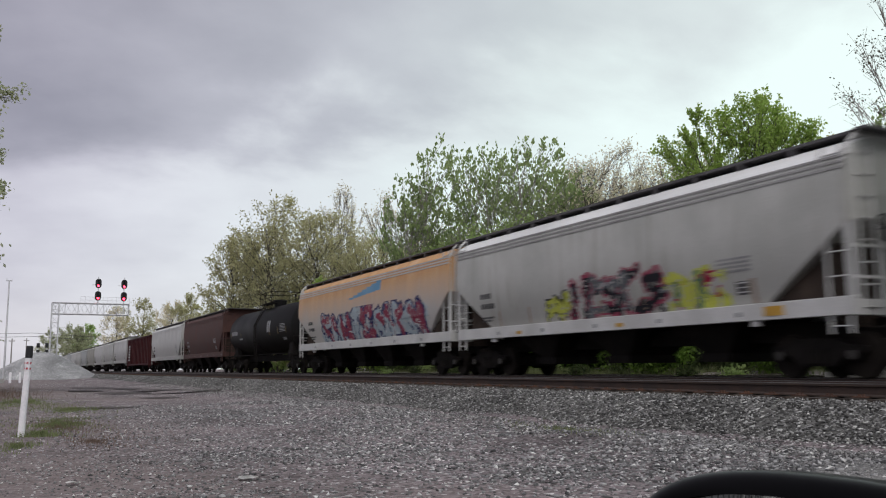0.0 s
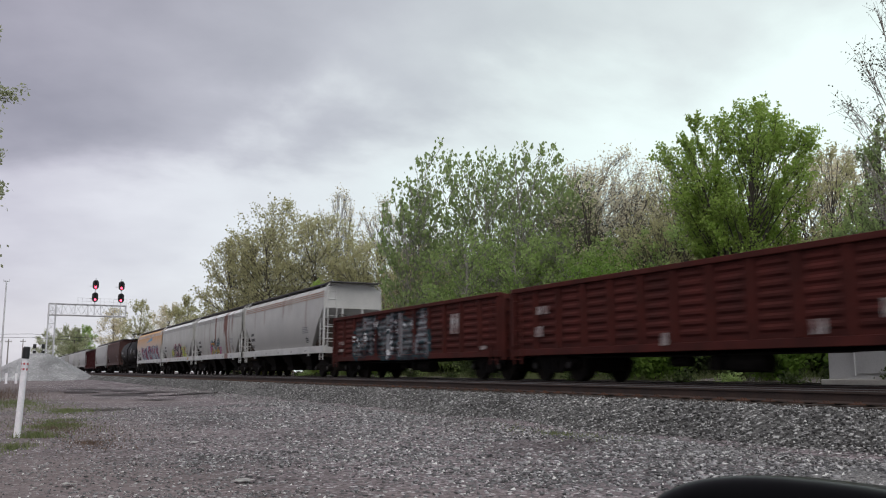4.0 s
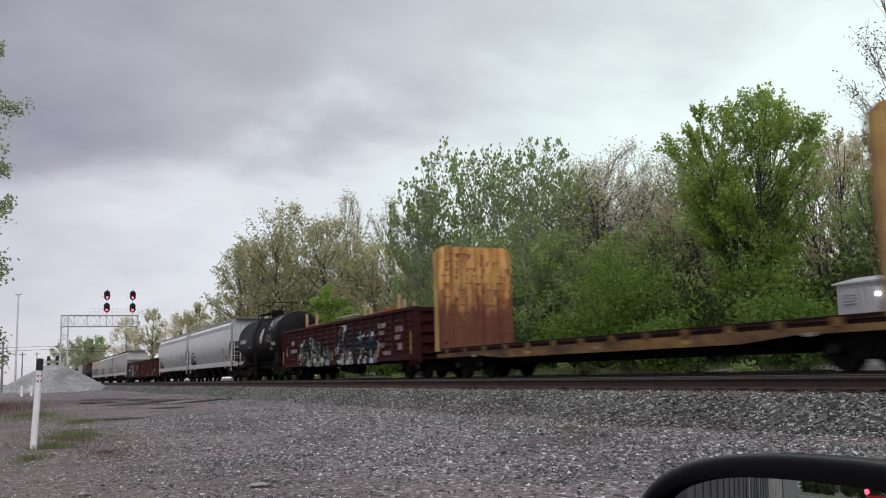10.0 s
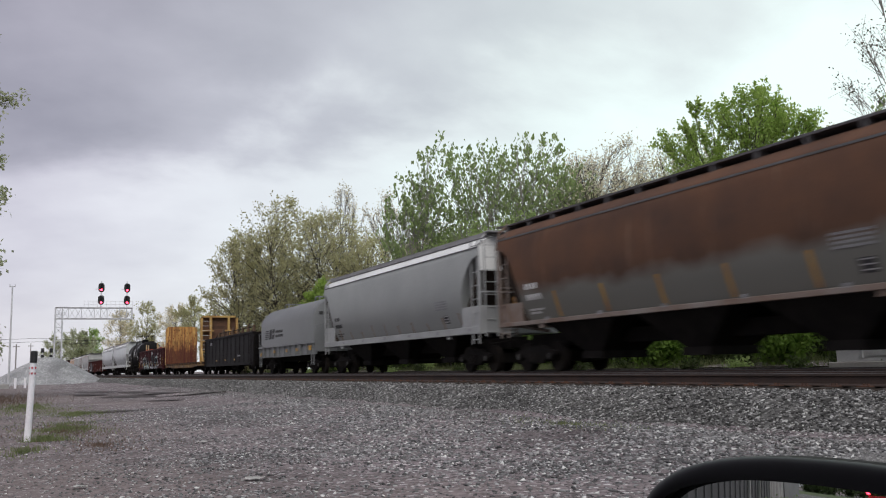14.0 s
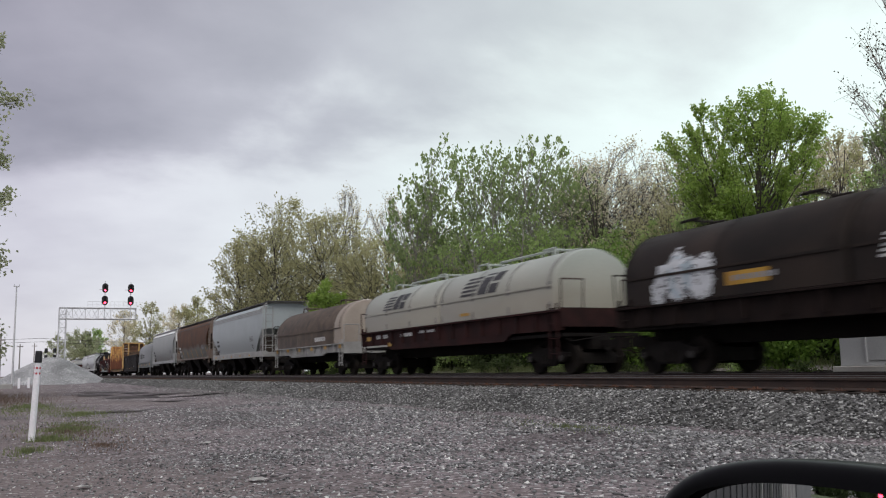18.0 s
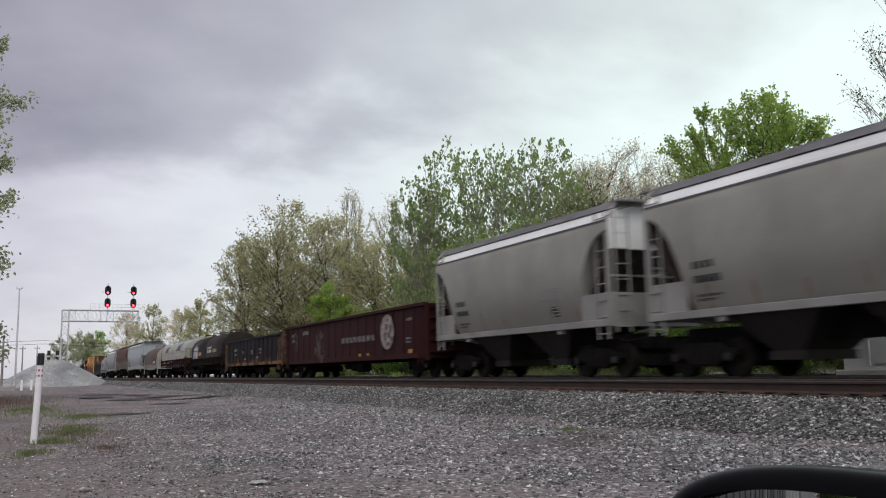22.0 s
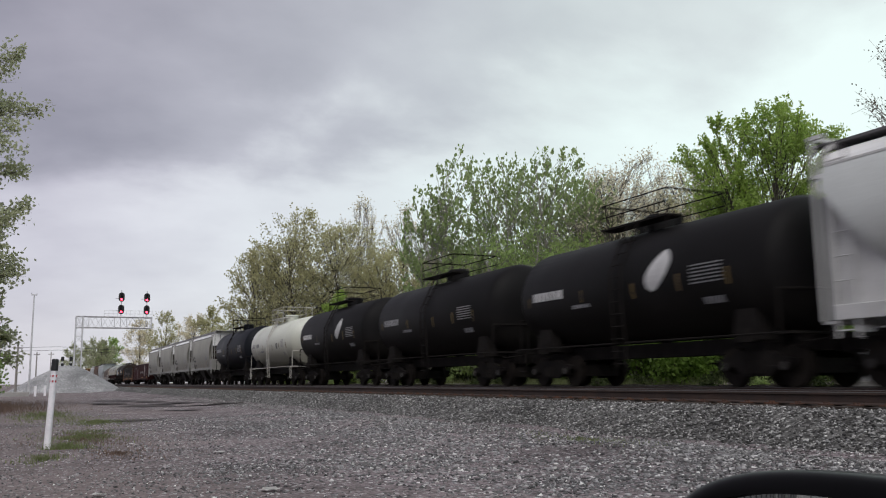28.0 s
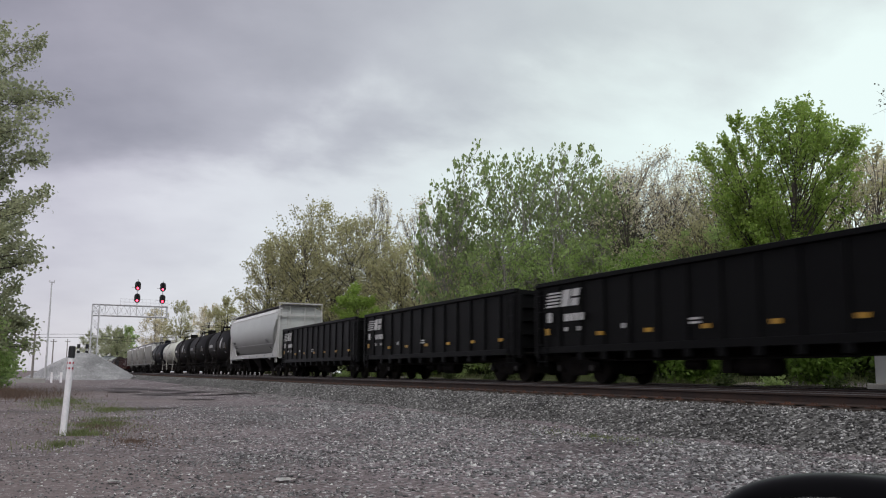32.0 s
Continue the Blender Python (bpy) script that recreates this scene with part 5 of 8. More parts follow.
M_COAL = mat("black_coal_gondola_paint", (0.006, 0.0063, 0.0066), (0.0035, 0.0035, 0.004), rough=0.5, scale=0.8, streak=((0.014, 0.013, 0.0125), 0.2), bump=0.06, spec=0.1)
M_COILG = mat("coil_hood_grey_paint", (0.205, 0.213, 0.216), (0.165, 0.172, 0.175), rough=0.45, scale=0.5, streak=((0.26, 0.255, 0.25), 0.12), bump=0.04)
M_COILW = mat("coil_hood_pale_green_white", (0.40, 0.435, 0.40), (0.33, 0.36, 0.325), rough=0.5, scale=0.6, low=((0.33, 0.26, 0.18), 3.2, 0.5), streak=((0.3, 0.29, 0.26), 0.14), bump=0.04)
M_COILB = mat("rusty_brown_coil_hood", (0.135, 0.10, 0.078), (0.06, 0.046, 0.037), rough=0.75, scale=1.6, streak=((0.25, 0.2, 0.16), 0.3), bump=0.08)
M_COILBE = mat("tan_hood_end_paint", (0.36, 0.31, 0.26), (0.3, 0.25, 0.21), rough=0.6)
M_COILK = mat("black_brown_coil_hood", (0.02, 0.0175, 0.0165), (0.04, 0.03, 0.025), rough=0.6, scale=0.5, streak=((0.065, 0.045, 0.035), 0.25), bump=0.05, spec=0.1)
M_FRAMEBR = mat("brown_red_frame_paint", (0.046, 0.019, 0.018), (0.022, 0.012, 0.012), rough=0.75, scale=1.5, spec=0.12, streak=((0.10, 0.045, 0.028), 0.15))
M_FRAMEW = mat("pale_grey_frame_paint", (0.40, 0.40, 0.39), (0.28, 0.27, 0.26), rough=0.6, streak=((0.1, 0.08, 0.07), 0.25))
M_RUSTY = mat("orange_rust_steel", (0.29, 0.14, 0.065), (0.035, 0.024, 0.02), rough=0.85, scale=2.4, bump=0.2, streak=((0.026, 0.02, 0.018), 0.6))
M_RUSTSILL = mat("patchy_orange_rust_sill", (0.034, 0.024, 0.021), (0.018, 0.015, 0.014), rough=0.85, scale=2.0, bump=0.2, low=((0.33, 0.15, 0.06), -0.85, 0.95, 0.35, 4.0))
M_YEL = mat("yellow_flatcar_paint", (0.58, 0.38, 0.13), (0.40, 0.22, 0.075), rough=0.65, scale=1.4, streak=((0.13, 0.055, 0.03), 0.25), bump=0.1)
M_YELD = mat("grimy_yellow_sill", (0.25, 0.14, 0.045), (0.05, 0.027, 0.017), rough=0.75, scale=1.3, streak=((0.06, 0.03, 0.02), 0.3), bump=0.1)
M_DECK = mat("worn_brown_deck_timber", (0.085, 0.045, 0.03), (0.05, 0.028, 0.02), rough=0.85, scale=2, stretch=(0.3, 4, 1), bump=0.4, vary=0.3)
# rail greyed below the trim's tone to draw the eave's shading lines
GREYRAIL = mat("shadow_line_eave_rail", (0.36, 0.36, 0.35), (0.27, 0.265, 0.26), rough=0.6)
WORNP = mat("worn_white_lettering", (0.42, 0.40, 0.39), (0.14, 0.07, 0.065), rough=0.7, scale=5)
FAINT = mat("worn_off_lettering", (0.30, 0.27, 0.265), (0.025, 0.018, 0.018), rough=0.7, scale=7, streak=((0.03, 0.018, 0.017), 0.5))
M_BAYD = mat("dark_brown_hopper_bay", (0.038, 0.031, 0.026), (0.02, 0.017, 0.015), rough=0.85, scale=1.5)
M_SILL_W = mat("white_sill_paint", (0.58, 0.58, 0.57), (0.46, 0.46, 0.45), rough=0.5, streak=((0.3, 0.27, 0.23), 0.1))
M_LINING = mat("weathered_bulkhead_timber", (0.80, 0.51, 0.17), (0.58, 0.26, 0.07), rough=0.8, scale=3.4, stretch=(1.6, 1, 0.3), streak=((0.20, 0.06, 0.028), 0.85), low=((0.09, 0.017, 0.016), 1.15, 0.88, 0.9, 4.4), bump=0.3, vary=0.08, drift=0.0)
M_TIMBER = mat("new_stake_timber", (0.50, 0.36, 0.2), (0.42, 0.29, 0.15), rough=0.8)
M_TARP = mat("orange_red_strap", (0.5, 0.07, 0.03), (0.36, 0.05, 0.025), rough=0.6)
M_STACK = mat("stacked_pipe_steel", (0.085, 0.066, 0.055), (0.045, 0.035, 0.03), rough=0.6)


M_ENDW = mat("bright_end_frame_paint", (0.66, 0.66, 0.65), (0.52, 0.52, 0.51), rough=0.5, scale=0.8, streak=((0.42, 0.39, 0.35), 0.15), bump=0.04)
# clean roof white, raised to hold the sky light on the upturned shoulders
M_ROOFW = mat("skylit_clean_white_paint", (0.82, 0.825, 0.815), (0.66, 0.665, 0.655), rough=0.5, scale=0.6, stretch=(1, 0.5, 1), streak=((0.34, 0.32, 0.29), 0.14), bump=0.05)


def band_paint(name, base, bands):
    """A copy of a paint with ragged rust runs: place along the car, half width, strength, and the height at which they give out."""
    m = MATS[base].copy()
    m.name = name
    nt = m.node_tree
    b = nt.nodes["Principled BSDF"]
    src = b.inputs["Base Color"].links[0].from_socket
    N, Lk = nt.nodes.new, nt.links.new

    def math_node(op, a, c=None, d=None):
        q = N("ShaderNodeMath"); q.operation = op
        for k, v in enumerate((a, c, d)):
            if v is None:
                continue
            if isinstance(v, float):
                q.inputs[k].default_value = v
            else:
                Lk(v, q.inputs[k])
        return q.outputs[0]
    tc, sp = N("ShaderNodeTexCoord"), N("ShaderNodeSeparateXYZ")
    Lk(tc.outputs["Object"], sp.inputs[0])
    fields = []
    for scale, stretch in ((1.6, (1, 2.0, 0.3)), (7.0, (1, 2.5, 0.6)), (1.1, (1, 3.0, 1.0))):
        mp, nz = N("ShaderNodeMapping"), N("ShaderNodeTexNoise")
        mp.inputs["Scale"].default_value = stretch
        Lk(tc.outputs["Object"], mp.inputs[0]); Lk(mp.outputs[0], nz.inputs["Vector"])
        nz.inputs["Scale"].default_value, nz.inputs["Detail"].default_value, nz.inputs["Roughness"].default_value = scale, 6, 0.65
        fields.append(nz.outputs["Fac"])
    tone = ramp_node(nt, [(0.3, (0.10, 0.026, 0.014)), (0.55, RUST), (0.75, (0.30, 0.15, 0.07))])
    Lk(fields[1], tone.inputs[0])
    for y, w, k, foot in bands:
        off = math_node("ABSOLUTE", math_node("SUBTRACT", sp.outputs["Y"], float(y)))
        edge = math_node("ADD", math_node("MULTIPLY_ADD", fields[0], w * 2.2, off), math_node("MULTIPLY_ADD", fields[1], 0.3, -0.15 - w * 1.1))
        r = N("ShaderNodeMapRange"); r.interpolation_type = "SMOOTHSTEP"
        for key, val in zip(("From Min", "From Max", "To Min", "To Max"), (w + 0.10, w * 0.75, 0.0, float(k))):
            r.inputs[key].default_value = val
        Lk(edge, r.inputs["Value"])
        f = N("ShaderNodeMapRange"); f.interpolation_type = "SMOOTHSTEP"
        for key, val in zip(("From Min", "From Max", "To Min", "To Max"), (foot - 0.35, foot + 0.25, 0.0, 1.0)):
            f.inputs[key].default_value = val
        Lk(math_node("MULTIPLY_ADD", fields[2], 1.6, math_node("ADD", sp.outputs["Z"], -0.8)), f.inputs["Value"])
        mx = N("ShaderNodeMix"); mx.data_type = "RGBA"
        Lk(math_node("MULTIPLY", r.outputs[0], f.outputs[0]), mx.inputs["Factor"]); Lk(src, mx.inputs["A"])
        Lk(tone.outputs[0], mx.inputs["B"])
        src = mx.outputs["Result"]
    Lk(src, b.inputs["Base Color"])
    return m


def build_train():
    # the head of the train, far along the line
    y = 126.2
    heads = [(M_WHITE2, "grey white"), (M_WHITE, "white"), (M_WHITE2, "grey white"), (M_BEIGE, "beige"), (M_GREY, "grey"), (M_WHITE, "white"), (M_WHITE2, "grey white"), (M_GREY, "grey"), (M_WHITE, "white"), (M_BEIGE, "beige")]
    for m, c in heads:
        covered_hopper("covered_hopper", y + 16.4, y, m, f"{c} covered hopper far along the track", bays=3)
        y += 17.6
    # tall oxide red gondola
    car, fx, h = gondola("gondola", 125.0, 104.0, M_OXIDE, "tall oxide red gondola with white emblem bars", z0=0.8, z1=4.15, ribs=16)
    lettering(car, [(h - 1.4, 3.2 - 0.35 * k, 1.6, 0.16, 5) for k in range(6)], WHITEP, lambda z: 1.56)
    covered_hopper("covered_hopper", 102.4, 83.4, M_WHITE2, "pale grey covered hopper with rusty streaks", bays=4)
    covered_hopper("covered_hopper", 81.9, 65.6, M_MAROON, "faded maroon covered hopper", bays=3, curve=0.1, mark_m=GREYP)
    car, fx, h = tank_car("tank_car", 63.9, 47.4, M_BLACK, "long glossy black tank car with welded band", rings=(0.6,), marks=[(-2.5, 2.5, 0.8, 0.7, 2)], panel=GREYP)
    # orange-stained car with graffiti
    car, fx, h = covered_hopper("covered_hopper", 46.29, 27.95, M_ORANGE, "white covered hopper stained orange, covered in graffiti", trim=M_SILL_W, bays=4, curve=0.12)
    bm = bmesh.new()
    for k in range(7):
        yy = 1.2 - k * 0.55
        strip(bm, yy, yy - 0.56, 3.42 + 0.03 * k, 3.5 + 0.085 * k, fx)
    part("emblem", bm, mat("emblem_blue", (0.10, 0.26, 0.42), (0.14, 0.30, 0.45)), car, "blue swoosh emblem on the side")
    lettering(car, [(2.2, 2.62, 3.4, 0.24, 11)], GREYP, fx)
    graffiti(car, h - 3.9, -h + 2.2, 1.6, 2.75, 9, [SP["pale"], SP["navy"], SP["rose"], SP["pale"], SP["white"]], on_shell(fx), 11)
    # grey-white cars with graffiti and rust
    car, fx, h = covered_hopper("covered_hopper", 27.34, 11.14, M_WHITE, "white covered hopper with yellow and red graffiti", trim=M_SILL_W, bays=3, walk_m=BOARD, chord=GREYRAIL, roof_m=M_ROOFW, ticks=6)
    graffiti(car, h - 6.9, h - 10.9, 1.58, 2.62, 5, [None, SP["rose"], SP["black"], SP["ash"], SP["grey"]], on_shell(fx), 4, drips=4)
    graffiti(car, h - 5.6, h - 6.8, 1.7, 2.25, 2, [SP["yellow"], SP["black"], SP["yellow"], SP["yellow"], SP["grey"]], on_shell(fx), 5, drips=1)
    graffiti(car, h - 10.9, h - 12.8, 1.6, 2.4, 3, [None, SP["yellow"], SP["yellow"], SP["green"], SP["red"]], on_shell(fx), 6, drips=1)
    lettering(car, [(-h + 2.2, 1.28, 0.7, 0.2, 1), (h - 4.0, 1.28, 0.4, 0.1, 1), (h - 9.0, 1.28, 0.4, 0.1, 1)], YELLOWP, lambda z: 1.555, "yellow reflective plate")
    runs = [(0.1, 0.2, 1.0, 2.4), (-3.2, 0.55, 1.0, 3.0), (-3.5, 0.3, 0.95, 1.0), (-4.4, 0.12, 0.6, 1.2), (-5.3, 0.16, 0.75, 3.3), (2.2, 0.08, 0.4, 2.6), (4.2, 0.09, 0.25, 2.2), (-1.2, 0.08, 0.3, 2.2)]
    b = band_paint("rust_run_white", "weathered_white_paint", runs)
    car, fx, h = covered_hopper("covered_hopper", 9.93, -6.24, b, "white covered hopper with broad rust runs and graffiti", trim=band_paint("rust_run_sill", "white_sill_paint", [(-3.6, 0.5, 0.9, 0.8)]), bays=3, chord=band_paint("rust_run_eave", "shadow_line_eave_rail", runs[:2]), roof_m=band_paint("rust_run_roof", "skylit_clean_white_paint", [(-3.2, 0.5, 0.8, 3.0), (1.0, 0.5, 0.25, 3.0), (-5.3, 0.3, 0.5, 3.0)]), ticks=5)
    graffiti(car, h - 6.3, h - 9.5, 1.6, 2.5, 5, [None, SP["deep"], SP["ash"], SP["orange"], SP["teal"]], on_shell(fx), 21, ends=SP["magenta"], under=SP["ochre"])
    b = band_paint("rust_top_white", "chalky_grey_white_paint", [(3.2, 0.14, 0.35, 3.2), (-0.9, 0.16, 0.45, 3.4), (-2.2, 0.4, 0.25, 3.7), (-5.2, 0.12, 0.35, 2.6), (5.4, 0.1, 0.3, 3.0)])
    covered_hopper("covered_hopper", -7.28, -23.42, b, "grey white covered hopper with rusty roof edge", trim=M_SILL_W, bays=3, low_end=3.45, chord=mat("rust_stained_eave", (0.5, 0.42, 0.36), (0.36, 0.2, 0.13), rough=0.6, scale=0.6))
    # two oxide gondolas
    car, fx, h = gondola("gondola", -24.92, -40.9, M_OXIDE2, "brown red gondola with dark graffiti", ribs=12, corrugated=True, z1=2.78)
    graffiti(car, h - 2.8, -h + 5.4, 0.95, 2.6, 6, [SP["black"], SP["deep"], SP["ash"], SP["grey"], SP["white"]], on_ribs(h, 2 * h, 12, 0.75, 2.78, 0.09, True), 31)
    lettering(car, [(h - 0.9, 1.5, 0.7, 0.16, 3), (h - 0.9, 1.2, 0.6, 0.12, 4), (-h + 3.4, 1.6, 0.7, 0.7, 2), (-h + 1.2, 1.0, 0.5, 0.12, 1)], WORNP, lambda z: 1.55)
    car, fx, h = gondola("gondola", -41.7, -57.71, M_OXIDE2, "long brown red gondola with pressed panels", ribs=13, corrugated=True, z1=2.78)
    lettering(car, [(h - 1.5, 1.95, 0.7, 0.24, 2), (h - 1.4, 1.3, 0.5, 0.3, 1), (h - 7, 0.9, 0.3, 0.3, 1), (-h + 3.0, 1.25, 0.5, 0.35, 2), (-h + 4.6, 1.0, 0.4, 0.3, 2)], WORNP, lambda z: 1.55)
    # silver cars
    for a, b in ((-58.94, -77.76), (-79.12, -97.29)):
        covered_hopper("covered_hopper", a, b, M_SILVER, "clean silver grey covered hopper with smooth curved sides", trim=M_SILL_W, bays=4, curve=0.19, roof_m=M_ROOFW, walk_m=GREYWALK, fascia=True, sill=(1.13, 1.5), top=4.2, chord=mat("grey_eave_rail", (0.36, 0.37, 0.38), (0.3, 0.3, 0.31)), ticks=8)
    car, fx, h = tank_car("tank_car", -99.08, -110.6, M_BLACK, "black tank car with white flash on its side", marks=[(-h2, 2.2, 0.9, 0.2, 5) for h2 in (3.9,)])
    graffiti(car, -h + 2.9, -h + 0.9, 3.35, 3.9, 3, [None, SP["ash"], SP["grey"], SP["ash"], SP["white"]], on_shell(fx), 61, drips=0)
    flash(car, -1.6, fx)
    # gondola with stakes and graffiti
    car, fx, h = gondola("gondola", -111.67, -131.43, M_OXIDE, "oxide red gondola with graffiti and timber stakes", ribs=16, corrugated=True, z1=2.84)
    side = on_ribs(h, 2 * h, 16, 0.75, 2.84, 0.09, True)
    graffiti(car, h - 3.6, h - 8.8, 0.85, 2.15, 7, [SP["mint"], SP["black"], SP["ash"], SP["black"], SP["white"]], side, 41, drips=16)
    graffiti(car, h - 9.9, h - 15.4, 0.85, 2.4, 5, [SP["white"], SP["black"], SP["deep"], SP["black"], SP["mint"]], side, 43, drips=18)
    lettering(car, [(h - 17.7, 1.95, 0.8, 0.22, 5), (h - 17.6, 1.62, 0.6, 0.2, 3), (h - 17.9, 1.2, 0.5, 0.26, 3)], WORNP, lambda z: 1.552)
    lettering(car, [(h - 5.2 - 2.1 * k, 0.98, 0.13, 0.42, 1) for k in range(6)], YELLOWP, lambda z: 1.59, "yellow reflective plate")
    lettering(car, [(h - 2.0, 2.0, 0.6, 0.22, 2), (h - 1.8, 1.55, 1.3, 0.2, 5), (h - 0.9, 1.35, 0.3, 0.5, 1), (h - 15.7, 2.2, 0.9, 0.2, 5), (h - 15.8, 1.9, 0.7, 0.18, 4), (h - 16.2, 1.02, 0.9, 0.16, 6), (h - 16.0, 1.35, 0.5, 0.2, 2)], WORNP, lambda z: 1.552)
    lettering(car, [(h - 0.15, 0.9, 0.16, 0.75, 1), (h - 3.2, 0.95, 0.14, 0.42, 1), (-h + 0.6, 1.0, 0.2, 0.9, 1)], YELLOWP, lambda z: 1.552, "yellow reflective plate")
    bm = bmesh.new()
    for k in range(5):
        for j in range(4):
            tube(bm, (-1.0 + 0.5 * k, -h + 1.2 + j * 0.1, 2.3 + (j % 2) * 0.46), (-1.0 + 0.5 * k, h - 2.6 - j * 0.5, 2.3 + (j % 2) * 0.4), 0.2, n=8)
    part("pipe_load", bm, M_STACK, car, "bundled dark steel pipe load")
    for yy in (5.9, 4.3, -3.3, -4.1, -7.4, -8.0):
        for sx in (-1, 1):
            st = part("stake", bbox(-0.06, 0.06, -0.05, 0.05, 0, 2.15 + random.uniform(-0.15, 0.25)), M_TIMBER, car, "pale new timber stake")
            st.matrix_basis = pose(sx * 1.2, yy + (0.5 if sx > 0 else 0), 1.3, random.uniform(-4, 4), 0, 0)
    part("loose_board", bbox(-0.1, 0.1, 1.0, 4.1, 3.3, 3.36), WHITEP, car, "pale board lying across the stakes")
    for yy, d in ((5.0, 0.35), (-5.6, 0.7)):
        bm = bmesh.new()
        loft(bm, [[(-1.35, yy - d, 3.02), (-0.8, yy - d, 3.1), (0.8, yy - d, 3.1), (1.35, yy - d, 3.0), (1.35, yy - d, 2.7), (-1.35, yy - d, 2.7)],
                  [(-1.35, yy + d, 2.97), (-0.8, yy + d, 3.06), (0.8, yy + d, 3.06), (1.35, yy + d, 2.97), (1.35, yy + d, 2.7), (-1.35, yy + d, 2.7)]])
        part("orange_cover", bm, M_TARP, car, "orange red load cover")
    bulkhead_flat(-133.3, -153.7)
    # black gondola with rods over its load
    car, fx, h = gondola("gondola", -154.44, -170.79, M_GONBLK, "sooty black gondola with tie-down frames", z0=0.62, z1=2.8, ribs=12, deep=0.025)
    lettering(car, [(h - 2.3, 2.3, 0.8, 0.2, 2), (-h + 4.4, 1.25, 0.9, 0.1, 4)], GREYP, lambda z: 1.52)
    lettering(car, [(h - 4.6 - 3.1 * k, 1.0, 0.45, 0.1, 1) for k in range(3)], YELLOWP, lambda z: 1.52, "yellow reflective plate")
    dunnage = mat("brown_dunnage_timber", (0.15, 0.095, 0.06), (0.08, 0.05, 0.035), rough=0.9, scale=3, bump=0.3)
    rng = random.Random(91)
    for k in range(8):
        yy = h - 4.2 - k * (2 * h - 5.0) / 7
        bm = bmesh.new()
        for sx in (-1, 1):
            tube(bm, (sx * 1.25, yy + 0.1, 2.6), (sx * 1.2, yy + rng.uniform(-0.1, 0.1), 3.3 + rng.uniform(-0.15, 0.2)), 0.17, 0.08, n=7)
            tube(bm, (sx * 1.22, yy + 0.9, 2.65), (sx * 1.2, yy, 3.25), 0.05, n=6)
        box(bm, -1.25, 1.25, yy - 0.07, yy + 0.07, 2.5, 2.7)
        part("tie_down_frame", bm, dunnage, car, "rough brown timber tie-down frame")
    bm = bmesh.new()
    rod(bm, [(-1.22, h - 2.6, 2.8), (-1.22, h - 4.2, 3.18), (-1.22, -h + 0.8, 3.18)], 0.035)
    part("rod", bm, STEEL, car)
    # grey coil car
    car, fx, h = coil_car("coil_car", -172.55, -184.2, M_COILG, M_COILG, "grey coil car with a tall smooth hood", top=4.12, ledge=1.66, sill=(1.0, 1.14), flat=1.3, seam=False)
    striped_emblem(car, h - 1.4, 2.12, 0.6, BLACKP, fx)
    lettering(car, [(h - 3.8, 2.46, 1.6, 0.15, 8), (h - 3.8, 2.2, 1.7, 0.15, 8)], BLACKP, fx)
    lettering(car, [(h - 0.5, 1.1, 0.4, 0.24, 1), (h - 3.6, 1.25, 0.5, 0.16, 1), (h - 6.3, 1.25, 0.5, 0.16, 1), (h - 8.4, 1.25, 0.5, 0.16, 1), (-h + 0.9, 1.25, 0.6, 0.24, 1)], YELLOWP, lambda z: 1.56, "yellow reflective plate")
    bm = bmesh.new()
    for k in range(5):
        box(bm, -1.15 + 0.28 * k, -0.95 + 0.28 * k, -h + 0.262, -h + 0.29, 3.12, 3.3)
    for k in range(2):
        box(bm, -0.7 + 0.2 * k, -0.56 + 0.2 * k, -h + 0.262, -h + 0.29, 2.92, 3.0)
    tagged(part("lettering", bm, BLACKP, car, "unreadable stencilled lettering"), kind="stuff")
    # grey, brown and green-grey covered hoppers
    covered_hopper("covered_hopper", -185.98, -202.6, M_GREY, "smooth grey covered hopper with pale sill", trim=mat("dull_pale_trim", (0.38, 0.39, 0.39), (0.30, 0.305, 0.305), rough=0.55, streak=((0.2, 0.18, 0.16), 0.15)), bays=3, curve=0.15, sill=(1.3, 1.55), round_cut=True, cut=1.4, low_end=3.95, skirt=0.7, walk_m=DIMWALK, fascia=True, roof_m=M_ROOFW, chord=DARKLINE, rails=(0.03,), ticks=9)
    car, fx, h = covered_hopper("covered_hopper", -203.89, -220.4, M_BROWN, "rust brown covered hopper fading to grey below", trim=mat("rusty_grey_trim", (0.24, 0.21, 0.19), (0.17, 0.11, 0.08), rough=0.7), bays=3, curve=0.15, sill=(1.42, 1.55), round_cut=True, cut=1.4, low_end=3.95, skirt=0.6, mark_m=WHITEP, chord=DARKLINE, rails=(0.03,))
    lettering(car, [(h - 0.9 - k * 2.3, 1.6, 0.16, 0.75, 1) for k in range(7)], mat("rusty_yellow_post", (0.46, 0.27, 0.06), (0.3, 0.14, 0.04)), lambda z: fx(z) + 0.01, "yellow rusted side post")
    car, fx, h = covered_hopper("covered_hopper", -221.86, -237.9, M_GREEN, "pale green grey covered hopper with white end", trim=M_FRAMEW, bays=3)
    lettering(car, [(h - 1.2 - 2.8 * k, 1.3, 0.4, 0.12, 1) for k in range(5)], YELLOWP, lambda z: 1.555, "yellow reflective plate")
    # coil cars
    car, fx, h = coil_car("coil_car", -240.93, -253.5, M_FRAMEW, M_COILB, "rusty brown hooded coil car with pale frame", cap_m=M_COILBE, top=3.72, ledge=1.55, sill=(1.0, 1.25), flat=0.75)
    lettering(car, [(h - 0.6 - 2.3 * k, 1.3, 0.4, 0.18, 1) for k in range(6)], YELLOWP, lambda z: 1.56, "yellow reflective plate")
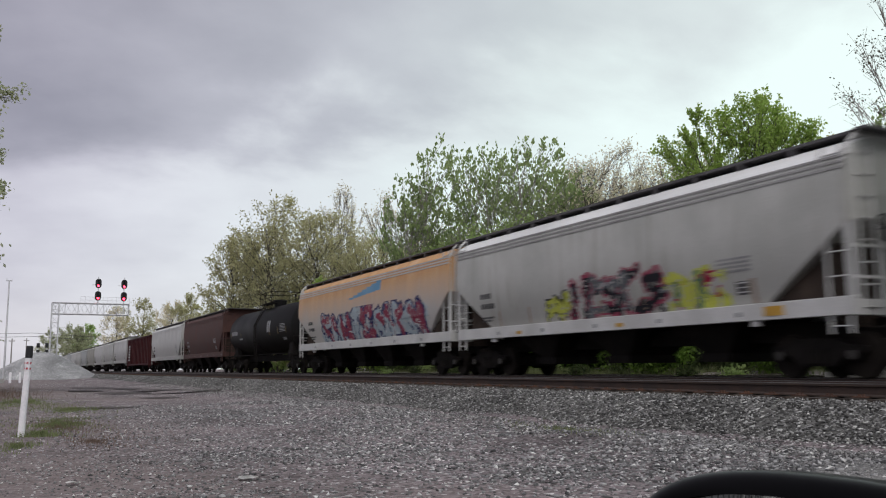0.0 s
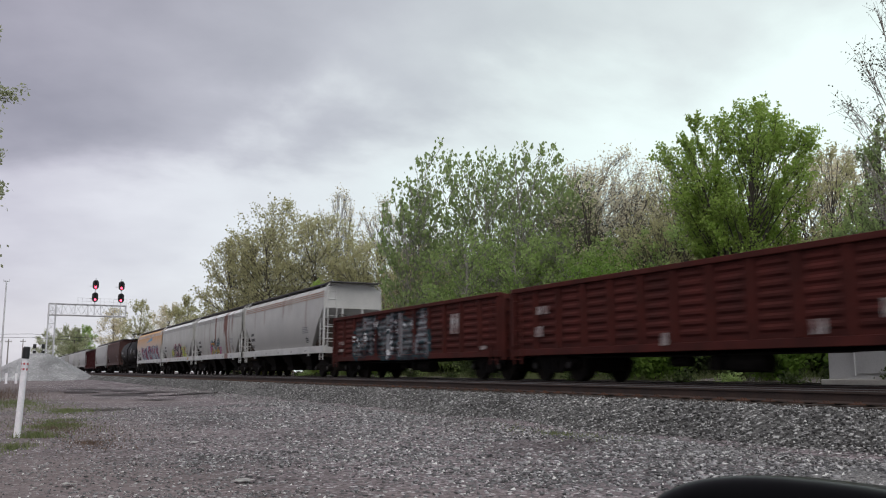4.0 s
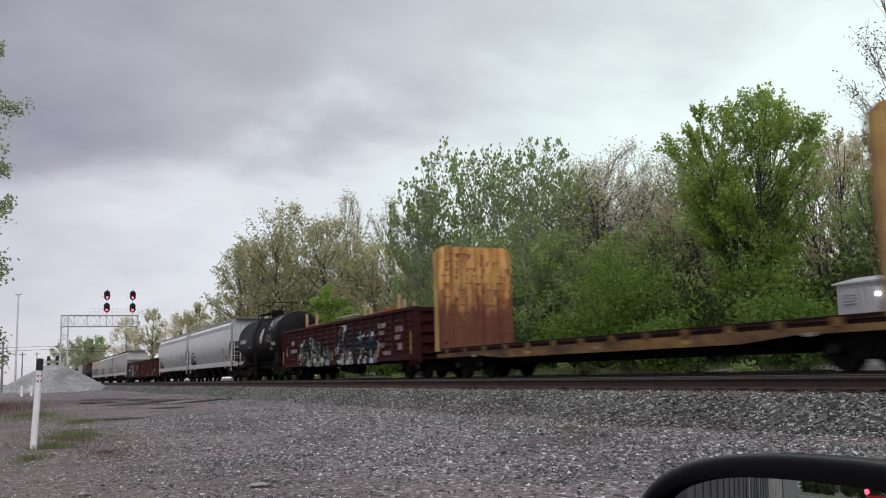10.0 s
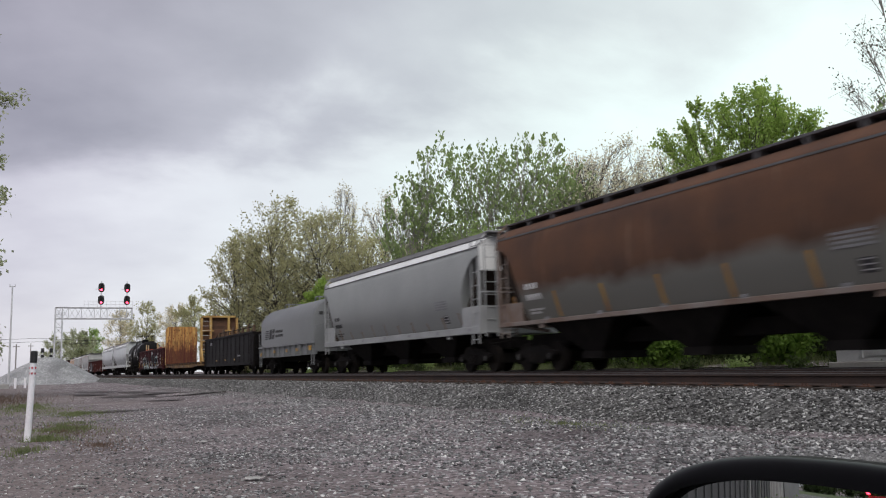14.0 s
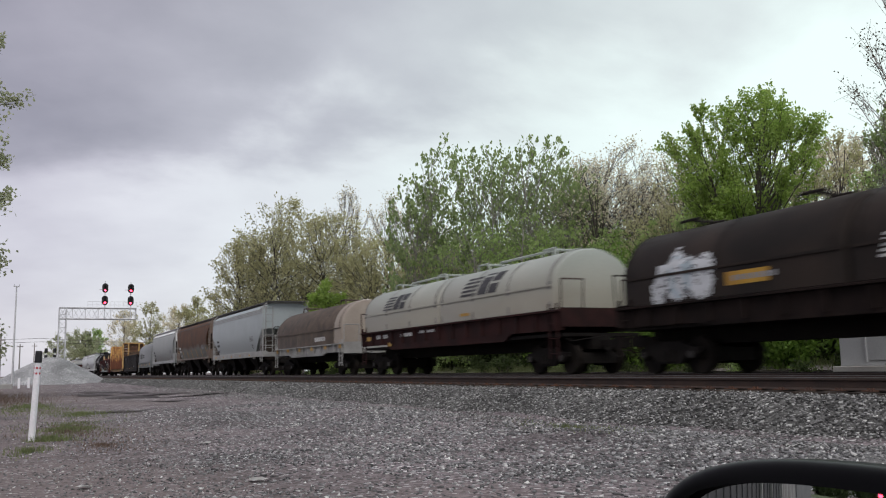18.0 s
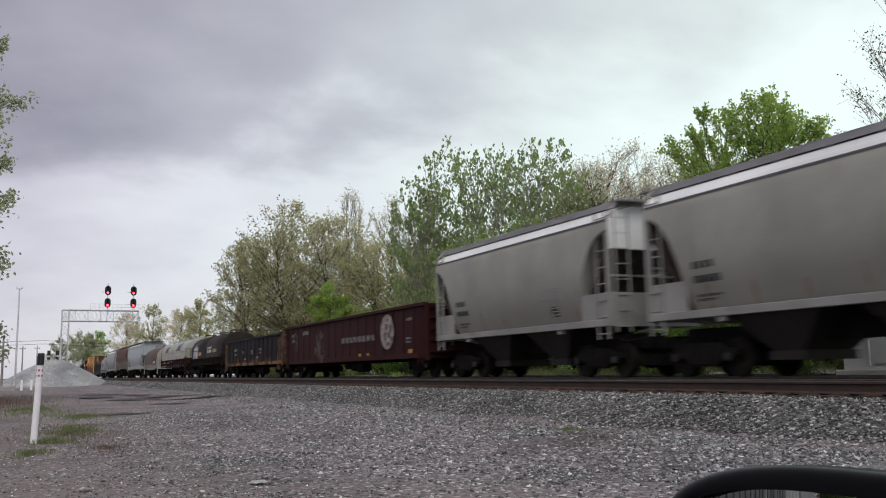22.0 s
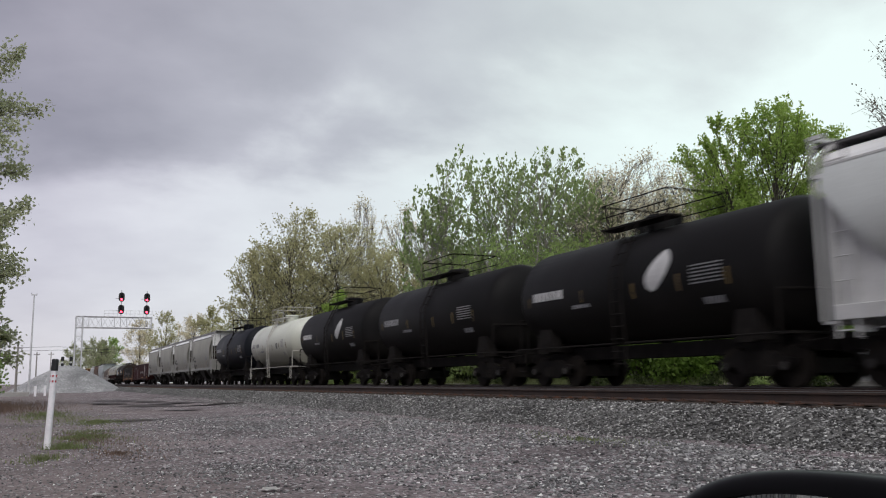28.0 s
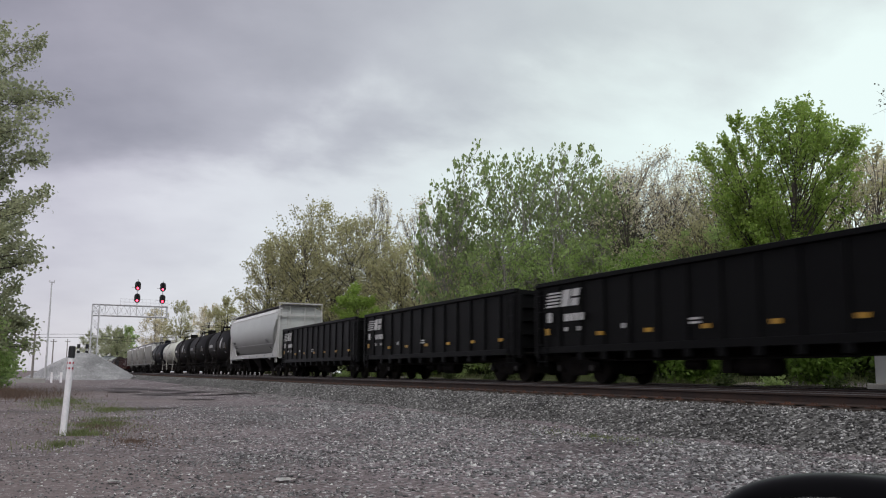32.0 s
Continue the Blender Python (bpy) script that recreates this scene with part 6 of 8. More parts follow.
    lettering(car, [(-h + 4.6, 1.75, 1.8, 0.22, 5)], WHITEP, fx)
    car, fx, h = coil_car("coil_car", -256.08, -272.5, M_FRAMEBR, M_COILW, "pale coil car with two arched hoods on a brown frame", hoods=2, top=3.8, ledge=1.88, sill=(1.05, 1.4), flat=0.75, end_m=M_FRAMEBR, sill_m=M_FRAMEBR, stain_m=mat("dark_rain_stain", (0.16, 0.16, 0.15), (0.28, 0.27, 0.25), rough=0.7, scale=5))
    striped_emblem(car, h - 2.7, 2.72, 0.62, BLACKP, fx)
    striped_emblem(car, -h + 6.3, 2.72, 0.72, BLACKP, fx)
    lettering(car, [(h - 1.8, 1.55, 1.3, 0.16, 5), (h - 4.5, 1.55, 1.2, 0.14, 5), (h - 6.4, 1.62, 1.4, 0.1, 6)], WHITEP, lambda z: 1.47)
    lettering(car, [(h - 0.7, 1.5, 0.6, 0.18, 1), (h - 3.2, 1.2, 0.5, 0.16, 1), (-h + 6.4, 2.05, 0.9, 0.1, 1)], YELLOWP, lambda z: 1.5, "yellow reflective plate")
    car, fx, h = coil_car("coil_car", -275.2, -289.6, M_SOOT, M_COILK, "sooty black coil car with two hoods and white graffiti", hoods=2, top=3.68, ledge=1.7, sill=(1.1, 1.3), flat=0.7, sill_m=M_SOOT)
    graffiti(car, h - 1.6, h - 3.6, 1.8, 2.75, 3, [SP["white"], SP["white"], SP["white"], SP["pale"], SP["black"]], on_shell(fx), 51, drips=0)
    striped_emblem(car, -h + 6.4, 2.1, 0.5, WHITEP, fx)
    lettering(car, [(h - 4.0, 1.95, 1.7, 0.3, 1), (-h + 4.0, 2.1, 1.8, 0.34, 1)], YELLOWP, fx, "large yellow panel")
    lettering(car, [(h - 4.2, 2.04, 1.3, 0.12, 7), (-h + 3.8, 2.2, 1.4, 0.14, 7)], GREYP, lambda z: fx(z) + 0.006)
    # gondolas
    car, fx, h = gondola("gondola", -291.06, -306.9, M_GONRUST, "black gondola with orange rusted sill and ends", z0=0.85, z1=2.68, ribs=14, deep=0.03, sill_m=M_RUSTSILL, end_m=M_RUSTY)
    lettering(car, [(h - 3.0, 1.9, 0.9, 0.2, 4), (h - 3.1, 1.6, 0.7, 0.14, 5), (h - 5.6, 1.7, 0.4, 0.2, 2), (h - 8.2, 1.6, 0.6, 0.3, 2), (-h + 5.4, 1.8, 0.7, 0.14, 4), (-h + 5.4, 1.6, 0.5, 0.1, 4)], FAINT, lambda z: 1.515)
    lettering(car, [(h - 6.2, 1.25, 0.5, 0.12, 1), (h - 9.8, 1.3, 0.6, 0.12, 1)], YELLOWP, lambda z: 1.515, "yellow reflective plate")
    car, fx, h = gondola("gondola", -308.2, -328.05, M_DKRED, "dark red gondola with faded white emblem", z0=0.76, z1=2.9, ribs=18, deep=0.03)
    lettering(car, [(h - 1.2, 2.3, 0.5, 0.16, 2), (h - 1.2, 2.0, 0.6, 0.16, 4), (h - 3.4, 2.35, 1.1, 0.2, 4), (h - 10, 1.65, 4.6, 0.26, 8), (-h + 1.8, 2.3, 0.6, 0.12, 3), (-h + 1.8, 1.4, 0.5, 0.08, 4), (-h + 1.8, 1.55, 0.5, 0.08, 4)], FAINT, lambda z: 1.51)
    worn = on_ribs(h, 2 * h, 18, 0.76, 2.9, 0.03, False)
    graffiti(car, h - 5.6, h - 7.0, 1.0, 2.4, 2, [None, SP["dust"], SP["faded"], SP["dust"], SP["faded"]], worn, 71, drips=3)
    graffiti(car, h - 1.0, h - 2.1, 1.5, 2.4, 2, [None, None, SP["dust"], SP["faded"], SP["dust"]], worn, 72, drips=1)
    lettering(car, [(h - 12.4, 0.98, 0.4, 0.12, 1), (-h + 1.6, 0.98, 0.5, 0.16, 1), (-h + 6.4, 0.98, 0.4, 0.12, 1)], YELLOWP, lambda z: 1.51, "yellow reflective plate")
    round_emblem(car, -h + 3.9, 1.95, 0.75, 1.512)
    # short beige cars
    for a, b in ((-329.24, -340.1), (-341.65, -352.5), (-353.85, -364.8), (-366.22, -377.5)):
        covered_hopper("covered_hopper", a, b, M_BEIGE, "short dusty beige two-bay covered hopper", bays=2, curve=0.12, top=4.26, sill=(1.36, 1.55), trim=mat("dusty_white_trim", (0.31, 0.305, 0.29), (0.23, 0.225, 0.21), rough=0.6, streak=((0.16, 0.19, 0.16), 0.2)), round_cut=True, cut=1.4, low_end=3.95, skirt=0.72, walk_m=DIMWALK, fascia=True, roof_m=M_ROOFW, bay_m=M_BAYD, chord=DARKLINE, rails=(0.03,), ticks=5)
    # tank cars
    tank_car("tank_car", -378.95, -391.4, M_BLUEB, "blue black tank car with faded lettering", cz=2.85, r=1.6, panel=GREYP)
    car, fx, h = tank_car("tank_car", -392.57, -404.4, M_CREAM, "cream white tank car with rusty stains", cz=2.72, r=1.55, rings=(-3.9, 3.9), rail_m=mat("cream_rail_paint", (0.55, 0.54, 0.5), (0.4, 0.38, 0.34)), panel=GREYP)
    lettering(car, [(-1.8, 2.35, 0.42, 0.36, 1)], BLACKP, fx, "black route plate")
    car, fx, h = tank_car("tank_car", -405.59, -417.4, M_BLACK, "black tank car with white flash on its side")
    flash(car, -1.8, fx)
    tank_car("tank_car", -418.7, -430.4, M_BLACK, "black tank car with plain sides", panel=GREYP)
    car, fx, h = tank_car("tank_car", -431.73, -443.2, M_BLACK, "black tank car with white flash on its side", panel=WHITEP)
    flash(car, -1.6, fx)
    car, fx, h = covered_hopper("covered_hopper", -444.34, -461.5, M_SILVERD, "silver covered hopper with bulging sides and open end frames", trim=M_SILL_W, bays=3, curve=0.30, top=4.42, sill=(1.3, 1.6), cut=1.9, low_end=3.9, slope_m=M_SILL_W, roof_m=M_ROOFW, rails=(0.03,))
    for s in (-1, 1):
        part("weld_seam", bbox(min(s * fx(2.3), s * (fx(2.3) + 0.012)), max(s * fx(2.3), s * (fx(2.3) + 0.012)), -h + 1.7, h - 1.7, 2.29, 2.325), M_SILL_W, car, "pale lengthwise weld seam")
    end_rack(car, h, 4.42)
    y = -462.96
    for k in range(5):
        car, fx, h = gondola("gondola", y, y - 15.6, M_COAL, "black deep coal gondola with yellow reflectors", z0=0.9, z1=3.08, ribs=13, deep=0.06, feet=True)
        striped_emblem(car, h - 0.7, 2.3, 0.5, WHITEP, lambda z: 1.56)
        lettering(car, [(h - 0.7, 1.85, 0.35, 0.3, 1), (h - 1.7, 1.85, 1.1, 0.22, 4), (h - 1.7, 1.55, 0.2, 0.12, 1), (h - 2.4, 1.55, 0.2, 0.12, 1), (h - 4.6, 1.52, 0.22, 0.13, 1), (-h + 8.2, 1.5, 0.5, 0.05, 1), (-h + 8.2, 1.6, 0.5, 0.05, 1)], WHITEP, lambda z: 1.556)
        lettering(car, [(h - 0.6, 1.47, 0.26, 0.2, 1)] + [(h - 3.4 - 2.2 * k2, 1.37, 0.42, 0.11, 1) for k2 in range(6)], YELLOWP, lambda z: 1.556, "yellow reflective plate")
        y -= 17.0


def end_rack(car, h, top):
    """Tall open frame of white posts round both ends."""
    for s in (-1, 1):
        for x in (-1.5, -0.75, 0.3, 1.0, 1.5):
            part("end_post", bbox(x - 0.03, x + 0.03, min(s * (h + 0.2), s * (h + 0.26)), max(s * (h + 0.2), s * (h + 0.26)), 1.3 if abs(x) > 1.4 else 3.3, top + 0.56), M_ENDW, car)
        for z in (top - 0.25, top + 0.56):
            part("end_rail", bbox(-1.55, 1.55, min(s * (h + 0.18), s * (h + 0.28)), max(s * (h + 0.18), s * (h + 0.28)), z, z + 0.08), M_ENDW, car)
            for x in (-1.5, 1.5):
                part("end_rail", bbox(x - 0.04, x + 0.04, min(s * (h - 0.05), s * (h + 0.18)), max(s * (h - 0.05), s * (h + 0.18)), z, z + 0.08), M_ENDW, car)
        part("end_platform", bbox(-1.45, 1.45, min(s * (h + 0.02), s * (h + 0.28)), max(s * (h + 0.02), s * (h + 0.28)), 1.24, 1.3), M_ENDW, car)
        # solid disc; the dark inside of an opening is only its colour
        bm = bmesh.new()
        tube(bm, (-0.85, s * (h - 0.01), 1.95), (-0.85, s * (h + 0.02), 1.95), 0.2, n=18)
        part("end_opening", bm, SHADED_GRIME, car, "flush dark disc coloured as a shaded round opening")


def flash(car, y, fx):
    """A slanted pale leaf-shaped flash on a tank's flank."""
    bm = bmesh.new()
    rows = [(2.4, 0.14, 0.24), (2.5, -0.04, 0.40), (2.65, -0.22, 0.46), (2.8, -0.36, 0.44), (2.95, -0.46, 0.34), (3.1, -0.52, 0.20), (3.22, -0.50, 0.06), (3.34, -0.42, -0.12), (3.42, -0.32, -0.24)]
    for d in (0.014,):
        vs = [(bm.verts.new((-fx(z) - d, y + a, z)), bm.verts.new((-fx(z) - d, y + b, z))) for z, a, b in rows]
        for p, q in zip(vs, vs[1:]):
            bm.faces.new((p[0], p[1], q[1], q[0]))
    bmesh.ops.solidify(bm, geom=bm.faces[:], thickness=0.008)
    part("flash_emblem", bm, WHITEP, car, "white slanted flash emblem")


def striped_emblem(car, y, z, s, material, fx):
    """A railway emblem reduced to slanted bars and two notched blocks."""
    bm = bmesh.new()

    def slant(a0, a1, f0, f1):
        """A leaning panel from a0 to a1 along the car, between two heights."""
        n = 3
        lean = 0.32 * s
        for k in range(n):
            g0, g1 = f0 + (f1 - f0) * k / n, f0 + (f1 - f0) * (k + 1) / n
            p = [(y - a0 * s - lean * (g - 0.5), z + s * g, y - a1 * s - lean * (g - 0.5)) for g in (g0, g1)]
            bm.faces.new([bm.verts.new(q) for q in ((-fx(p[0][1]) - 0.008, p[0][0], p[0][1]), (-fx(p[0][1]) - 0.008, p[0][2], p[0][1]), (-fx(p[1][1]) - 0.008, p[1][2], p[1][1]), (-fx(p[1][1]) - 0.008, p[1][0], p[1][1]))])
    for k in range(5):
        slant(0.0, 1.55, 0.02 + 0.2 * k, 0.13 + 0.2 * k)
    for a0, a1, f0, f1 in ((1.75, 2.62, 0.0, 1.0), (2.8, 3.62, 0.0, 0.44), (2.8, 3.62, 0.56, 1.0)):
        slant(a0, a1, f0, f1)
    bmesh.ops.solidify(bm, geom=bm.faces[:], thickness=0.006)
    tagged(part("emblem", bm, material, car, "striped block emblem"), kind="stuff")


def round_emblem(car, y, z, r, x):
    """A worn round badge: a pale disc crossed by dark bands and broken blocks."""
    def disc(rad, d):
        bm = bmesh.new()
        loft(bm, [[(-x - e, y + rad * math.cos(a), z + rad * math.sin(a)) for a in (2 * math.pi * i / 28 for i in range(28))] for e in (d, d - 0.006)])
        return bm
    part("emblem", disc(r, 0.006), mat("faded_round_emblem", (0.42, 0.40, 0.38), (0.16, 0.11, 0.10), scale=4), car, "round faded white emblem")
    dark = mat("faded_emblem_print", (0.06, 0.025, 0.025), (0.16, 0.11, 0.10), scale=5)
    bm = bmesh.new()
    for dy, dz, w, h in ((-0.42, 0.12, 0.28, 0.34), (0.08, 0.22, 0.34, 0.24), (-0.2, -0.16, 0.2, 0.22), (0.22, -0.2, 0.26, 0.3), (-0.5, -0.3, 0.2, 0.2), (-0.1, -0.52, 0.3, 0.14), (-0.08, 0.5, 0.24, 0.1)):
        box(bm, -x - 0.012, -x, y + dy * r / 0.75 - w / 2, y + dy * r / 0.75 + w / 2, z + dz - h / 2, z + dz + h / 2)
    tagged(part("emblem_print", bm, dark, car, "dark worn blocks on the emblem"), kind="stuff")


def bulkhead_flat(ya, yb):
    car, L = new_car("bulkhead_flat", ya, yb, "weathered yellow bulkhead flatcar, empty, with rusted timber ends", "flatcar")
    h = L / 2
    part("center_sill", bbox(-0.35, 0.35, -h, h, 0.6, 1.0), STEEL, car)
    plank = shared("plank", lambda: mesh_from(bbox(-1.5, 1.5, -0.125, 0.125, 1.0, 1.08, 0.008), M_DECK))
    for i in range(int(L / 0.26)):
        put("deck_plank", plank, car, pose(0, -h + 0.13 + i * 0.26, random.uniform(-0.006, 0.006)))
    deep = bmesh.new()
    prism(deep, [(-h + 3.2, 0.8), (-h + 4.6, 0.42), (h - 4.6, 0.42), (h - 3.2, 0.8), (h - 3.2, 1.0), (-h + 3.2, 1.0)], -0.5, 0.5)
    part("fish_belly_sill", deep, STEEL, car)
    for s in (-1, 1):
        part("side_web", bbox(min(s * 1.40, s * 1.45), max(s * 1.40, s * 1.45), -h, h, 0.8, 1.06), M_FRAMEBR, car, "dark red-brown web of the side sill")
        bm = bmesh.new()
        a = h - 3.4
        prism(bm, [(-h, 0.76), (-a, 0.76), (-a + 1.5, 0.64), (a - 1.5, 0.64), (a, 0.76), (h, 0.76), (h, 0.9), (a, 0.91), (-a, 0.91), (-h, 0.9)], s * 1.42, s * 1.52)
        part("side_sill", bm, mat("scuffed_yellow_sill", (0.27, 0.155, 0.05), (0.06, 0.032, 0.02), rough=0.75, scale=1.6, stretch=(1, 0.7, 2), streak=((0.06, 0.03, 0.02), 0.5), bump=0.1), car, "scuffed yellow lower edge of the side sill")
        part("deck_edge", bbox(min(s * 1.40, s * 1.53), max(s * 1.40, s * 1.53), -h, h, 1.055, 1.095, 0.006), M_FRAMEBR, car)
        for i in range(14):
            y = -h + 0.9 + (L - 1.8) * i / 13
            put("stake_pocket", shared("pocket", lambda: mesh_from(bbox(-0.05, 0.05, -0.11, 0.11, 0.88, 1.06, 0.01), M_YELD)), car, pose(s * 1.505, y, 0))
        for k in range(-2, 3):
            part("reflector", bbox(min(s * 1.52, s * 1.53), max(s * 1.52, s * 1.53), k * 3.6 - 0.15, k * 3.6 + 0.15, 0.72, 0.8), YELLOWP if k % 2 else GREYP, car)
        truck(car, s * (h - 1.9))
    for s, y in ((1, h - 0.35), (-1, -h + 1.15)):
        top = 4.98
        frame_bm = bmesh.new()
        for x in (-1.5, -0.55, 0.55, 1.5) if s > 0 else (-1.5, -0.72, 0.8, 1.5):
            box(frame_bm, x - 0.09, x + 0.09, min(y, y + s * 0.3), max(y, y + s * 0.3), 1.0, top - (0.2 if abs(x) > 1 else 0.0))
        box(frame_bm, -1.38, 1.38, min(y, y + s * 0.3), max(y, y + s * 0.3), top - 0.16, top)
        for z in (1.9, 2.8, 3.7):
            box(frame_bm, -1.55, -0.5, y + s * 0.05, y + s * 0.28, z - 0.06, z + 0.06)
            box(frame_bm, 0.5, 1.55, y + s * 0.05, y + s * 0.28, z - 0.06, z + 0.06)
        for x in (-1.5, 1.5):
            tube(frame_bm, (x, y + s * 0.3, 2.2), (x, y + s * (0.3 + (0.02 if s > 0 else 0.75)), 1.08), 0.08, n=6)
        part("bulkhead_frame", frame_bm, M_YEL, car)
        lm = M_LINING if s > 0 else mat("brown_bulkhead_lining", (0.13, 0.065, 0.038), (0.085, 0.042, 0.026), rough=0.8, vary=0.2, scale=1.5)
        for i in range(14):
            z, w = 1.22 + i * 0.277, 1.58 if i < 13 else 1.34
            bm = bmesh.new()
            e = 0.1365
            loft(bm, [[(-1.58, yy, z - e), (1.58, yy, z - e), (1.58, yy, z - e * 0.4 if i == 13 else z), (w, yy, z + e), (-w, yy, z + e), (-1.58, yy, z - e * 0.4 if i == 13 else z)] for yy in (y - s * 0.06 - 0.05, y - s * 0.06 + 0.05)])
            part("lining_board", bm, lm, car)
        if s > 0:
            bm = bmesh.new()
            for i in range(13):
                z = 1.36 + i * 0.277
                for j in range(5 if i > 6 else 2):
                    x, q = random.uniform(-1.5, 1.3), random.uniform(0.04, 0.25)
                    box(bm, x, min(1.56, x + q), y - 0.118, y - 0.105, z - random.uniform(0.008, 0.03), z + random.uniform(0.006, 0.02))
                for j in range(7):
                    x, k, q = random.uniform(-1.5, 1.5), random.uniform(0.06, 0.24), random.uniform(0.012, 0.045)
                    box(bm, x - q, x + q, y - 0.1175, y - 0.105, z - k, z)
            tagged(part("seam_stain", bm, mat("dark_rust_stain", (0.2, 0.07, 0.035), (0.11, 0.04, 0.024), rough=0.9), car, "dark rust stains along the board seams"), kind="stuff")
        if s < 0:
            for k in range(9):
                bm = bmesh.new()
                tube(bm, (-1.45, y - 0.31, 1.3 + k * 0.4), (-0.72, y - 0.31, 1.3 + k * 0.4), 0.014, n=6)
                part("ladder_rung", bm, M_ENDW, car, "pale steel ladder rung")
            bm = bmesh.new()
            tube(bm, (-1.5, y - 0.30, 1.36), (-1.5, y - 0.315, 1.36), 0.12, n=16)
            part("reflector_disc", bm, YELLOWP, car, "orange-yellow reflector disc")
            part("brake_box", bbox(-0.55, -0.15, y - 0.42, y - 0.14, 1.75, 2.2, 0.04), M_DECK, car, "rusty brake gear housing")


build_train()

# ---- trackside things ----
GALV = mat("galvanised_steel", (0.70, 0.70, 0.71), (0.58, 0.58, 0.6), rough=0.45, metal=0.35, scale=2)
SIGBLK = mat("signal_black", (0.012, 0.012, 0.013), (0.02, 0.02, 0.02), rough=0.5)
REDLAMP = mat("red_lamp_glass", (0.6, 0.02, 0.03), (0.5, 0.02, 0.03), rough=0.2, emit=((1.0, 0.04, 0.08), 9.0), bump=0)
CONC = mat("old_concrete", (0.42, 0.41, 0.39), (0.32, 0.31, 0.295), rough=0.85, scale=1.5, bump=0.3)
POLEW = mat("grey_pole_timber", (0.30, 0.28, 0.265), (0.22, 0.2, 0.19), rough=0.9, scale=2, stretch=(3, 3, 0.2), bump=0.4)


def truss(bm, a, b, w, d, r, n, brace=True):
    """A square lattice beam from a to b (along x or z); w across y, d the other way."""
    a, b = Vector(a), Vector(b)
    ax = (b - a).normalized()
    side = Vector((0, 1, 0)) * w / 2
    up = ax.cross(Vector((0, 1, 0))).normalized() * d / 2
    cs = [side + up, side - up, -side - up, -side + up]
    for c in cs:
        tube(bm, a + c, b + c, r, n=6)
    for i in range(n):
        p, q = a.lerp(b, i / n), a.lerp(b, (i + 1) / n)
        for j in range(4):
            c, e = cs[j], cs[(j + 1) % 4]
            tube(bm, p + c, (q + e) if i % 2 else (p + e), r * 0.36, n=4)
            tube(bm, p + (c if i % 2 else e), q + (e if i % 2 else c), r * 0.36, n=4)
    for j in range(4):
        tube(bm, b + cs[j], b + cs[(j + 1) % 4], r * 0.7, n=4)


def signal_head_mesh():
    bm = bmesh.new()
    loft(bm, [[(0.42 * math.cos(a), y, 0.95 + 0.42 * math.sin(a)) if math.sin(a) > 0 else (0.42 * math.cos(a), y, 0.5 + 0.42 * math.sin(a)) for a in (2 * math.pi * i / 24 for i in range(24))] for y in (-0.04, 0.04)])
    box(bm, -0.22, 0.22, 0.04, 0.3, 0.25, 1.2)
    for z in (0.4, 0.73, 1.06):
        tube(bm, (0, -0.26, z), (0, -0.04, z), 0.13, n=12, caps=False)
    return mesh_from(bm, SIGBLK)


def make_gantry(x0, y, x1, zb, zt, heads):
    g = empty("signal_gantry", pose(x0, y, 0))
    tagged(g, "galvanised lattice cantilever signal gantry with red lights", "signal gantry")
    bm = bmesh.new()
    truss(bm, (0, 0, 0.2), (0, 0, zt), 1.1, 1.0, 0.10, 11)
    part("mast", bm, GALV, g)
    bm = bmesh.new()
    truss(bm, (-0.5, 0, (zb + zt) / 2), (x1 - x0, 0, (zb + zt) / 2), 1.1, zt - zb, 0.10, 12)
    part("cantilever_arm", bm, GALV, g)
    bm = bmesh.new()
    for i in range(12):
        xx = 3.5 + i * (x1 - x0 - 3.5) / 11
        tube(bm, (xx, -0.6, zt), (xx, -0.6, zt + 1.0), 0.025, n=4)
    for z in (zt + 0.5, zt + 1.0):
        tube(bm, (3.5, -0.6, z), (x1 - x0, -0.6, z), 0.025, n=4)
    part("handrail", bm, GALV, g)
    part("footing", bbox(-1.1, 1.1, -1.0, 1.0, -0.3, 0.25, 0.05), CONC, g)
    for hx in heads:
        bm = bmesh.new()
        tube(bm, (hx - x0, -0.5, zb), (hx - x0, -0.5, zt + 4.2), 0.07, n=8)
        tube(bm, (hx - x0 - 0.9, -0.5, zt + 1.0), (hx - x0, -0.5, zt + 1.0), 0.04, n=6)
        tube(bm, (hx - x0 - 0.9, -0.5, zt + 2.9), (hx - x0, -0.5, zt + 2.9), 0.04, n=6)
        part("signal_mast", bm, GALV, g)
        for z in (zt + 0.35, zt + 2.3):
            hd = put("signal_head", shared("sighead", signal_head_mesh), g, pose(hx - x0, -0.65, z, 0, 0, 0) @ Matrix.Diagonal((1.1, 1.0, 1.15, 1)), "black oval signal head")
            put("red_lens", shared("redlens", lambda: mesh_from(disc_bm(0.15), REDLAMP)), hd, pose(0, -0.1, 0.4), "lit red lens")


def make_far_signal(x, y, h):
    g = empty("signal_post", pose(x, y, 0))
    tagged(g, "distant railway signal on a thin post", "signal")
    bm = bmesh.new()
    tube(bm, (0, 0, 0), (0, 0, h), 0.12, n=6)
    part("post", bm, GALV, g)
    for z in (h - 1.0, h - 3.2):
        part("signal_head", bbox(-0.5, 0.5, -0.3, -0.1, z, z + 1.5, 0.1), SIGBLK, g)


def disc_bm(r, n=16):
    bm = bmesh.new()
    tube(bm, (0, -0.03, 0), (0, 0.0, 0), r * 0.85, r, n=n)
    return bm


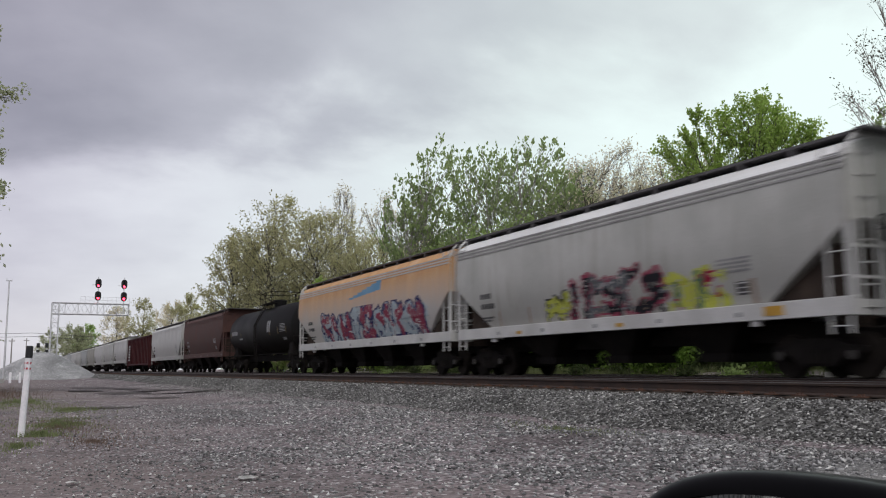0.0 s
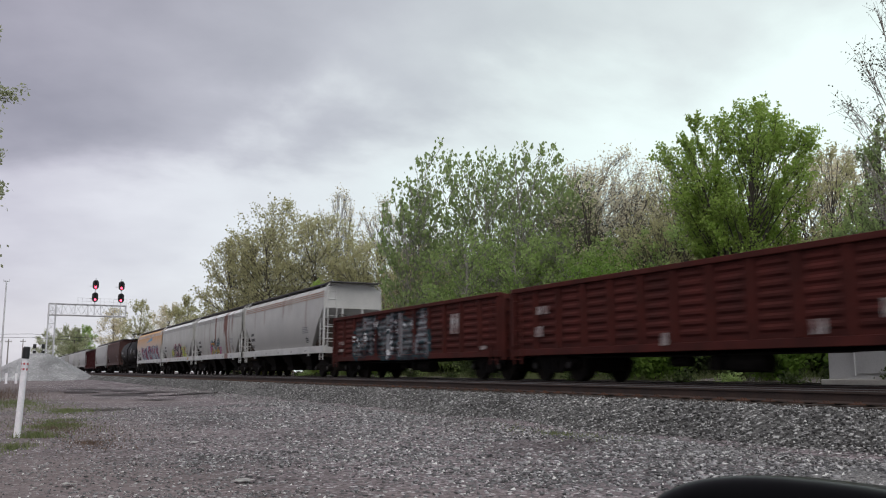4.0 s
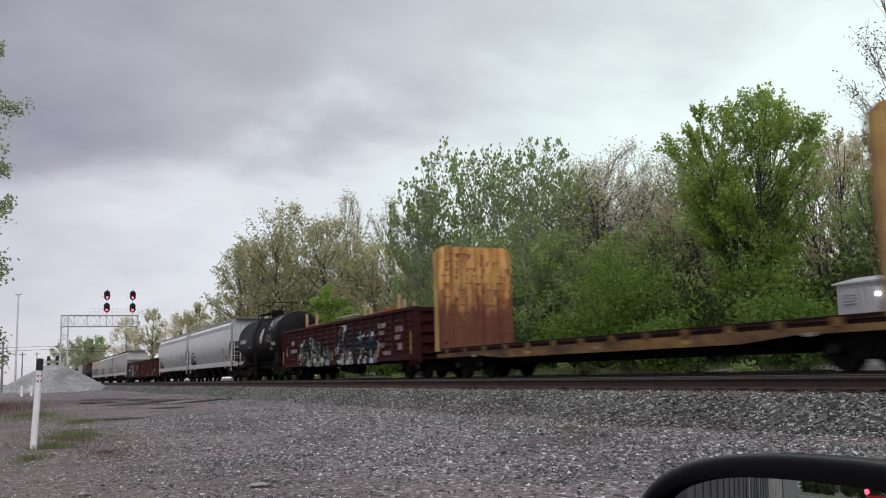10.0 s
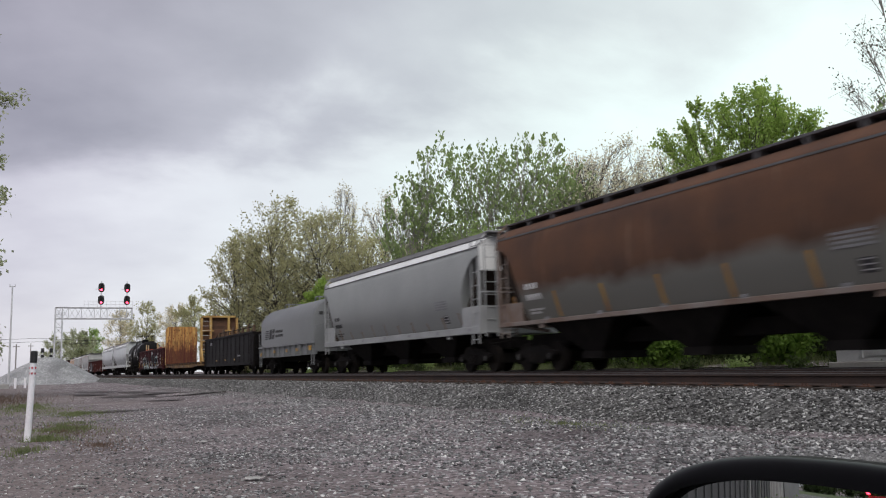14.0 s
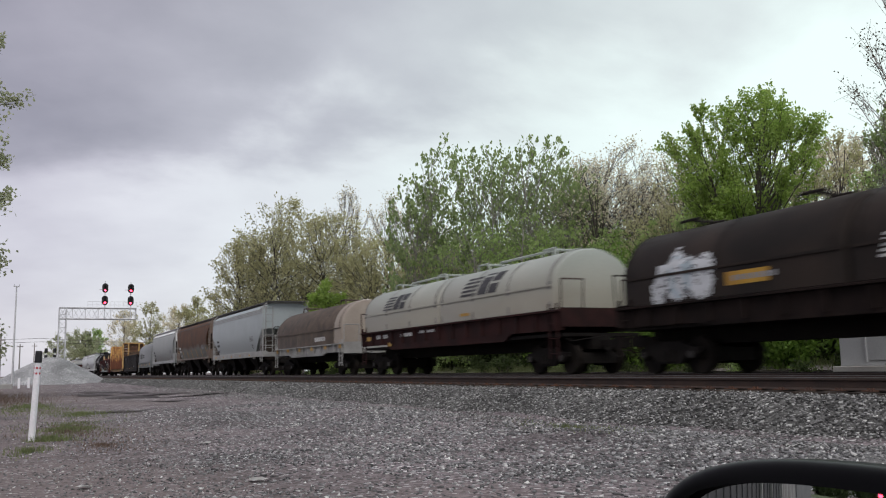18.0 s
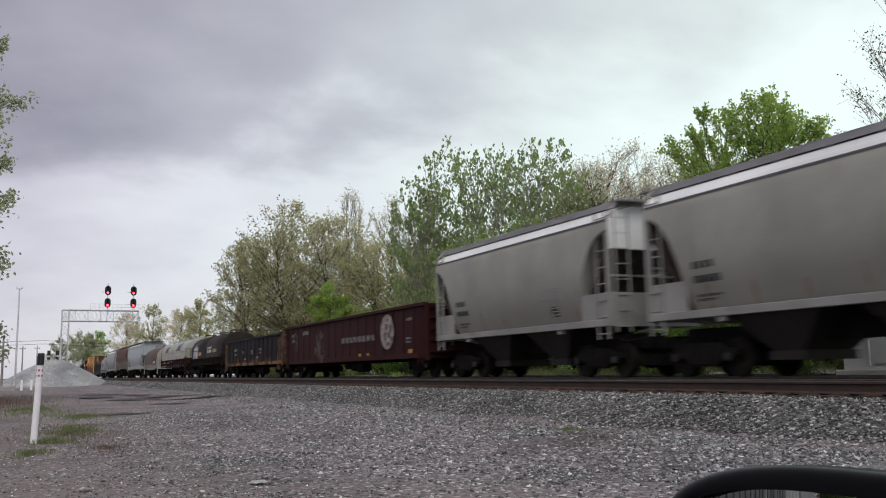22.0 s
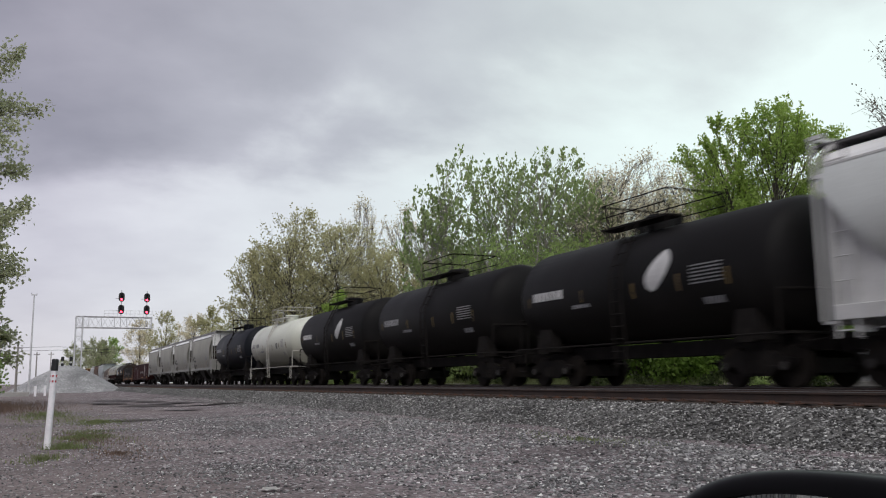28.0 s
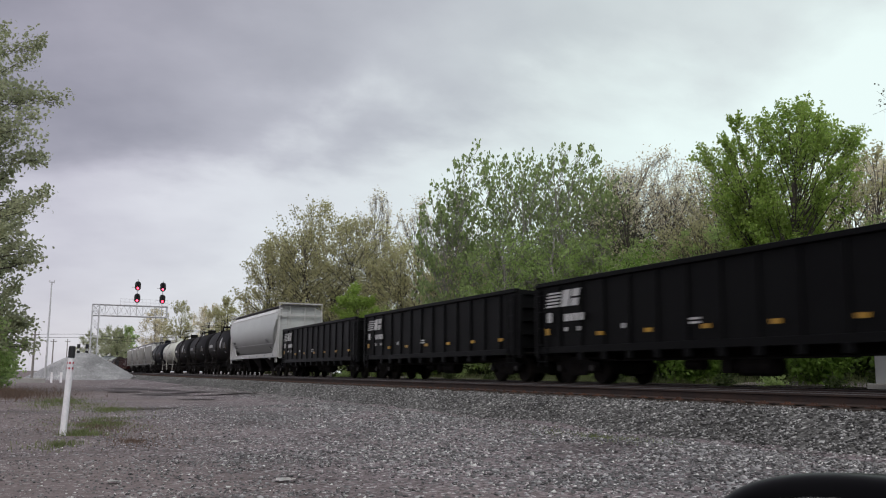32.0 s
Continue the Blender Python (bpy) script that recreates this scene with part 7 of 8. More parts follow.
def make_pile(cx, cy, rx, ry, h, seed):
    """A heap of crushed stone, slumped cone with loose toe."""
    V, Fc, nr, na = [(0, 0, h)], [], 26, 72
    for j in range(1, nr + 1):
        f = j / nr
        for i in range(na):
            a = 2 * math.pi * i / na
            w = 1 + 0.10 * noise.noise((math.cos(a) * 1.5, math.sin(a) * 1.5, seed))
            z = h * (max(0, 1 - f ** 1.08)) * (1 - 0.12 * math.exp(-((f - 0.0) / 0.12) ** 2)) + 0.10 * noise.noise((math.cos(a) * f * 5, math.sin(a) * f * 5, seed + 3)) * (1 - f)
            V.append((math.cos(a) * rx * f * w, math.sin(a) * ry * f * w, max(z, -0.05) if j < nr else -0.1))
    V[0] = (0, 0, h * 0.9)
    me = bpy.data.meshes.new("pile")
    fc = [(0, 1 + i, 1 + (i + 1) % na) for i in range(na)]
    for j in range(nr - 1):
        for i in range(na):
            k = (i + 1) % na
            fc.append((1 + j * na + i, 1 + (j + 1) * na + i, 1 + (j + 1) * na + k, 1 + j * na + k))
    me.from_pydata(V, [], fc)
    me.materials.append(stone_mat("pile_stone", (0.22, 0.22, 0.225), (0.38, 0.38, 0.385), (0.5, 0.5, 0.5), 0.1, 11.0))
    ob = put("gravel_pile", me, None, pose(cx, cy, ground_z(cx, cy)))
    return tagged(ob, "heap of pale grey crushed stone", "gravel pile", kind="stuff")


def make_marker(x, y, h):
    m = empty("marker_post", pose(x, y, ground_z(x, y) - 0.02, 0, 2.2, 0))
    tagged(m, "white plastic marker post with black cap and red bands", "marker post")
    wht = mat("white_marker_plastic", (0.92, 0.90, 0.93), (0.86, 0.85, 0.89), rough=0.35, scale=5)
    bm = bmesh.new()
    loft(bm, [[(r * math.cos(a), r * math.sin(a) * 0.8, z) for a in (2 * math.pi * i / 14 for i in range(14))] for z, r in ((0, 0.055), (h * 0.5, 0.052), (h * 0.87, 0.05))])
    part("post", bm, wht, m)
    bm = bmesh.new()
    loft(bm, [[(r * math.cos(a), r * math.sin(a) * 0.8, z) for a in (2 * math.pi * i / 14 for i in range(14))] for z, r in ((h * 0.868, 0.058), (h * 0.985, 0.056), (h, 0.045))])
    part("cap", bm, mat("black_cap_plastic", (0.015, 0.015, 0.017), (0.02, 0.02, 0.022), rough=0.45), m, "black domed cap")
    for z in (0.74, 0.80):
        bm = bmesh.new()
        for i in range(6):
            a0 = 2 * math.pi * i / 6
            pts = [a0 + 0.55 * k / 4 for k in range(5)]
            loft(bm, [[(0.055 * math.cos(a), 0.045 * math.sin(a), h * z + d) for a in pts] for d in (0.0, h * 0.022)], cap=False, closed=False)
        tagged(part("red_band", bm, mat("red_band_print", (0.5, 0.05, 0.07), (0.4, 0.04, 0.06)), m, "broken red band of small print"), kind="stuff")


def make_pole(name, x, y, h, r, material, label, arms=()):
    p = empty(name, pose(x, y, ground_z(x, y) - 0.1))
    tagged(p, label, "pole")
    bm = bmesh.new()
    tube(bm, (0, 0, 0), (0, 0, h), r, r * 0.6, n=10)
    part("shaft", bm, material, p)
    for z, w in arms:
        part("crossarm", bbox(-w, w, -0.06, 0.06, z - 0.06, z + 0.06, 0.01), material, p)
        for sx in (-1, 1):
            bm = bmesh.new()
            tube(bm, (sx * w * 0.85, 0, z + 0.05), (sx * w * 0.85, 0, z + 0.22), 0.04, n=6)
            part("insulator", bm, GALV, p)


def make_wire(pts, r, label):
    bm = bmesh.new()
    for a, b in zip(pts, pts[1:]):
        a, b = Vector(a), Vector(b)
        loops = []
        for i in range(13):
            f = i / 12
            q = a.lerp(b, f) - Vector((0, 0, 4 * f * (1 - f) * (b - a).length * 0.012))
            loops.append([q + Vector((0, r * math.cos(k * 1.571), r * math.sin(k * 1.571))) for k in range(4)])
        loft(bm, loops)
    ob = part("overhead_wire", bm, mat("wire_black", (0.04, 0.04, 0.045), (0.06, 0.06, 0.06)), None)
    return tagged(ob, label, "wire")


def make_bungalow(x0, x1, y0, y1, z0, z1):
    b = empty("equipment_cabinet", pose(x0, y0, z0))
    tagged(b, "silver metal signal equipment cabinet beside the track", "cabinet")
    al = mat("cabinet_aluminium", (0.55, 0.56, 0.57), (0.48, 0.49, 0.50), rough=0.4, metal=0.3, scale=1.5)
    dx, dy, dz = x1 - x0, y1 - y0, z1 - z0
    part("body", bbox(0, dx, 0, dy, 0, dz - 0.12, 0.02), al, b)
    bm = bmesh.new()
    loft(bm, [[(-0.08, y, dz - 0.12), (dx / 2, y, dz + 0.08), (dx + 0.08, y, dz - 0.12), (dx + 0.08, y, dz - 0.17), (-0.08, y, dz - 0.17)] for y in (-0.08, dy + 0.08)])
    part("roof", bm, al, b)
    part("door", bbox(-0.03, -0.002, dy * 0.16, dy * 0.58, 0.15, dz - 0.3, 0.008), al, b, "flat metal door")
    part("door_frame", bbox(-0.05, -0.002, dy * 0.62, dy * 0.64, 0.1, dz - 0.25), al, b)
    for k in range(4):
        part("louvre", bbox(-0.05, -0.002, dy * 0.72, dy * 0.92, dz - 0.7 + k * 0.08, dz - 0.66 + k * 0.08), al, b)
    part("base", bbox(-0.15, dx + 0.15, -0.15, dy + 0.15, -0.4, 0.0, 0.02), CONC, b)
    bm = bmesh.new()
    tube(bm, (-0.05, dy * 0.4, dz - 0.5), (-0.14, dy * 0.4, dz - 0.5), 0.06, n=10)
    part("lamp", bm, mat("cabinet_lamp", (0.9, 0.88, 0.8), (0.9, 0.88, 0.8), emit=((1, 0.95, 0.85), 6.0), bump=0), b, "small lit lamp")


# ---- plants ----
BARK = mat("tree_bark", (0.11, 0.095, 0.08), (0.06, 0.052, 0.045), rough=0.95, scale=2.5, stretch=(2, 2, 0.4), bump=0.6)
BARKP = mat("pale_tree_bark", (0.36, 0.34, 0.315), (0.24, 0.225, 0.205), rough=0.95, scale=2.5, stretch=(2, 2, 0.4), bump=0.5)
LEAF = {
    "bright": leaf_mat("bright_spring_leaf", (0.43, 0.56, 0.145), (0.26, 0.38, 0.085)),
    "bush": leaf_mat("young_bush_leaf", (0.25, 0.40, 0.08), (0.12, 0.21, 0.035)),
    "mid": leaf_mat("mid_green_leaf", (0.50, 0.63, 0.25), (0.30, 0.42, 0.15)),
    "poplar": leaf_mat("poplar_leaf", (0.44, 0.54, 0.25), (0.26, 0.345, 0.14)),
    "olive": leaf_mat("olive_bud_leaf", (0.60, 0.58, 0.34), (0.44, 0.43, 0.24)),
    "blossom": leaf_mat("pale_catkin", (0.86, 0.80, 0.64), (0.68, 0.63, 0.44)),
    "left": leaf_mat("grey_green_leaf", (0.56, 0.57, 0.38), (0.37, 0.40, 0.25)),
    # dark leaf copy: the undergrowth's shade is put into its greens
    "shade": leaf_mat("shaded_undergrowth_leaf", (0.105, 0.145, 0.048), (0.045, 0.07, 0.022)),
    "bud": leaf_mat("brown_bud", (0.16, 0.135, 0.10), (0.10, 0.09, 0.06)),
}


def limb(V, Fc, p0, p1, r0, r1, n=5):
    d = (p1 - p0)
    if d.length < 1e-5:
        return
    d = d.normalized()
    u = d.orthogonal().normalized()
    w = d.cross(u)
    b = len(V)
    for p, r in ((p0, r0), (p1, r1)):
        for i in range(n):
            a = 2 * math.pi * i / n
            V.append(p + (u * math.cos(a) + w * math.sin(a)) * r)
    for i in range(n):
        j = (i + 1) % n
        Fc.append((b + i, b + j, b + n + j, b + n + i))


def crown_width(shape, f):
    """Half width of a crown, of 1, at the height f between its foot and its top."""
    if shape == "vase":
        return 0.34 + 0.66 * min(1.0, f / 0.6) if f < 0.72 else math.sqrt(max(0.0, 1 - ((f - 0.72) / 0.29) ** 2.2))
    if shape == "spire":
        return min(1.0, 0.55 + 1.3 * f) * max(0.0, 1 - f) ** 0.55 * 1.15
    if shape == "broad":
        return min(1.0, 0.75 + f) if f < 0.74 else math.sqrt(max(0.0, 1 - ((f - 0.74) / 0.27) ** 2.2))
    if shape == "skirt":
        return 0.74 + 0.87 * f if f < 0.3 else 1.0 - 0.3 * (f - 0.3) if f < 0.7 else 0.88 * math.sqrt(max(0.0, 1 - ((f - 0.7) / 0.31) ** 2.4))
    return min(1.0, 0.7 + 0.6 * f) if f < 0.5 else math.sqrt(max(0.0, 1 - ((f - 0.5) / 0.51) ** 2.6))


def tree(x, y, h, w, leaf, label, seed, shape="dome", base=0.2, puffs=46, puff=0.26, leaves=9000, size=0.13, stems=1, twigs=9, scatter=0.16, rise=0.35, bark=None, trunk_r=None, bare=0.0, lift=0.14, up=0.0, limb_r=0.26, thin=0.0, stem_spread=1.0):
    """Stems and limbs that reach to tufts spread through the crown's outline; every tuft is a spray of twigs with leaves along them.
    up: how far the leaves stand upright; thin: how much sparser the leaves are towards the top."""
    rng = random.Random(seed)
    g = np.random.default_rng(seed)
    t = empty("tree", pose(x, y, ground_z(x, y) - 0.15))
    tagged(t, label, "tree")
    TV, TF, V, Fc = [], [], [], []
    tr = trunk_r or h * 0.016
    lines = []
    for s in range(stems):
        a = 6.283 * s / stems + rng.uniform(0, 1.2)
        o = Vector((math.cos(a), math.sin(a), 0))
        top = o * w * stem_spread * (0.0 if stems == 1 else rng.uniform(0.3, 0.62)) + Vector((0, 0, h * (0.92 if stems == 1 else rng.uniform(0.78, 0.93))))
        p0 = o * (0 if stems == 1 else tr * 0.8)
        mid = p0.lerp(top, 0.5) + Vector((rng.uniform(-1, 1), rng.uniform(-1, 1), 0)) * w * 0.07 - o * w * (0.0 if stems == 1 else 0.10)
        pts = [p0 * (1 - f) ** 2 + mid * 2 * f * (1 - f) + top * f * f + Vector((rng.uniform(-1, 1), rng.uniform(-1, 1), 0)) * w * 0.03 * (f > 0) for f in (i / 9 for i in range(10))]
        r = tr * (1 if stems == 1 else 0.62)
        for i in range(9):
            limb(TV, TF, pts[i], pts[i + 1], r * (1 - 0.095 * i) * (1.3 if i == 0 else 1), r * (1 - 0.095 * (i + 1)), 8)
        lines.append(pts)
    A, B, S, W = [], [], [], []
    made = 0
    while made < puffs:
        f = rng.random()
        R = crown_width(shape, f)
        if rng.random() > R * 0.9 + 0.12:
            continue
        a = rng.uniform(0, 6.283)
        rp = w * puff * rng.uniform(0.7, 1.25) * (1.0 if f < 0.75 else 0.8)
        q = math.sqrt(rng.random())
        rad = max(0.0, R * w - rp * 0.55) * q
        c = Vector((math.cos(a) * rad, math.sin(a) * rad, h * (base + (1 - base) * f) - (rp * 0.6 if f > 0.8 else 0)))
        pts = min(lines, key=lambda ln: (ln[6].xy - c.xy).length)
        k = max(0.10, min(0.95, (c.z / h - 0.02 - lift * q) * rng.uniform(0.85, 1.05))) * 9
        i = min(8, int(k))
        p0 = pts[i].lerp(pts[i + 1], k - i)
        p1 = p0.lerp(c, 0.45) + Vector((rng.uniform(-0.1, 0.1) * w, rng.uniform(-0.1, 0.1) * w, -0.02 * h + 0.05 * h * rise))
        prev, r0 = p0, tr * (1 - 0.09 * k) * limb_r
        for j in range(1, 5):
            u = j / 4
            n = p0 * (1 - u) ** 2 + p1 * 2 * u * (1 - u) + c * u * u
            limb(V, Fc, prev, n, max(0.014, r0 * (1 - 0.2 * (j - 1))), max(0.011, r0 * (1 - 0.2 * j)), 5)
            prev = n
        out = Vector((c.x, c.y, 0)) / max(0.3, w)
        for j in range(twigs):
            d = Vector((g.normal(), g.normal(), g.normal() * 0.8)).normalized() + out * 0.5 + Vector((0, 0, rise))
            e = c + d.normalized() * rp * rng.uniform(0.55, 1.25)
            st = c.lerp(p0, rng.uniform(0, 0.35))
            limb(V, Fc, st, e, 0.009, 0.004, 3)
            if rng.random() >= bare:
                A.append(tuple(st)); B.append(tuple(e)); S.append(rp); W.append(1 - thin * f)
        made += 1
    put("trunk", raw_mesh("trunk", [tuple(v) for v in TV], TF, bark or BARK, 4), t)
    put("branching", mixed_mesh([tuple(v) for v in V], Fc, bark or BARK), t)
    A, B, S, W = np.array(A), np.array(B), np.array(S), np.array(W)
    idx = g.choice(len(A), leaves, p=W / W.sum())
    u = g.random(leaves)[:, None] ** 0.65
    c = A[idx] * (1 - u) + B[idx] * u * 1.03 + np.clip(g.normal(0, 1, (leaves, 3)), -1.4, 1.4) * (scatter * S[idx])[:, None]
    put("crown", leaf_mesh(c, size, g, LEAF[leaf], up), t, None, "loose crown of many small leaves")
    return t


def mixed_mesh(verts, faces, material):
    me = bpy.data.meshes.new("limbs")
    me.from_pydata(verts, [], faces)
    me.materials.append(material)
    return me


def leaf_mesh(c, size, g, material, up=0.0):
    n = len(c)
    u = g.normal(size=(n, 3)) + np.array([0, 0, up * 2.0])
    u /= np.linalg.norm(u, axis=1, keepdims=True)
    w = np.cross(u, g.normal(size=(n, 3)))
    w /= np.linalg.norm(w, axis=1, keepdims=True)
    s = (size * g.uniform(0.6, 1.25, n))[:, None]
    v = np.stack([c - u * s * 0.6, c - w * s * 0.38, c + u * s * 0.6, c + w * s * 0.38], 1).reshape(-1, 3)
    return raw_mesh("leaves", v, np.arange(4 * n).reshape(n, 4), material, 4)


def bush(x, y, r, h, leaf, seed, leaves=1500, size=0.13, label="leafy green bush by the track"):
    rng = random.Random(seed)
    g = np.random.default_rng(seed)
    b = empty("bush", pose(x, y, ground_z(x, y) - 0.05))
    tagged(b, label, "bush")
    V, Fc, tips = [], [], []
    for i in range(11):
        a = rng.uniform(0, 6.283)
        o = Vector((math.cos(a), math.sin(a), 0))
        p = Vector((0, 0, 0))
        d = (o * rng.uniform(0.1, 0.8) + Vector((0, 0, 1))).normalized()
        L = h * rng.uniform(0.55, 1.0)
        for k in range(4):
            d = (d + Vector((rng.uniform(-1, 1), rng.uniform(-1, 1), rng.uniform(-0.3, 0.5))) * 0.25).normalized()
            q = p + d * L / 4
            limb(V, Fc, p, q, 0.03 * (1 - k / 5), 0.03 * (1 - (k + 1) / 5), 4)
            if k:
                for j in range(3):
                    tips.append(q + Vector((rng.uniform(-1, 1), rng.uniform(-1, 1), rng.uniform(-0.5, 0.7))) * r * 0.38)
            tips.append(q)
            p = q
    put("branching", raw_mesh("limbs", [tuple(v) for v in V], Fc, BARK, 4), b)
    P = np.array([tuple(p) for p in tips])
    c = P[g.integers(0, len(P), leaves)] + g.normal(0, r * 0.16, (leaves, 3))
    c[:, 2] = np.maximum(c[:, 2], 0.03)
    put("foliage", leaf_mesh(c, size, g, LEAF[leaf]), b)


def grass(name, cx, cy, rx, ry, n, hgt, material, seed, label):
    g = np.random.default_rng(seed)
    r, a = np.abs(g.normal(0, 0.5, n)), g.uniform(0, 6.283, n)
    x, y = cx + rx * r * np.cos(a), cy + ry * r * np.sin(a)
    keep = np.array([noise.noise((p * 1.1, q * 1.1, seed)) for p, q in zip(x, y)]) > g.uniform(-0.35, 0.45, n)
    x, y = x[keep], y[keep]
    n = len(x)
    z = np.array([ground_z(p, q) for p, q in zip(x, y)])
    h = hgt * g.uniform(0.4, 1.2, n)
    t = g.uniform(0, 6.283, n)
    w = 0.006 + 0.004 * g.random(n)
    lean = g.normal(0, 0.5, (n, 2)) * h[:, None]
    b0 = np.stack([x - np.cos(t) * w, y - np.sin(t) * w, z - 0.01], 1)
    b1 = np.stack([x + np.cos(t) * w, y + np.sin(t) * w, z - 0.01], 1)
    tp = np.stack([x + lean[:, 0], y + lean[:, 1], z + h], 1)
    v = np.stack([b0, b1, tp], 1).reshape(-1, 3)
    ob = put(name, raw_mesh(name, v, np.arange(3 * n).reshape(n, 3), material, 3))
    tagged(ob, label, "grass", kind="stuff")


def trackside():
    make_gantry(5.65, 146, 16.3, 9.7, 11.4, (11.6, 15.42))
    make_pile(3.7, 122, 7.1, 7.0, 3.9, 2)
    make_marker(0.21, 16.4, 1.53)
    make_pole("light_pole", -0.65, 105, 10.9, 0.12, GALV, "tall slim galvanised light pole", arms=((10.85, 0.3),))
    make_pole("utility_pole", -1.85, 100, 5.3, 0.14, POLEW, "weathered wooden utility pole", arms=((4.9, 0.45),))
    make_pole("utility_pole", -0.05, 150, 6.1, 0.13, POLEW, "weathered wooden utility pole", arms=((5.7, 0.45),))
    make_pole("utility_pole", 2.5, 190, 7.5, 0.13, POLEW, "weathered wooden utility pole", arms=((7.0, 0.5),))
    make_wire([(-60, 175, 8.6), (4, 200, 8.8), (60, 225, 9.0)], 0.035, "thin black overhead wire across the line")
    make_wire([(-60, 175, 7.9), (4, 200, 8.1), (60, 225, 8.3)], 0.035, "thin black overhead wire across the line")
    for x in (7.8, 10.4):
        make_far_signal(x, 320, 9.6)
    b = part("concrete_barrier", bbox(-5.6, -0.5, 89.6, 90.0, -0.1, 0.4, 0.04), CONC, None)
    tagged(b, "low pale concrete barrier at the yard edge", "barrier")
    for i in range(2):
        bl = part("bollard", bbox(-0.1 + i * 0.8, 0.1 + i * 0.8, 88.0, 88.2, -0.1, 0.95, 0.03), mat("white_marker_plastic", (0.9, 0.9, 0.9)), None)
        tagged(bl, "short white plastic bollard", "bollard", "bollards at the yard edge")
    make_bungalow(20.0, 21.9, 14.45, 16.7, 0.95, 3.28)


def woods():
    # bright spreading tree
    tree(28.7, 28.2, 12.2, 3.8, "bright", "tall bright green spring tree with spreading stems", 3, "vase", base=0.26, puffs=150, puff=0.18, leaves=40000, size=0.125, stems=7, twigs=10, scatter=0.15, rise=0.25, limb_r=0.42, up=0.3)
    # poplar clump
    for i, (x, y, h, w) in enumerate(((22.9, 50.6, 12.2, 2.4), (25.0, 49.8, 15.2, 3.3), (27.4, 48.4, 14.6, 3.4), (29.6, 46.4, 15.0, 3.3), (31.2, 45.0, 12.6, 2.4))):
        tree(x, y, h, w, "poplar", "poplar with upright tufts of fresh leaves", 20 + i, "broad", base=0.12, puffs=260, puff=0.11, leaves=3700, size=0.25, twigs=3, scatter=0.62, rise=0.25, trunk_r=0.10, up=1.2, limb_r=0.10, thin=0.3, lift=0.04, bark=BARKP, stems=2, stem_spread=1.2)
    for i, (x, y, h, w) in enumerate(((24.4, 46.0, 9.0, 2.8), (27.0, 44.5, 9.4, 3.0), (29.4, 43.0, 8.8, 2.8))):
        tree(x, y, h, w, "mid", "leafy green poplar at the front of the clump", 30 + i, "dome", base=0.08, puffs=140, puff=0.14, leaves=6500, size=0.18, twigs=6, scatter=0.5, bark=BARKP, up=0.4, thin=0.8, lift=0.1)
    # pale flowering trees
    for i, (x, y, h, w) in enumerate(((37.4, 47.5, 15.8, 5.4), (33.6, 43.5, 13.4, 4.6), (40.4, 44.0, 15.2, 5.0), (36.4, 40.0, 12.2, 4.4), (32.4, 38.0, 9.0, 3.2), (35.6, 50.0, 15.0, 4.6))):
        tree(x, y, h, w, "blossom" if i not in (3, 4) else "olive", "pale budding tree with fine bare twigs", 40 + i, "dome", base=0.22, puffs=240, puff=0.12, leaves=8000, size=0.145, stems=2, twigs=8, scatter=0.5, rise=0.1, bare=0.05, trunk_r=0.2, limb_r=0.36, lift=0.1, stem_spread=1.4)
    for i, (x, y, h, w) in enumerate(((31.4, 87.5, 19.8, 3.4), (35.0, 84, 19.0, 3.8), (38.0, 82, 18.4, 3.6), (36.6, 78, 13.6, 3.4))):
        tree(x, y, h, w, "blossom", "tall sparse tree with pale buds", 50 + i, "dome", base=0.25, puffs=150, puff=0.12, leaves=2900, size=0.18, twigs=6, scatter=0.5, rise=0.2, bare=0.1, trunk_r=0.22, limb_r=0.26, lift=0.12, stems=2)
    # olive woodland edge
    for i, (x, y, h, w) in enumerate(((23.4, 83.2, 17.2, 6.0), (20.2, 86.5, 14.0, 4.4), (27.0, 79.5, 15.4, 5.4), (28.8, 73.0, 12.2, 4.4), (31.0, 66.0, 10.2, 4.2), (24.5, 90.0, 15.0, 4.8), (34.0, 70.0, 12.0, 4.6), (30.2, 61.0, 9.0, 3.6), (35.0, 62, 10.0, 4.2))):
        tree(x, y, h, w, "olive", "olive budding tree at the edge of the woods", 60 + i, "dome", base=0.05, puffs=260, puff=0.11, leaves=11500, size=0.215, twigs=5, scatter=0.55, trunk_r=0.2, stems=2, limb_r=0.26, lift=0.06, stem_spread=1.3)
    tree(20.8, 63.0, 7.3, 1.9, "bright", "small bright green tree in new leaf", 71, "dome", base=0.1, puffs=60, puff=0.24, leaves=11000, size=0.15, scatter=0.25)
    # far trees
    for i, (x, y, h, w, lf) in enumerate(((20.6, 205, 14.5, 4.4, "blossom"), (25.5, 200, 15.8, 4.6, "olive"), (30.8, 195, 15.2, 4.6, "blossom"), (27.8, 157, 13.4, 4.0, "olive"), (33, 150, 12.6, 4.4, "left"),
                                          (20.5, 330, 16, 5.5, "left"), (25.0, 350, 17, 5.5, "mid"), (22.5, 420, 20, 7.0, "left"), (18.8, 520, 23, 8.0, "left"), (39, 140, 12, 5, "olive"), (36, 120, 12, 4.5, "olive"), (39, 105, 13, 4.5, "olive"))):
        tree(x, y, h, w, lf, "distant spring tree along the line", 80 + i, "dome", base=0.06, puffs=90, puff=0.2, leaves=6500, size=0.28 if y < 300 else 0.5, twigs=5, scatter=0.28)
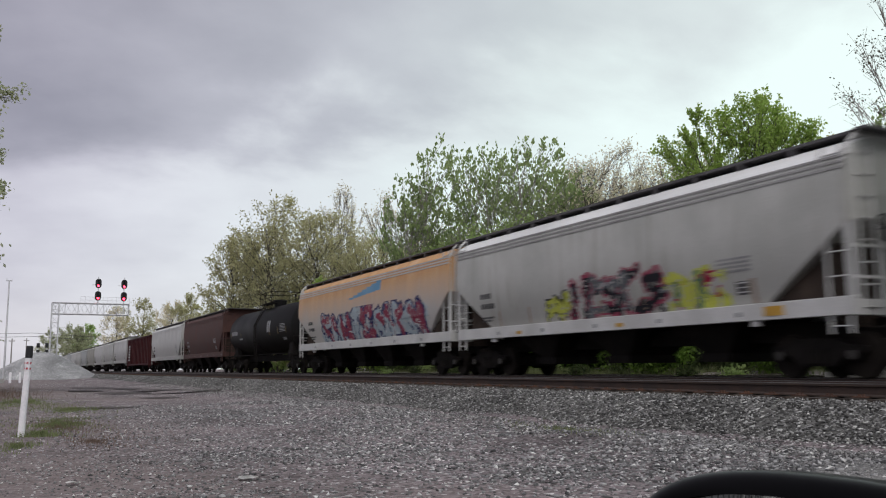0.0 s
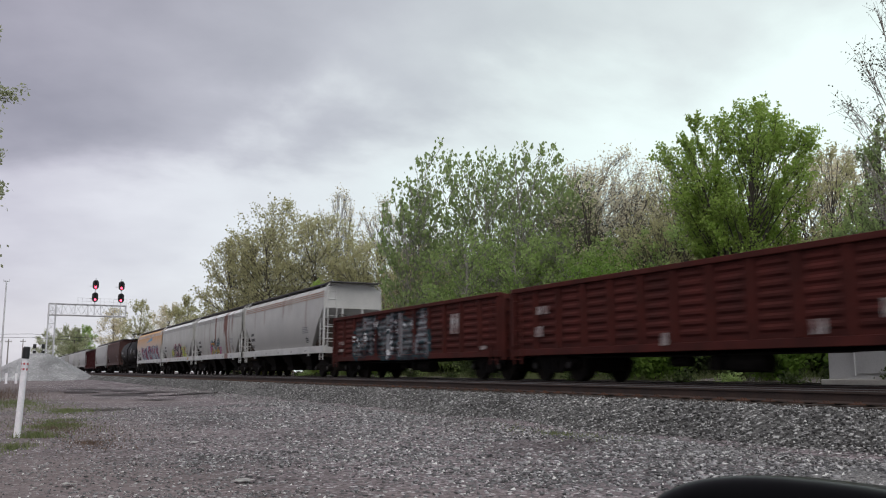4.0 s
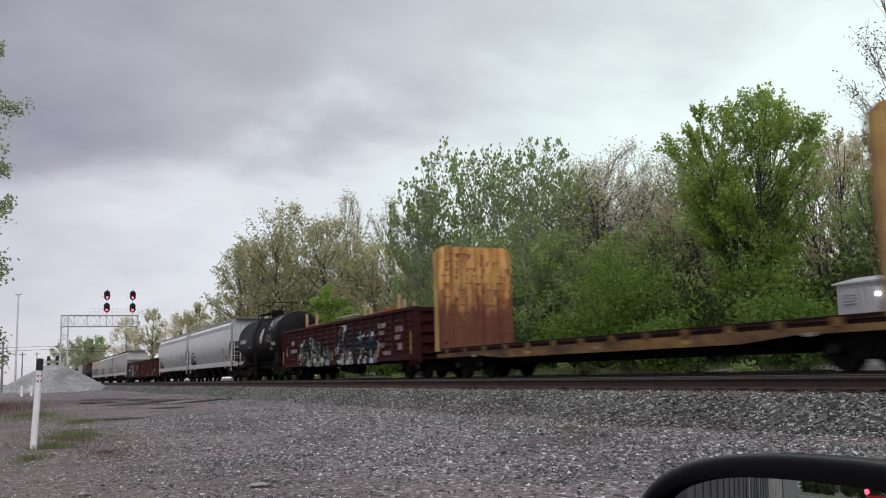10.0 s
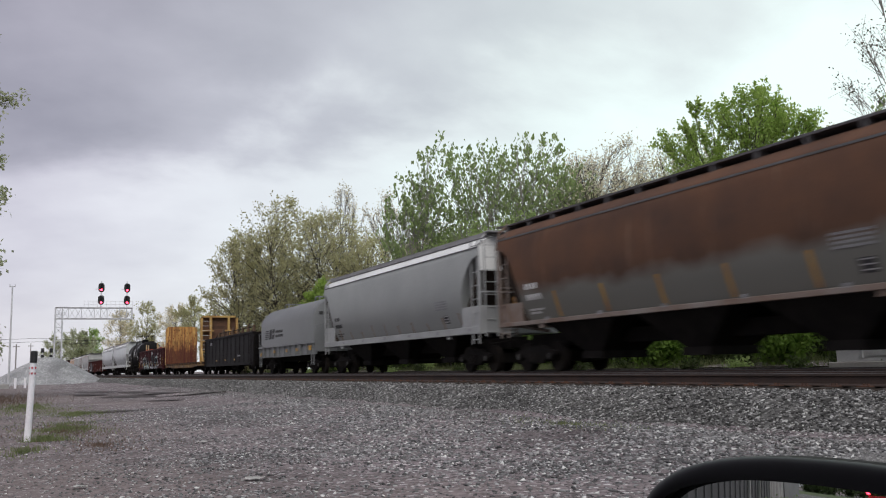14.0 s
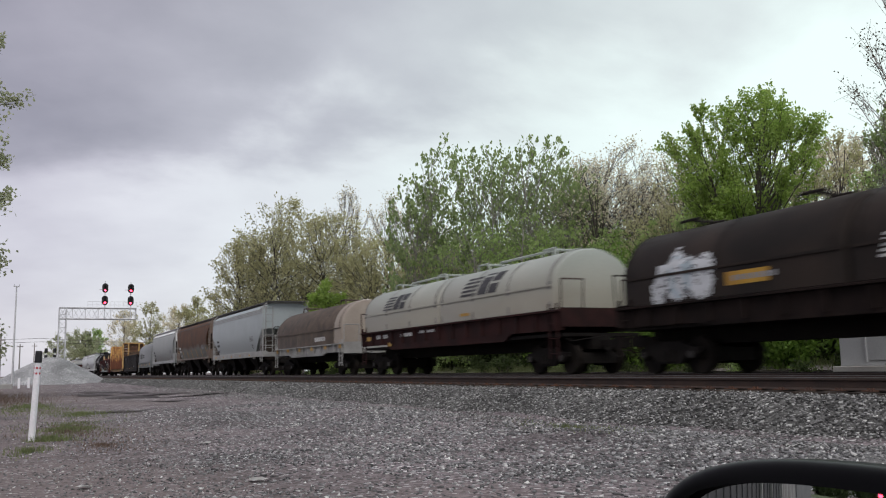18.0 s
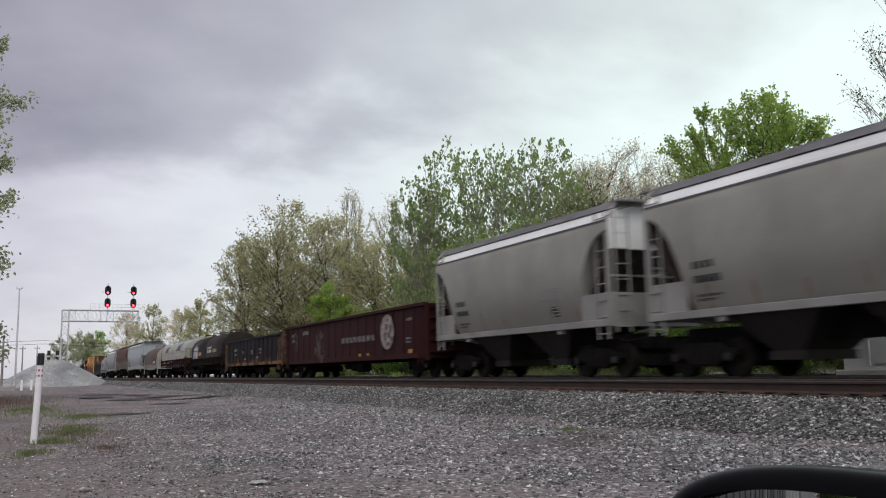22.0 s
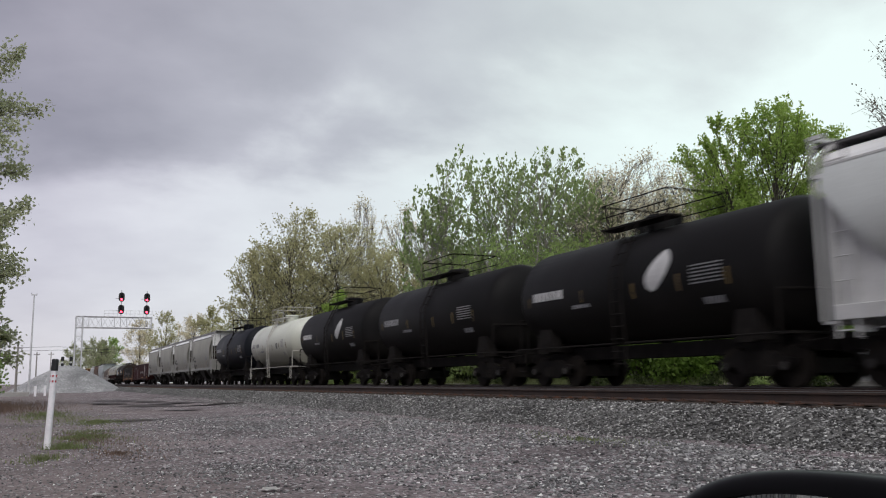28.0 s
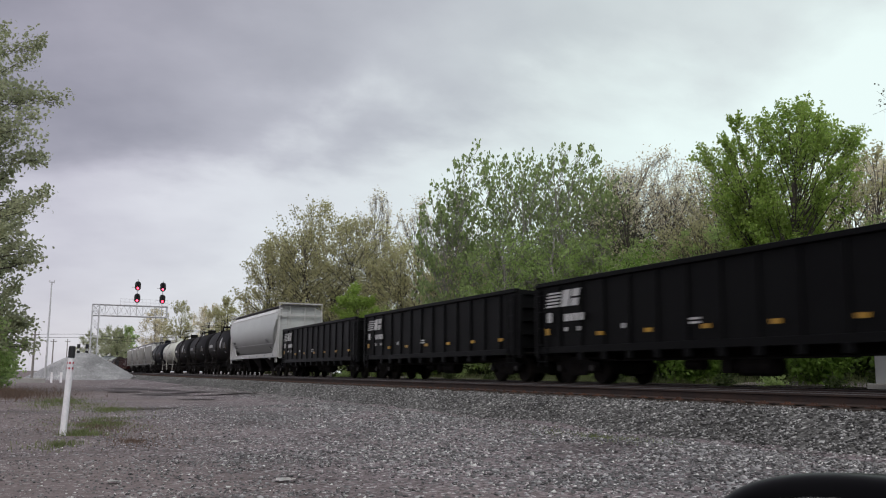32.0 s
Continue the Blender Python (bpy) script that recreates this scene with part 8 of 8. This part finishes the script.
    # wood behind the cabinet
    tree(26.9, 17.4, 14.0, 3.4, "bud", "tall thin tree with bare pale twigs and buds", 101, "dome", base=0.25, puffs=120, puff=0.17, leaves=5200, size=0.08, twigs=9, rise=0.15, bark=BARKP, bare=0.1, trunk_r=0.12, stems=4, limb_r=0.34, scatter=0.2)
    tree(30.6, 22.6, 11.0, 1.9, "poplar", "dark leafy slender tree", 102, "spire", base=0.2, puffs=44, puff=0.34, leaves=2600, size=0.16, twigs=7, scatter=0.09, rise=1.0, up=0.9)
    for i, (x, y, h, w, lf) in enumerate(((36, 30, 11.6, 3.6, "olive"), (41, 33, 13.0, 4.0, "blossom"), (45, 37, 14.5, 4.2, "blossom"), (38, 24, 11.6, 3.8, "olive"), (44, 28, 13, 4.2, "blossom"), (34, 36, 10.4, 3.4, "mid"),
                                          (33, 54, 11, 3.6, "mid"), (38, 56, 13, 4.0, "olive"), (31.5, 57, 10, 3.4, "olive"), (34, 18, 10.5, 3.6, "mid"), (40, 18, 12.5, 4.2, "olive"), (31, 39, 8.4, 3.2, "mid"), (34.5, 25.5, 9.0, 3.2, "mid"), (48, 44, 15, 4.4, "olive"), (43, 50, 15.5, 4.4, "olive"))):
        tree(x, y, h, w, lf, "woodland tree with young leaves behind the tracks", 110 + i, "dome", base=0.1, puffs=110, puff=0.16, leaves=7800, size=0.15, twigs=7, scatter=0.26, stems=3, limb_r=0.4, trunk_r=0.16)
    # understorey
    rng = random.Random(8)
    for i in range(46):
        y = 12 + 100 * (i / 46) ** 1.25 + rng.uniform(-1, 1)
        x = rng.uniform(23.0, 27.5) + (0 if y > 20 else 1.5)
        r = rng.uniform(1.0, 2.0)
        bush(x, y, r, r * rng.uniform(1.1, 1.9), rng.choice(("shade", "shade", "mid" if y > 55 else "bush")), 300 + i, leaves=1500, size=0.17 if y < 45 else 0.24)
    for i, (x, y, r, h) in enumerate(((24.0, 31.7, 2.8, 5.4), (26.4, 26.6, 1.8, 5.0), (23.5, 62, 2.0, 5.0), (22.3, 26.5, 1.5, 2.2), (22.3, 20.6, 1.7, 2.3), (24.5, 36, 1.8, 2.8))):
        bush(x, y, r, h, "bright" if i == 2 else "bush", 400 + i, leaves=8500 if i == 0 else 5200, size=0.15, label="bright green bush in new leaf")
    for i in range(40):
        x, y = rng.uniform(19.6, 23.5), 10 + 60 * rng.random() ** 1.4
        bush(x, y, 0.55, rng.uniform(0.4, 0.9), rng.choice(("shade", "shade", "mid")), 500 + i, leaves=420, size=0.1, label="low green weeds beside the ballast")
    for i in range(34):
        x, y = rng.uniform(24.5, 33.0), rng.uniform(8, 34)
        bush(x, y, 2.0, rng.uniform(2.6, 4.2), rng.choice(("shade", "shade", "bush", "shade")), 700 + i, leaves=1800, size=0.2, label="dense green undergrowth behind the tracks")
    for i in range(44):
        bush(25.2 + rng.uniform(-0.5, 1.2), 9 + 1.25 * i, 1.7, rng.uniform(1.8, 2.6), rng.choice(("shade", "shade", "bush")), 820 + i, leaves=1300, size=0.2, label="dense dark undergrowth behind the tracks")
    for i in range(22):
        x, y = rng.uniform(27, 34.0), rng.uniform(34, 70)
        bush(x, y, 2.4, rng.uniform(3.0, 5.0), rng.choice(("shade", "mid", "olive")), 760 + i, leaves=1800, size=0.25, label="dense green undergrowth behind the tracks")
    # left-hand trees
    tree(-5.2, 48.0, 19.6, 5.6, "left", "tall budding tree with drooping leafy boughs", 201, "skirt", base=0.06, puffs=260, puff=0.125, leaves=38000, size=0.19, twigs=7, scatter=0.3, rise=-0.1, lift=-0.05, limb_r=0.3)
    tree(-4.6, 50.0, 8.6, 3.4, "left", "dense leafy young tree beside the yard", 203, "dome", base=0.02, puffs=130, puff=0.16, leaves=13000, size=0.19, twigs=6, scatter=0.4, stems=2)
    tree(-9.5, 56.0, 16.0, 5.0, "left", "tall leafy tree beside the yard", 202, "dome", base=0.1, puffs=70, leaves=14000, size=0.16, scatter=0.2)
    for i, (x, y, r, h) in enumerate(((-2.9, 47, 1.6, 2.6), (-3.7, 45, 1.8, 3.6), (-3.4, 52, 1.9, 2.6), (-4.2, 50, 2.0, 3.4), (-3.4, 58, 1.8, 2.2), (-5.0, 60, 2.2, 4.0), (-4.2, 68, 2.0, 3.0))):
        bush(x, y, r, h, "mid", 600 + i, leaves=2600, size=0.17, label="dense green bush beside the yard")


def ground_cover():
    gm = leaf_mat("short_grass", (0.26, 0.30, 0.13), (0.15, 0.185, 0.08))
    dead = leaf_mat("dry_weeds", (0.26, 0.18, 0.14), (0.15, 0.11, 0.085))
    grass("dry_weeds", 0.9, 19.0, 1.4, 4.0, 2600, 0.06, dead, 11, "sparse dry brown weeds in the cinders")
    grass("grass_patch", 0.9, 20.0, 1.1, 3.0, 4200, 0.07, gm, 1, "patch of short green grass by the marker post")
    grass("grass_patch", 0.5, 16.4, 0.5, 0.8, 900, 0.1, gm, 2, "tuft of green grass round the marker post")
    grass("grass_patch", 0.4, 33.0, 1.5, 8.0, 6000, 0.10, gm, 3, "strip of thin green grass")
    grass("grass_patch", 8.3, 12.6, 0.5, 2.5, 700, 0.07, gm, 4, "thin green weeds at the foot of the ballast")
    grass("dry_weeds", -1.6, 42.0, 2.9, 9.0, 7000, 0.42, dead, 5, "tangle of dead brown weeds")
    grass("grass_patch", 1.6, 27.0, 1.2, 3.2, 2600, 0.09, gm, 12, "thin patch of green grass on the packed dirt")
    grass("grass_patch", 0.1, 14.2, 0.5, 0.9, 800, 0.09, gm, 13, "tuft of green grass in front of the marker post")
    grass("dry_weeds", 1.2, 14.6, 1.2, 1.8, 1500, 0.05, dead, 14, "sparse dry brown weeds in the cinders")
    litter(((4.35, 11.9), (8.1, 13.3), (2.6, 13.9), (1.55, 16.6), (5.0, 17.2), (9.2, 12.6), (7.2, 22.0), (8.6, 17.6), (3.4, 24.5), (0.6, 9.4), (2.2, 8.9)))
    grass("trackside_grass", 22.3, 34.0, 2.4, 30.0, 26000, 0.35, gm, 6, "rough green grass beyond the tracks")


def litter(spots):
    """Crumpled pale scraps of paper on the ground."""
    rng = random.Random(77)
    m = mat("pale_paper_scrap", (0.72, 0.71, 0.69), (0.55, 0.54, 0.52), rough=0.8, scale=8)
    for x, y in spots:
        bm = bmesh.new()
        a, w = rng.uniform(0, 6.28), rng.uniform(0.05, 0.09)
        g = [[bm.verts.new((w * (i - 1.5) * 0.7 * rng.uniform(0.8, 1.2), w * (j - 1) * rng.uniform(0.6, 1.1), 0.008 + 0.025 * rng.random())) for j in range(3)] for i in range(4)]
        for i in range(3):
            for j in range(2):
                bm.faces.new((g[i][j], g[i + 1][j], g[i + 1][j + 1], g[i][j + 1]))
        bmesh.ops.solidify(bm, geom=bm.faces[:], thickness=0.004)
        z = shoulder_z(x) if x > 8.9 else ground_z(x, y)
        ob = put("paper_scrap", mesh_from(bm, m), None, pose(x, y, z + 0.012, 0, 0, math.degrees(a)))
        tagged(ob, "crumpled white paper scrap lying on the gravel", "litter", "paper scraps on the ground")


def make_wet(x, y, rx, ry, seed):
    """A shallow wet hollow in the cinders."""
    m = mat("wet_black_hollow", (0.03, 0.022, 0.019), (0.065, 0.048, 0.042), rough=0.6, scale=1.6, bump=0.1, spec=0.25)
    bm = bmesh.new()
    n = 36
    ring = []
    for i in range(n):
        a = 2 * math.pi * i / n
        k = 1 + 0.35 * noise.noise((math.cos(a) * 1.6, math.sin(a) * 1.6, seed)) + 0.12 * noise.noise((math.cos(a) * 5, math.sin(a) * 5, seed))
        px, py = x + rx * k * math.cos(a), y + ry * k * math.sin(a)
        ring.append((px, py))
    level = max(ground_z(*p) for p in ring + [(x, y)]) + 0.012
    c = bm.verts.new((x, y, level))
    vs = [bm.verts.new((*p, level)) for p in ring]
    for i in range(n):
        bm.faces.new((c, vs[i], vs[(i + 1) % n]))
    ob = part("puddle", bm, m, None)
    tagged(ob, "shallow dark wet patch in the cinders", "puddle", kind="structure")


for i, (x, y, rx, ry) in enumerate(((5.0, 44.0, 1.3, 1.7), (6.4, 47, 1.5, 1.3), (3.6, 50, 0.9, 1.6), (4.4, 57, 1.2, 2.4), (7.4, 42, 1.6, 0.7), (2.7, 27.5, 0.75, 0.4), (6.0, 53, 0.9, 1.6), (5.4, 36.5, 0.8, 0.5))):
    make_wet(x, y, rx, ry, i * 3.7)
trackside()
woods()
ground_cover()

# ---- the parked car's mirror, and the road behind it ----
def make_road():
    asph = stone_mat("worn_asphalt", (0.09, 0.088, 0.086), (0.29, 0.284, 0.278), (0.5, 0.49, 0.48), 0.05, 60.0, spec=0.15)
    edge = ROAD_EDGE
    V, Fc = [], []
    for x, y in edge:
        for k in range(7):
            yy = y + (-9.0 - y) * k / 6
            V.append((x, yy, max(ground_z(x, yy), 0.0) + 0.03 + 0.4 * smooth(9.0, 10.2, x)))
    n = 7
    for j in range(len(edge) - 1):
        for k in range(n - 1):
            Fc.append((j * n + k, (j + 1) * n + k, (j + 1) * n + k + 1, j * n + k + 1))
    tagged(put("road", raw_mesh("road", V, Fc, asph, 4)), "worn grey asphalt road approach to the crossing", "road", kind="structure")


def make_car_mirror():
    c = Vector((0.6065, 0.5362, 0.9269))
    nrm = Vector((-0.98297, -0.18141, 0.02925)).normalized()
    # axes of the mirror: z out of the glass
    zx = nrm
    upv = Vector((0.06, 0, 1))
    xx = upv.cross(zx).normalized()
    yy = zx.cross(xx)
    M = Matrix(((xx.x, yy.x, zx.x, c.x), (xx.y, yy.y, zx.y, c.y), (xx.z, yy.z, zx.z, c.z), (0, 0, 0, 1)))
    car = empty("parked_car", pose(0, 0, 0))
    tagged(car, "dark parked car, only its black door mirror in view", "car")
    blk = mat("black_mirror_plastic", (0.0035, 0.0035, 0.004), (0.005, 0.005, 0.0055), rough=0.3, scale=9, fine=220, bump=0.0, spec=0.1)
    paint_m = mat("dark_car_paint", (0.02, 0.02, 0.024), (0.024, 0.024, 0.028), rough=0.25, bump=0)
    W, H = MIRROR

    def outline(w, h, z, p=2.45, n=56):
        out = []
        for i in range(n):
            a = 2 * math.pi * i / n
            ca, sa = math.cos(a), math.sin(a)
            out.append(M @ Vector((w * math.copysign(abs(ca) ** (2 / p), ca), h * math.copysign(abs(sa) ** (2 / p), sa), z)))
        return out
    bm = bmesh.new()
    rings = [outline(W - RIM, H - RIM, -0.006), outline(W - RIM + 0.002, H - RIM + 0.002, 0.003)]
    for k in range(9):
        a = math.pi * k / 8 * 0.62
        rings.append(outline(W - 0.0165 + 0.0165 * math.sin(a) - 0.0045 * (1 - k / 8), H - 0.0165 + 0.0165 * math.sin(a) - 0.0045 * (1 - k / 8), -0.008 + 0.018 * math.cos(a)))
    rings += [outline(W * 0.985, H * 0.98, -0.04), outline(W * 0.95, H * 0.94, -0.06), outline(W * 0.8, H * 0.78, -0.085), outline(W * 0.4, H * 0.4, -0.10)]
    loft(bm, rings)
    part("mirror_housing", bm, blk, car, "black moulded mirror housing", smooth=True)
    glass = bpy.data.materials.new("mirror_glass")
    glass.use_nodes = True
    b = glass.node_tree.nodes["Principled BSDF"]
    b.inputs["Base Color"].default_value, b.inputs["Metallic"].default_value, b.inputs["Roughness"].default_value = (0.72, 0.74, 0.74, 1), 1.0, 0.015
    # slightly convex glass, 1.4 m radius
    bm = bmesh.new()
    gw, gh = W - RIM + 0.0008, H - RIM + 0.0008
    rings = []
    for k in range(1, 15):
        f = k / 14
        loop = []
        for i in range(64):
            a = 2 * math.pi * i / 64
            ca, sa = math.cos(a), math.sin(a)
            x, y = gw * f * math.copysign(abs(ca) ** (2 / 2.45), ca), gh * f * math.copysign(abs(sa) ** (2 / 2.45), sa)
            loop.append(M @ Vector((x, y, 0.007 - (x * x + y * y) / 2.8)))
        rings.append([bm.verts.new(p) for p in loop])
    mid = bm.verts.new(M @ Vector((0, 0, 0.007)))
    for i in range(64):
        bm.faces.new((mid, rings[0][i], rings[0][(i + 1) % 64]))
        for p, q in zip(rings, rings[1:]):
            bm.faces.new((p[i], q[i], q[(i + 1) % 64], p[(i + 1) % 64]))
    part("mirror_glass", bm, glass, car, "convex mirror glass", smooth=True)
    # arm down to the door, and the door itself below the window line
    side = xx if (M @ Vector((0.1, 0, 0))).x < c.x else -xx
    foot = Vector((c.x - 0.10, c.y - 0.20, c.z - 0.16))
    bm = bmesh.new()
    tube(bm, c - zx * 0.05 - yy * H * 0.6, foot, 0.035, 0.045, n=10)
    part("mirror_arm", bm, blk, car)
    # saloon body, facing along x, its near side at the window line
    y1, y0 = foot.y, foot.y - 1.76
    belt = foot.z + 0.02
    side = [(-2.42, 0.36), (-2.46, 0.62), (-2.36, 0.84), (-1.7, 0.88), (-1.45, belt), (0.95, belt), (1.5, 0.76), (2.15, 0.66), (2.28, 0.48), (2.22, 0.30), (1.75, 0.26), (1.65, 0.5), (1.15, 0.5), (1.05, 0.26), (-1.2, 0.26), (-1.3, 0.5), (-1.8, 0.5), (-1.9, 0.3)]
    bm = bmesh.new()
    loft(bm, [[(x, y, z) for x, z in side] for y in (y0, y0 + 0.12, y1 - 0.12, y1)])
    bmesh.ops.bevel(bm, geom=[e for e in bm.edges if len(e.link_faces) == 2 and e.calc_face_angle(0) > 0.4], offset=0.03, segments=2, affect="EDGES")
    part("body", bm, paint_m, car, "dark glossy car body", smooth=True)
    bm = bmesh.new()
    loft(bm, [[(x, y, z) for x, z in ((-1.15, 1.38), (-0.9, 1.45), (-0.2, 1.49), (0.35, 1.46), (0.62, 1.40), (0.6, 1.36), (-1.15, 1.34))] for y in (y0 + 0.16, y0 + 0.24, y1 - 0.18, y1 - 0.1)])
    part("roof", bm, paint_m, car, smooth=True)
    for yy, yt in ((y0 + 0.05, y0 + 0.18), (y1 - 0.04, y1 - 0.13)):
        for xb, xt in ((1.1, 0.6), (-0.62, -0.55), (-1.62, -1.1)):
            bm = bmesh.new()
            loft(bm, [[(xb - 0.04, yy - 0.03, belt - 0.03), (xb + 0.04, yy - 0.03, belt - 0.03), (xb + 0.04, yy + 0.03, belt - 0.03), (xb - 0.04, yy + 0.03, belt - 0.03)], [(xt - 0.03, yt - 0.03, 1.40), (xt + 0.03, yt - 0.03, 1.40), (xt + 0.03, yt + 0.03, 1.40), (xt - 0.03, yt + 0.03, 1.40)]])
            part("pillar", bm, paint_m, car)
    pane = bpy.data.materials.new("car_window_glass")
    pane.use_nodes = True
    pb = pane.node_tree.nodes["Principled BSDF"]
    pb.inputs["Base Color"].default_value, pb.inputs["Roughness"].default_value, pb.inputs["Transmission Weight"].default_value = (0.8, 0.85, 0.84, 1), 0.02, 1.0
    for nm, xb, xt in (("windscreen", 1.1, 0.6), ("rear_window", -1.62, -1.1)):
        bm = bmesh.new()
        d = 0.006
        loft(bm, [[(xb - d, y0 + 0.1, belt), (xb + d, y0 + 0.1, belt), (xb + d, y1 - 0.1, belt), (xb - d, y1 - 0.1, belt)], [(xt - d, y0 + 0.2, 1.39), (xt + d, y0 + 0.2, 1.39), (xt + d, y1 - 0.18, 1.39), (xt - d, y1 - 0.18, 1.39)]])
        part(nm, bm, pane, car, "sloping car window glass")
    for x in (-1.55, 1.4):
        for y in (y1 - 0.13, y0 + 0.13):
            bm = bmesh.new()
            tube(bm, (x, y - 0.1, 0.31), (x, y + 0.1, 0.31), 0.31, n=28)
            ty = part("tyre", bm, blk, car, "black rubber tyre")
            bm = bmesh.new()
            tube(bm, (x, y - 0.11, 0.31), (x, y + 0.11, 0.31), 0.2, n=20)
            part("rim", bm, GALV, ty, "silver wheel rim")


def make_crossing(x, y, reach):
    """Crossing gate lowered across the road, seen only in the mirror; its arm reaches along y to a lit tip lamp."""
    g = empty("crossing_signal", pose(x, y, ground_z(x, y)))
    tagged(g, "railway crossing signal with lit red lamp and lowered gate", "crossing signal")
    bm = bmesh.new()
    tube(bm, (0, 0, 0), (0, 0, 3.4), 0.06, n=10)
    part("mast", bm, GALV, g)
    for dy in (-0.38, 0.38):
        bm = bmesh.new()
        tube(bm, (0.0, dy, 2.3), (0.04, dy, 2.3), 0.28, n=20)
        lp = part("lamp_board", bm, SIGBLK, g)
        bm = bmesh.new()
        tube(bm, (0.045, dy, 2.3), (0.075, dy, 2.3), 0.15, 0.12, n=16)
        part("red_lens", bm, REDLAMP, lp, "lit red crossing lamp")
    wht, red = mat("gate_white", (0.75, 0.75, 0.74), (0.68, 0.68, 0.67), rough=0.4), mat("gate_red", (0.5, 0.03, 0.03), (0.42, 0.03, 0.03), rough=0.4)
    step = 0.8
    n = int(reach / step)
    for k in range(n):
        part("gate_stripe", bbox(-0.02, 0.02, reach - step * (k + 1), reach - step * k, 0.76, 0.95), wht if k % 2 == 1 else red, g)
    part("gate_mount", bbox(-0.15, 0.15, -0.25, 0.25, 0.7, 1.3, 0.03), GALV, g)
    for back in (0.0, 2.0):
        bm = bmesh.new()
        tube(bm, (0.0, reach - back, 1.08), (0.09, reach - back, 1.08), 0.10, 0.08, n=16)
        part("tip_lamp", bm, REDLAMP, g, "lit red lamp on the gate's arm")


def make_shed(x, y, length, depth, h, turn):
    s = empty("grey_shed", pose(x, y, -0.05, 0, 0, turn))
    tagged(s, "long low grey corrugated shed beside the road", "shed")
    m = mat("grey_corrugated_cladding", (0.10, 0.10, 0.103), (0.065, 0.065, 0.068), rough=0.7, scale=0.8)
    pale = mat("streaked_pale_cladding", (0.42, 0.41, 0.40), (0.2, 0.19, 0.185), rough=0.75, scale=1.5, stretch=(3, 3, 0.3), streak=((0.09, 0.085, 0.08), 0.7))
    part("wall", bbox(0, length, 0, depth, 0, h), m, s)
    bm = bmesh.new()
    loft(bm, [[(xx, -0.3, h), (xx, depth / 2, h + 1.6), (xx, depth + 0.3, h), (xx, depth + 0.3, h - 0.1), (xx, -0.3, h - 0.1)] for xx in (-0.3, length + 0.3)])
    part("roof", bm, mat("dark_shed_roof", (0.14, 0.14, 0.145), (0.1, 0.1, 0.1), rough=0.8), s)
    rib = mesh_from(bbox(-0.03, 0.03, -0.04, 0.0, 0, h - 0.1), m)
    for i in range(int(length / 0.6)):
        put("cladding_rib", rib, s, pose(0.3 + i * 0.6, 0, 0))
    part("wall_panel", bbox(8.2, 12.4, -0.06, 0.0, 0, h - 0.1), pale, s, "pale streaked wall panels")
    part("wall_panel", bbox(0.0, 7.6, -0.05, 0.0, 0, h - 0.1), mat("dull_grey_block_wall", (0.2, 0.2, 0.2), (0.15, 0.15, 0.15), rough=0.85), s, "dull grey block wall")
    for xx in (14.8, 16.6):
        part("drain_pipe", bbox(xx - 0.05, xx + 0.05, -0.12, -0.02, 0, h - 0.1, 0.01), pale, s, "pale drain pipe")


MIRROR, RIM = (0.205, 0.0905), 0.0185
make_road()
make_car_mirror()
make_crossing(-18.7, 0.02, 5.35)
make_shed(-27.0, 12.1, 22.4, 6.0, 3.4, -16.8)
LAWN_Y = ((-92, 16.0, 50.0), (-74, 13.0, 40.0), (-58, 11.0, 31.0))
lawn = raw_mesh("lawn", [(x, a + (b - a) * k / 6, 0.06 + max(0.0, ground_z(x, a))) for x, a, b in LAWN_Y for k in range(7)],
                [(j * 7 + k, (j + 1) * 7 + k, (j + 1) * 7 + k + 1, j * 7 + k + 1) for j in range(2) for k in range(6)], mat("mown_lawn", (0.115, 0.145, 0.06), (0.07, 0.10, 0.035), rough=0.9, scale=0.8, fine=30, bump=0.5), 4)
tagged(put("lawn", lawn), "mown green lawn beside the road", "lawn", kind="structure")
for i, (x, y) in enumerate(((-12.5, 7.3), (-15.2, 8.1), (-18.0, 9.0), (-21.5, 10.0))):
    bush(x, y, 0.5, 0.35, "bush", 900 + i, leaves=500, size=0.1, label="tuft of green weeds at the foot of the shed")
for i in range(12):
    bush(-96 - i % 3 * 2, 13.0 + i * 3.4, 3.0, 3.4, "shade", 910 + i, leaves=1500, size=0.4, label="dark green hedge bush beyond the lawn")

# ---- movement: the train runs away from the camera at about 16 metres a second ----
def run(t):
    k = t / 10
    return 162.774 * k + 0.568 * k * k - 0.166 * k ** 3


def motions():
    for car, y in CARS:
        walk(car, [(t, pose(FAR_X, y + run(t), RAIL_Z)) for t in (0, 4, 8, 12, 16, 20, 24, 28, 32)])


motions()
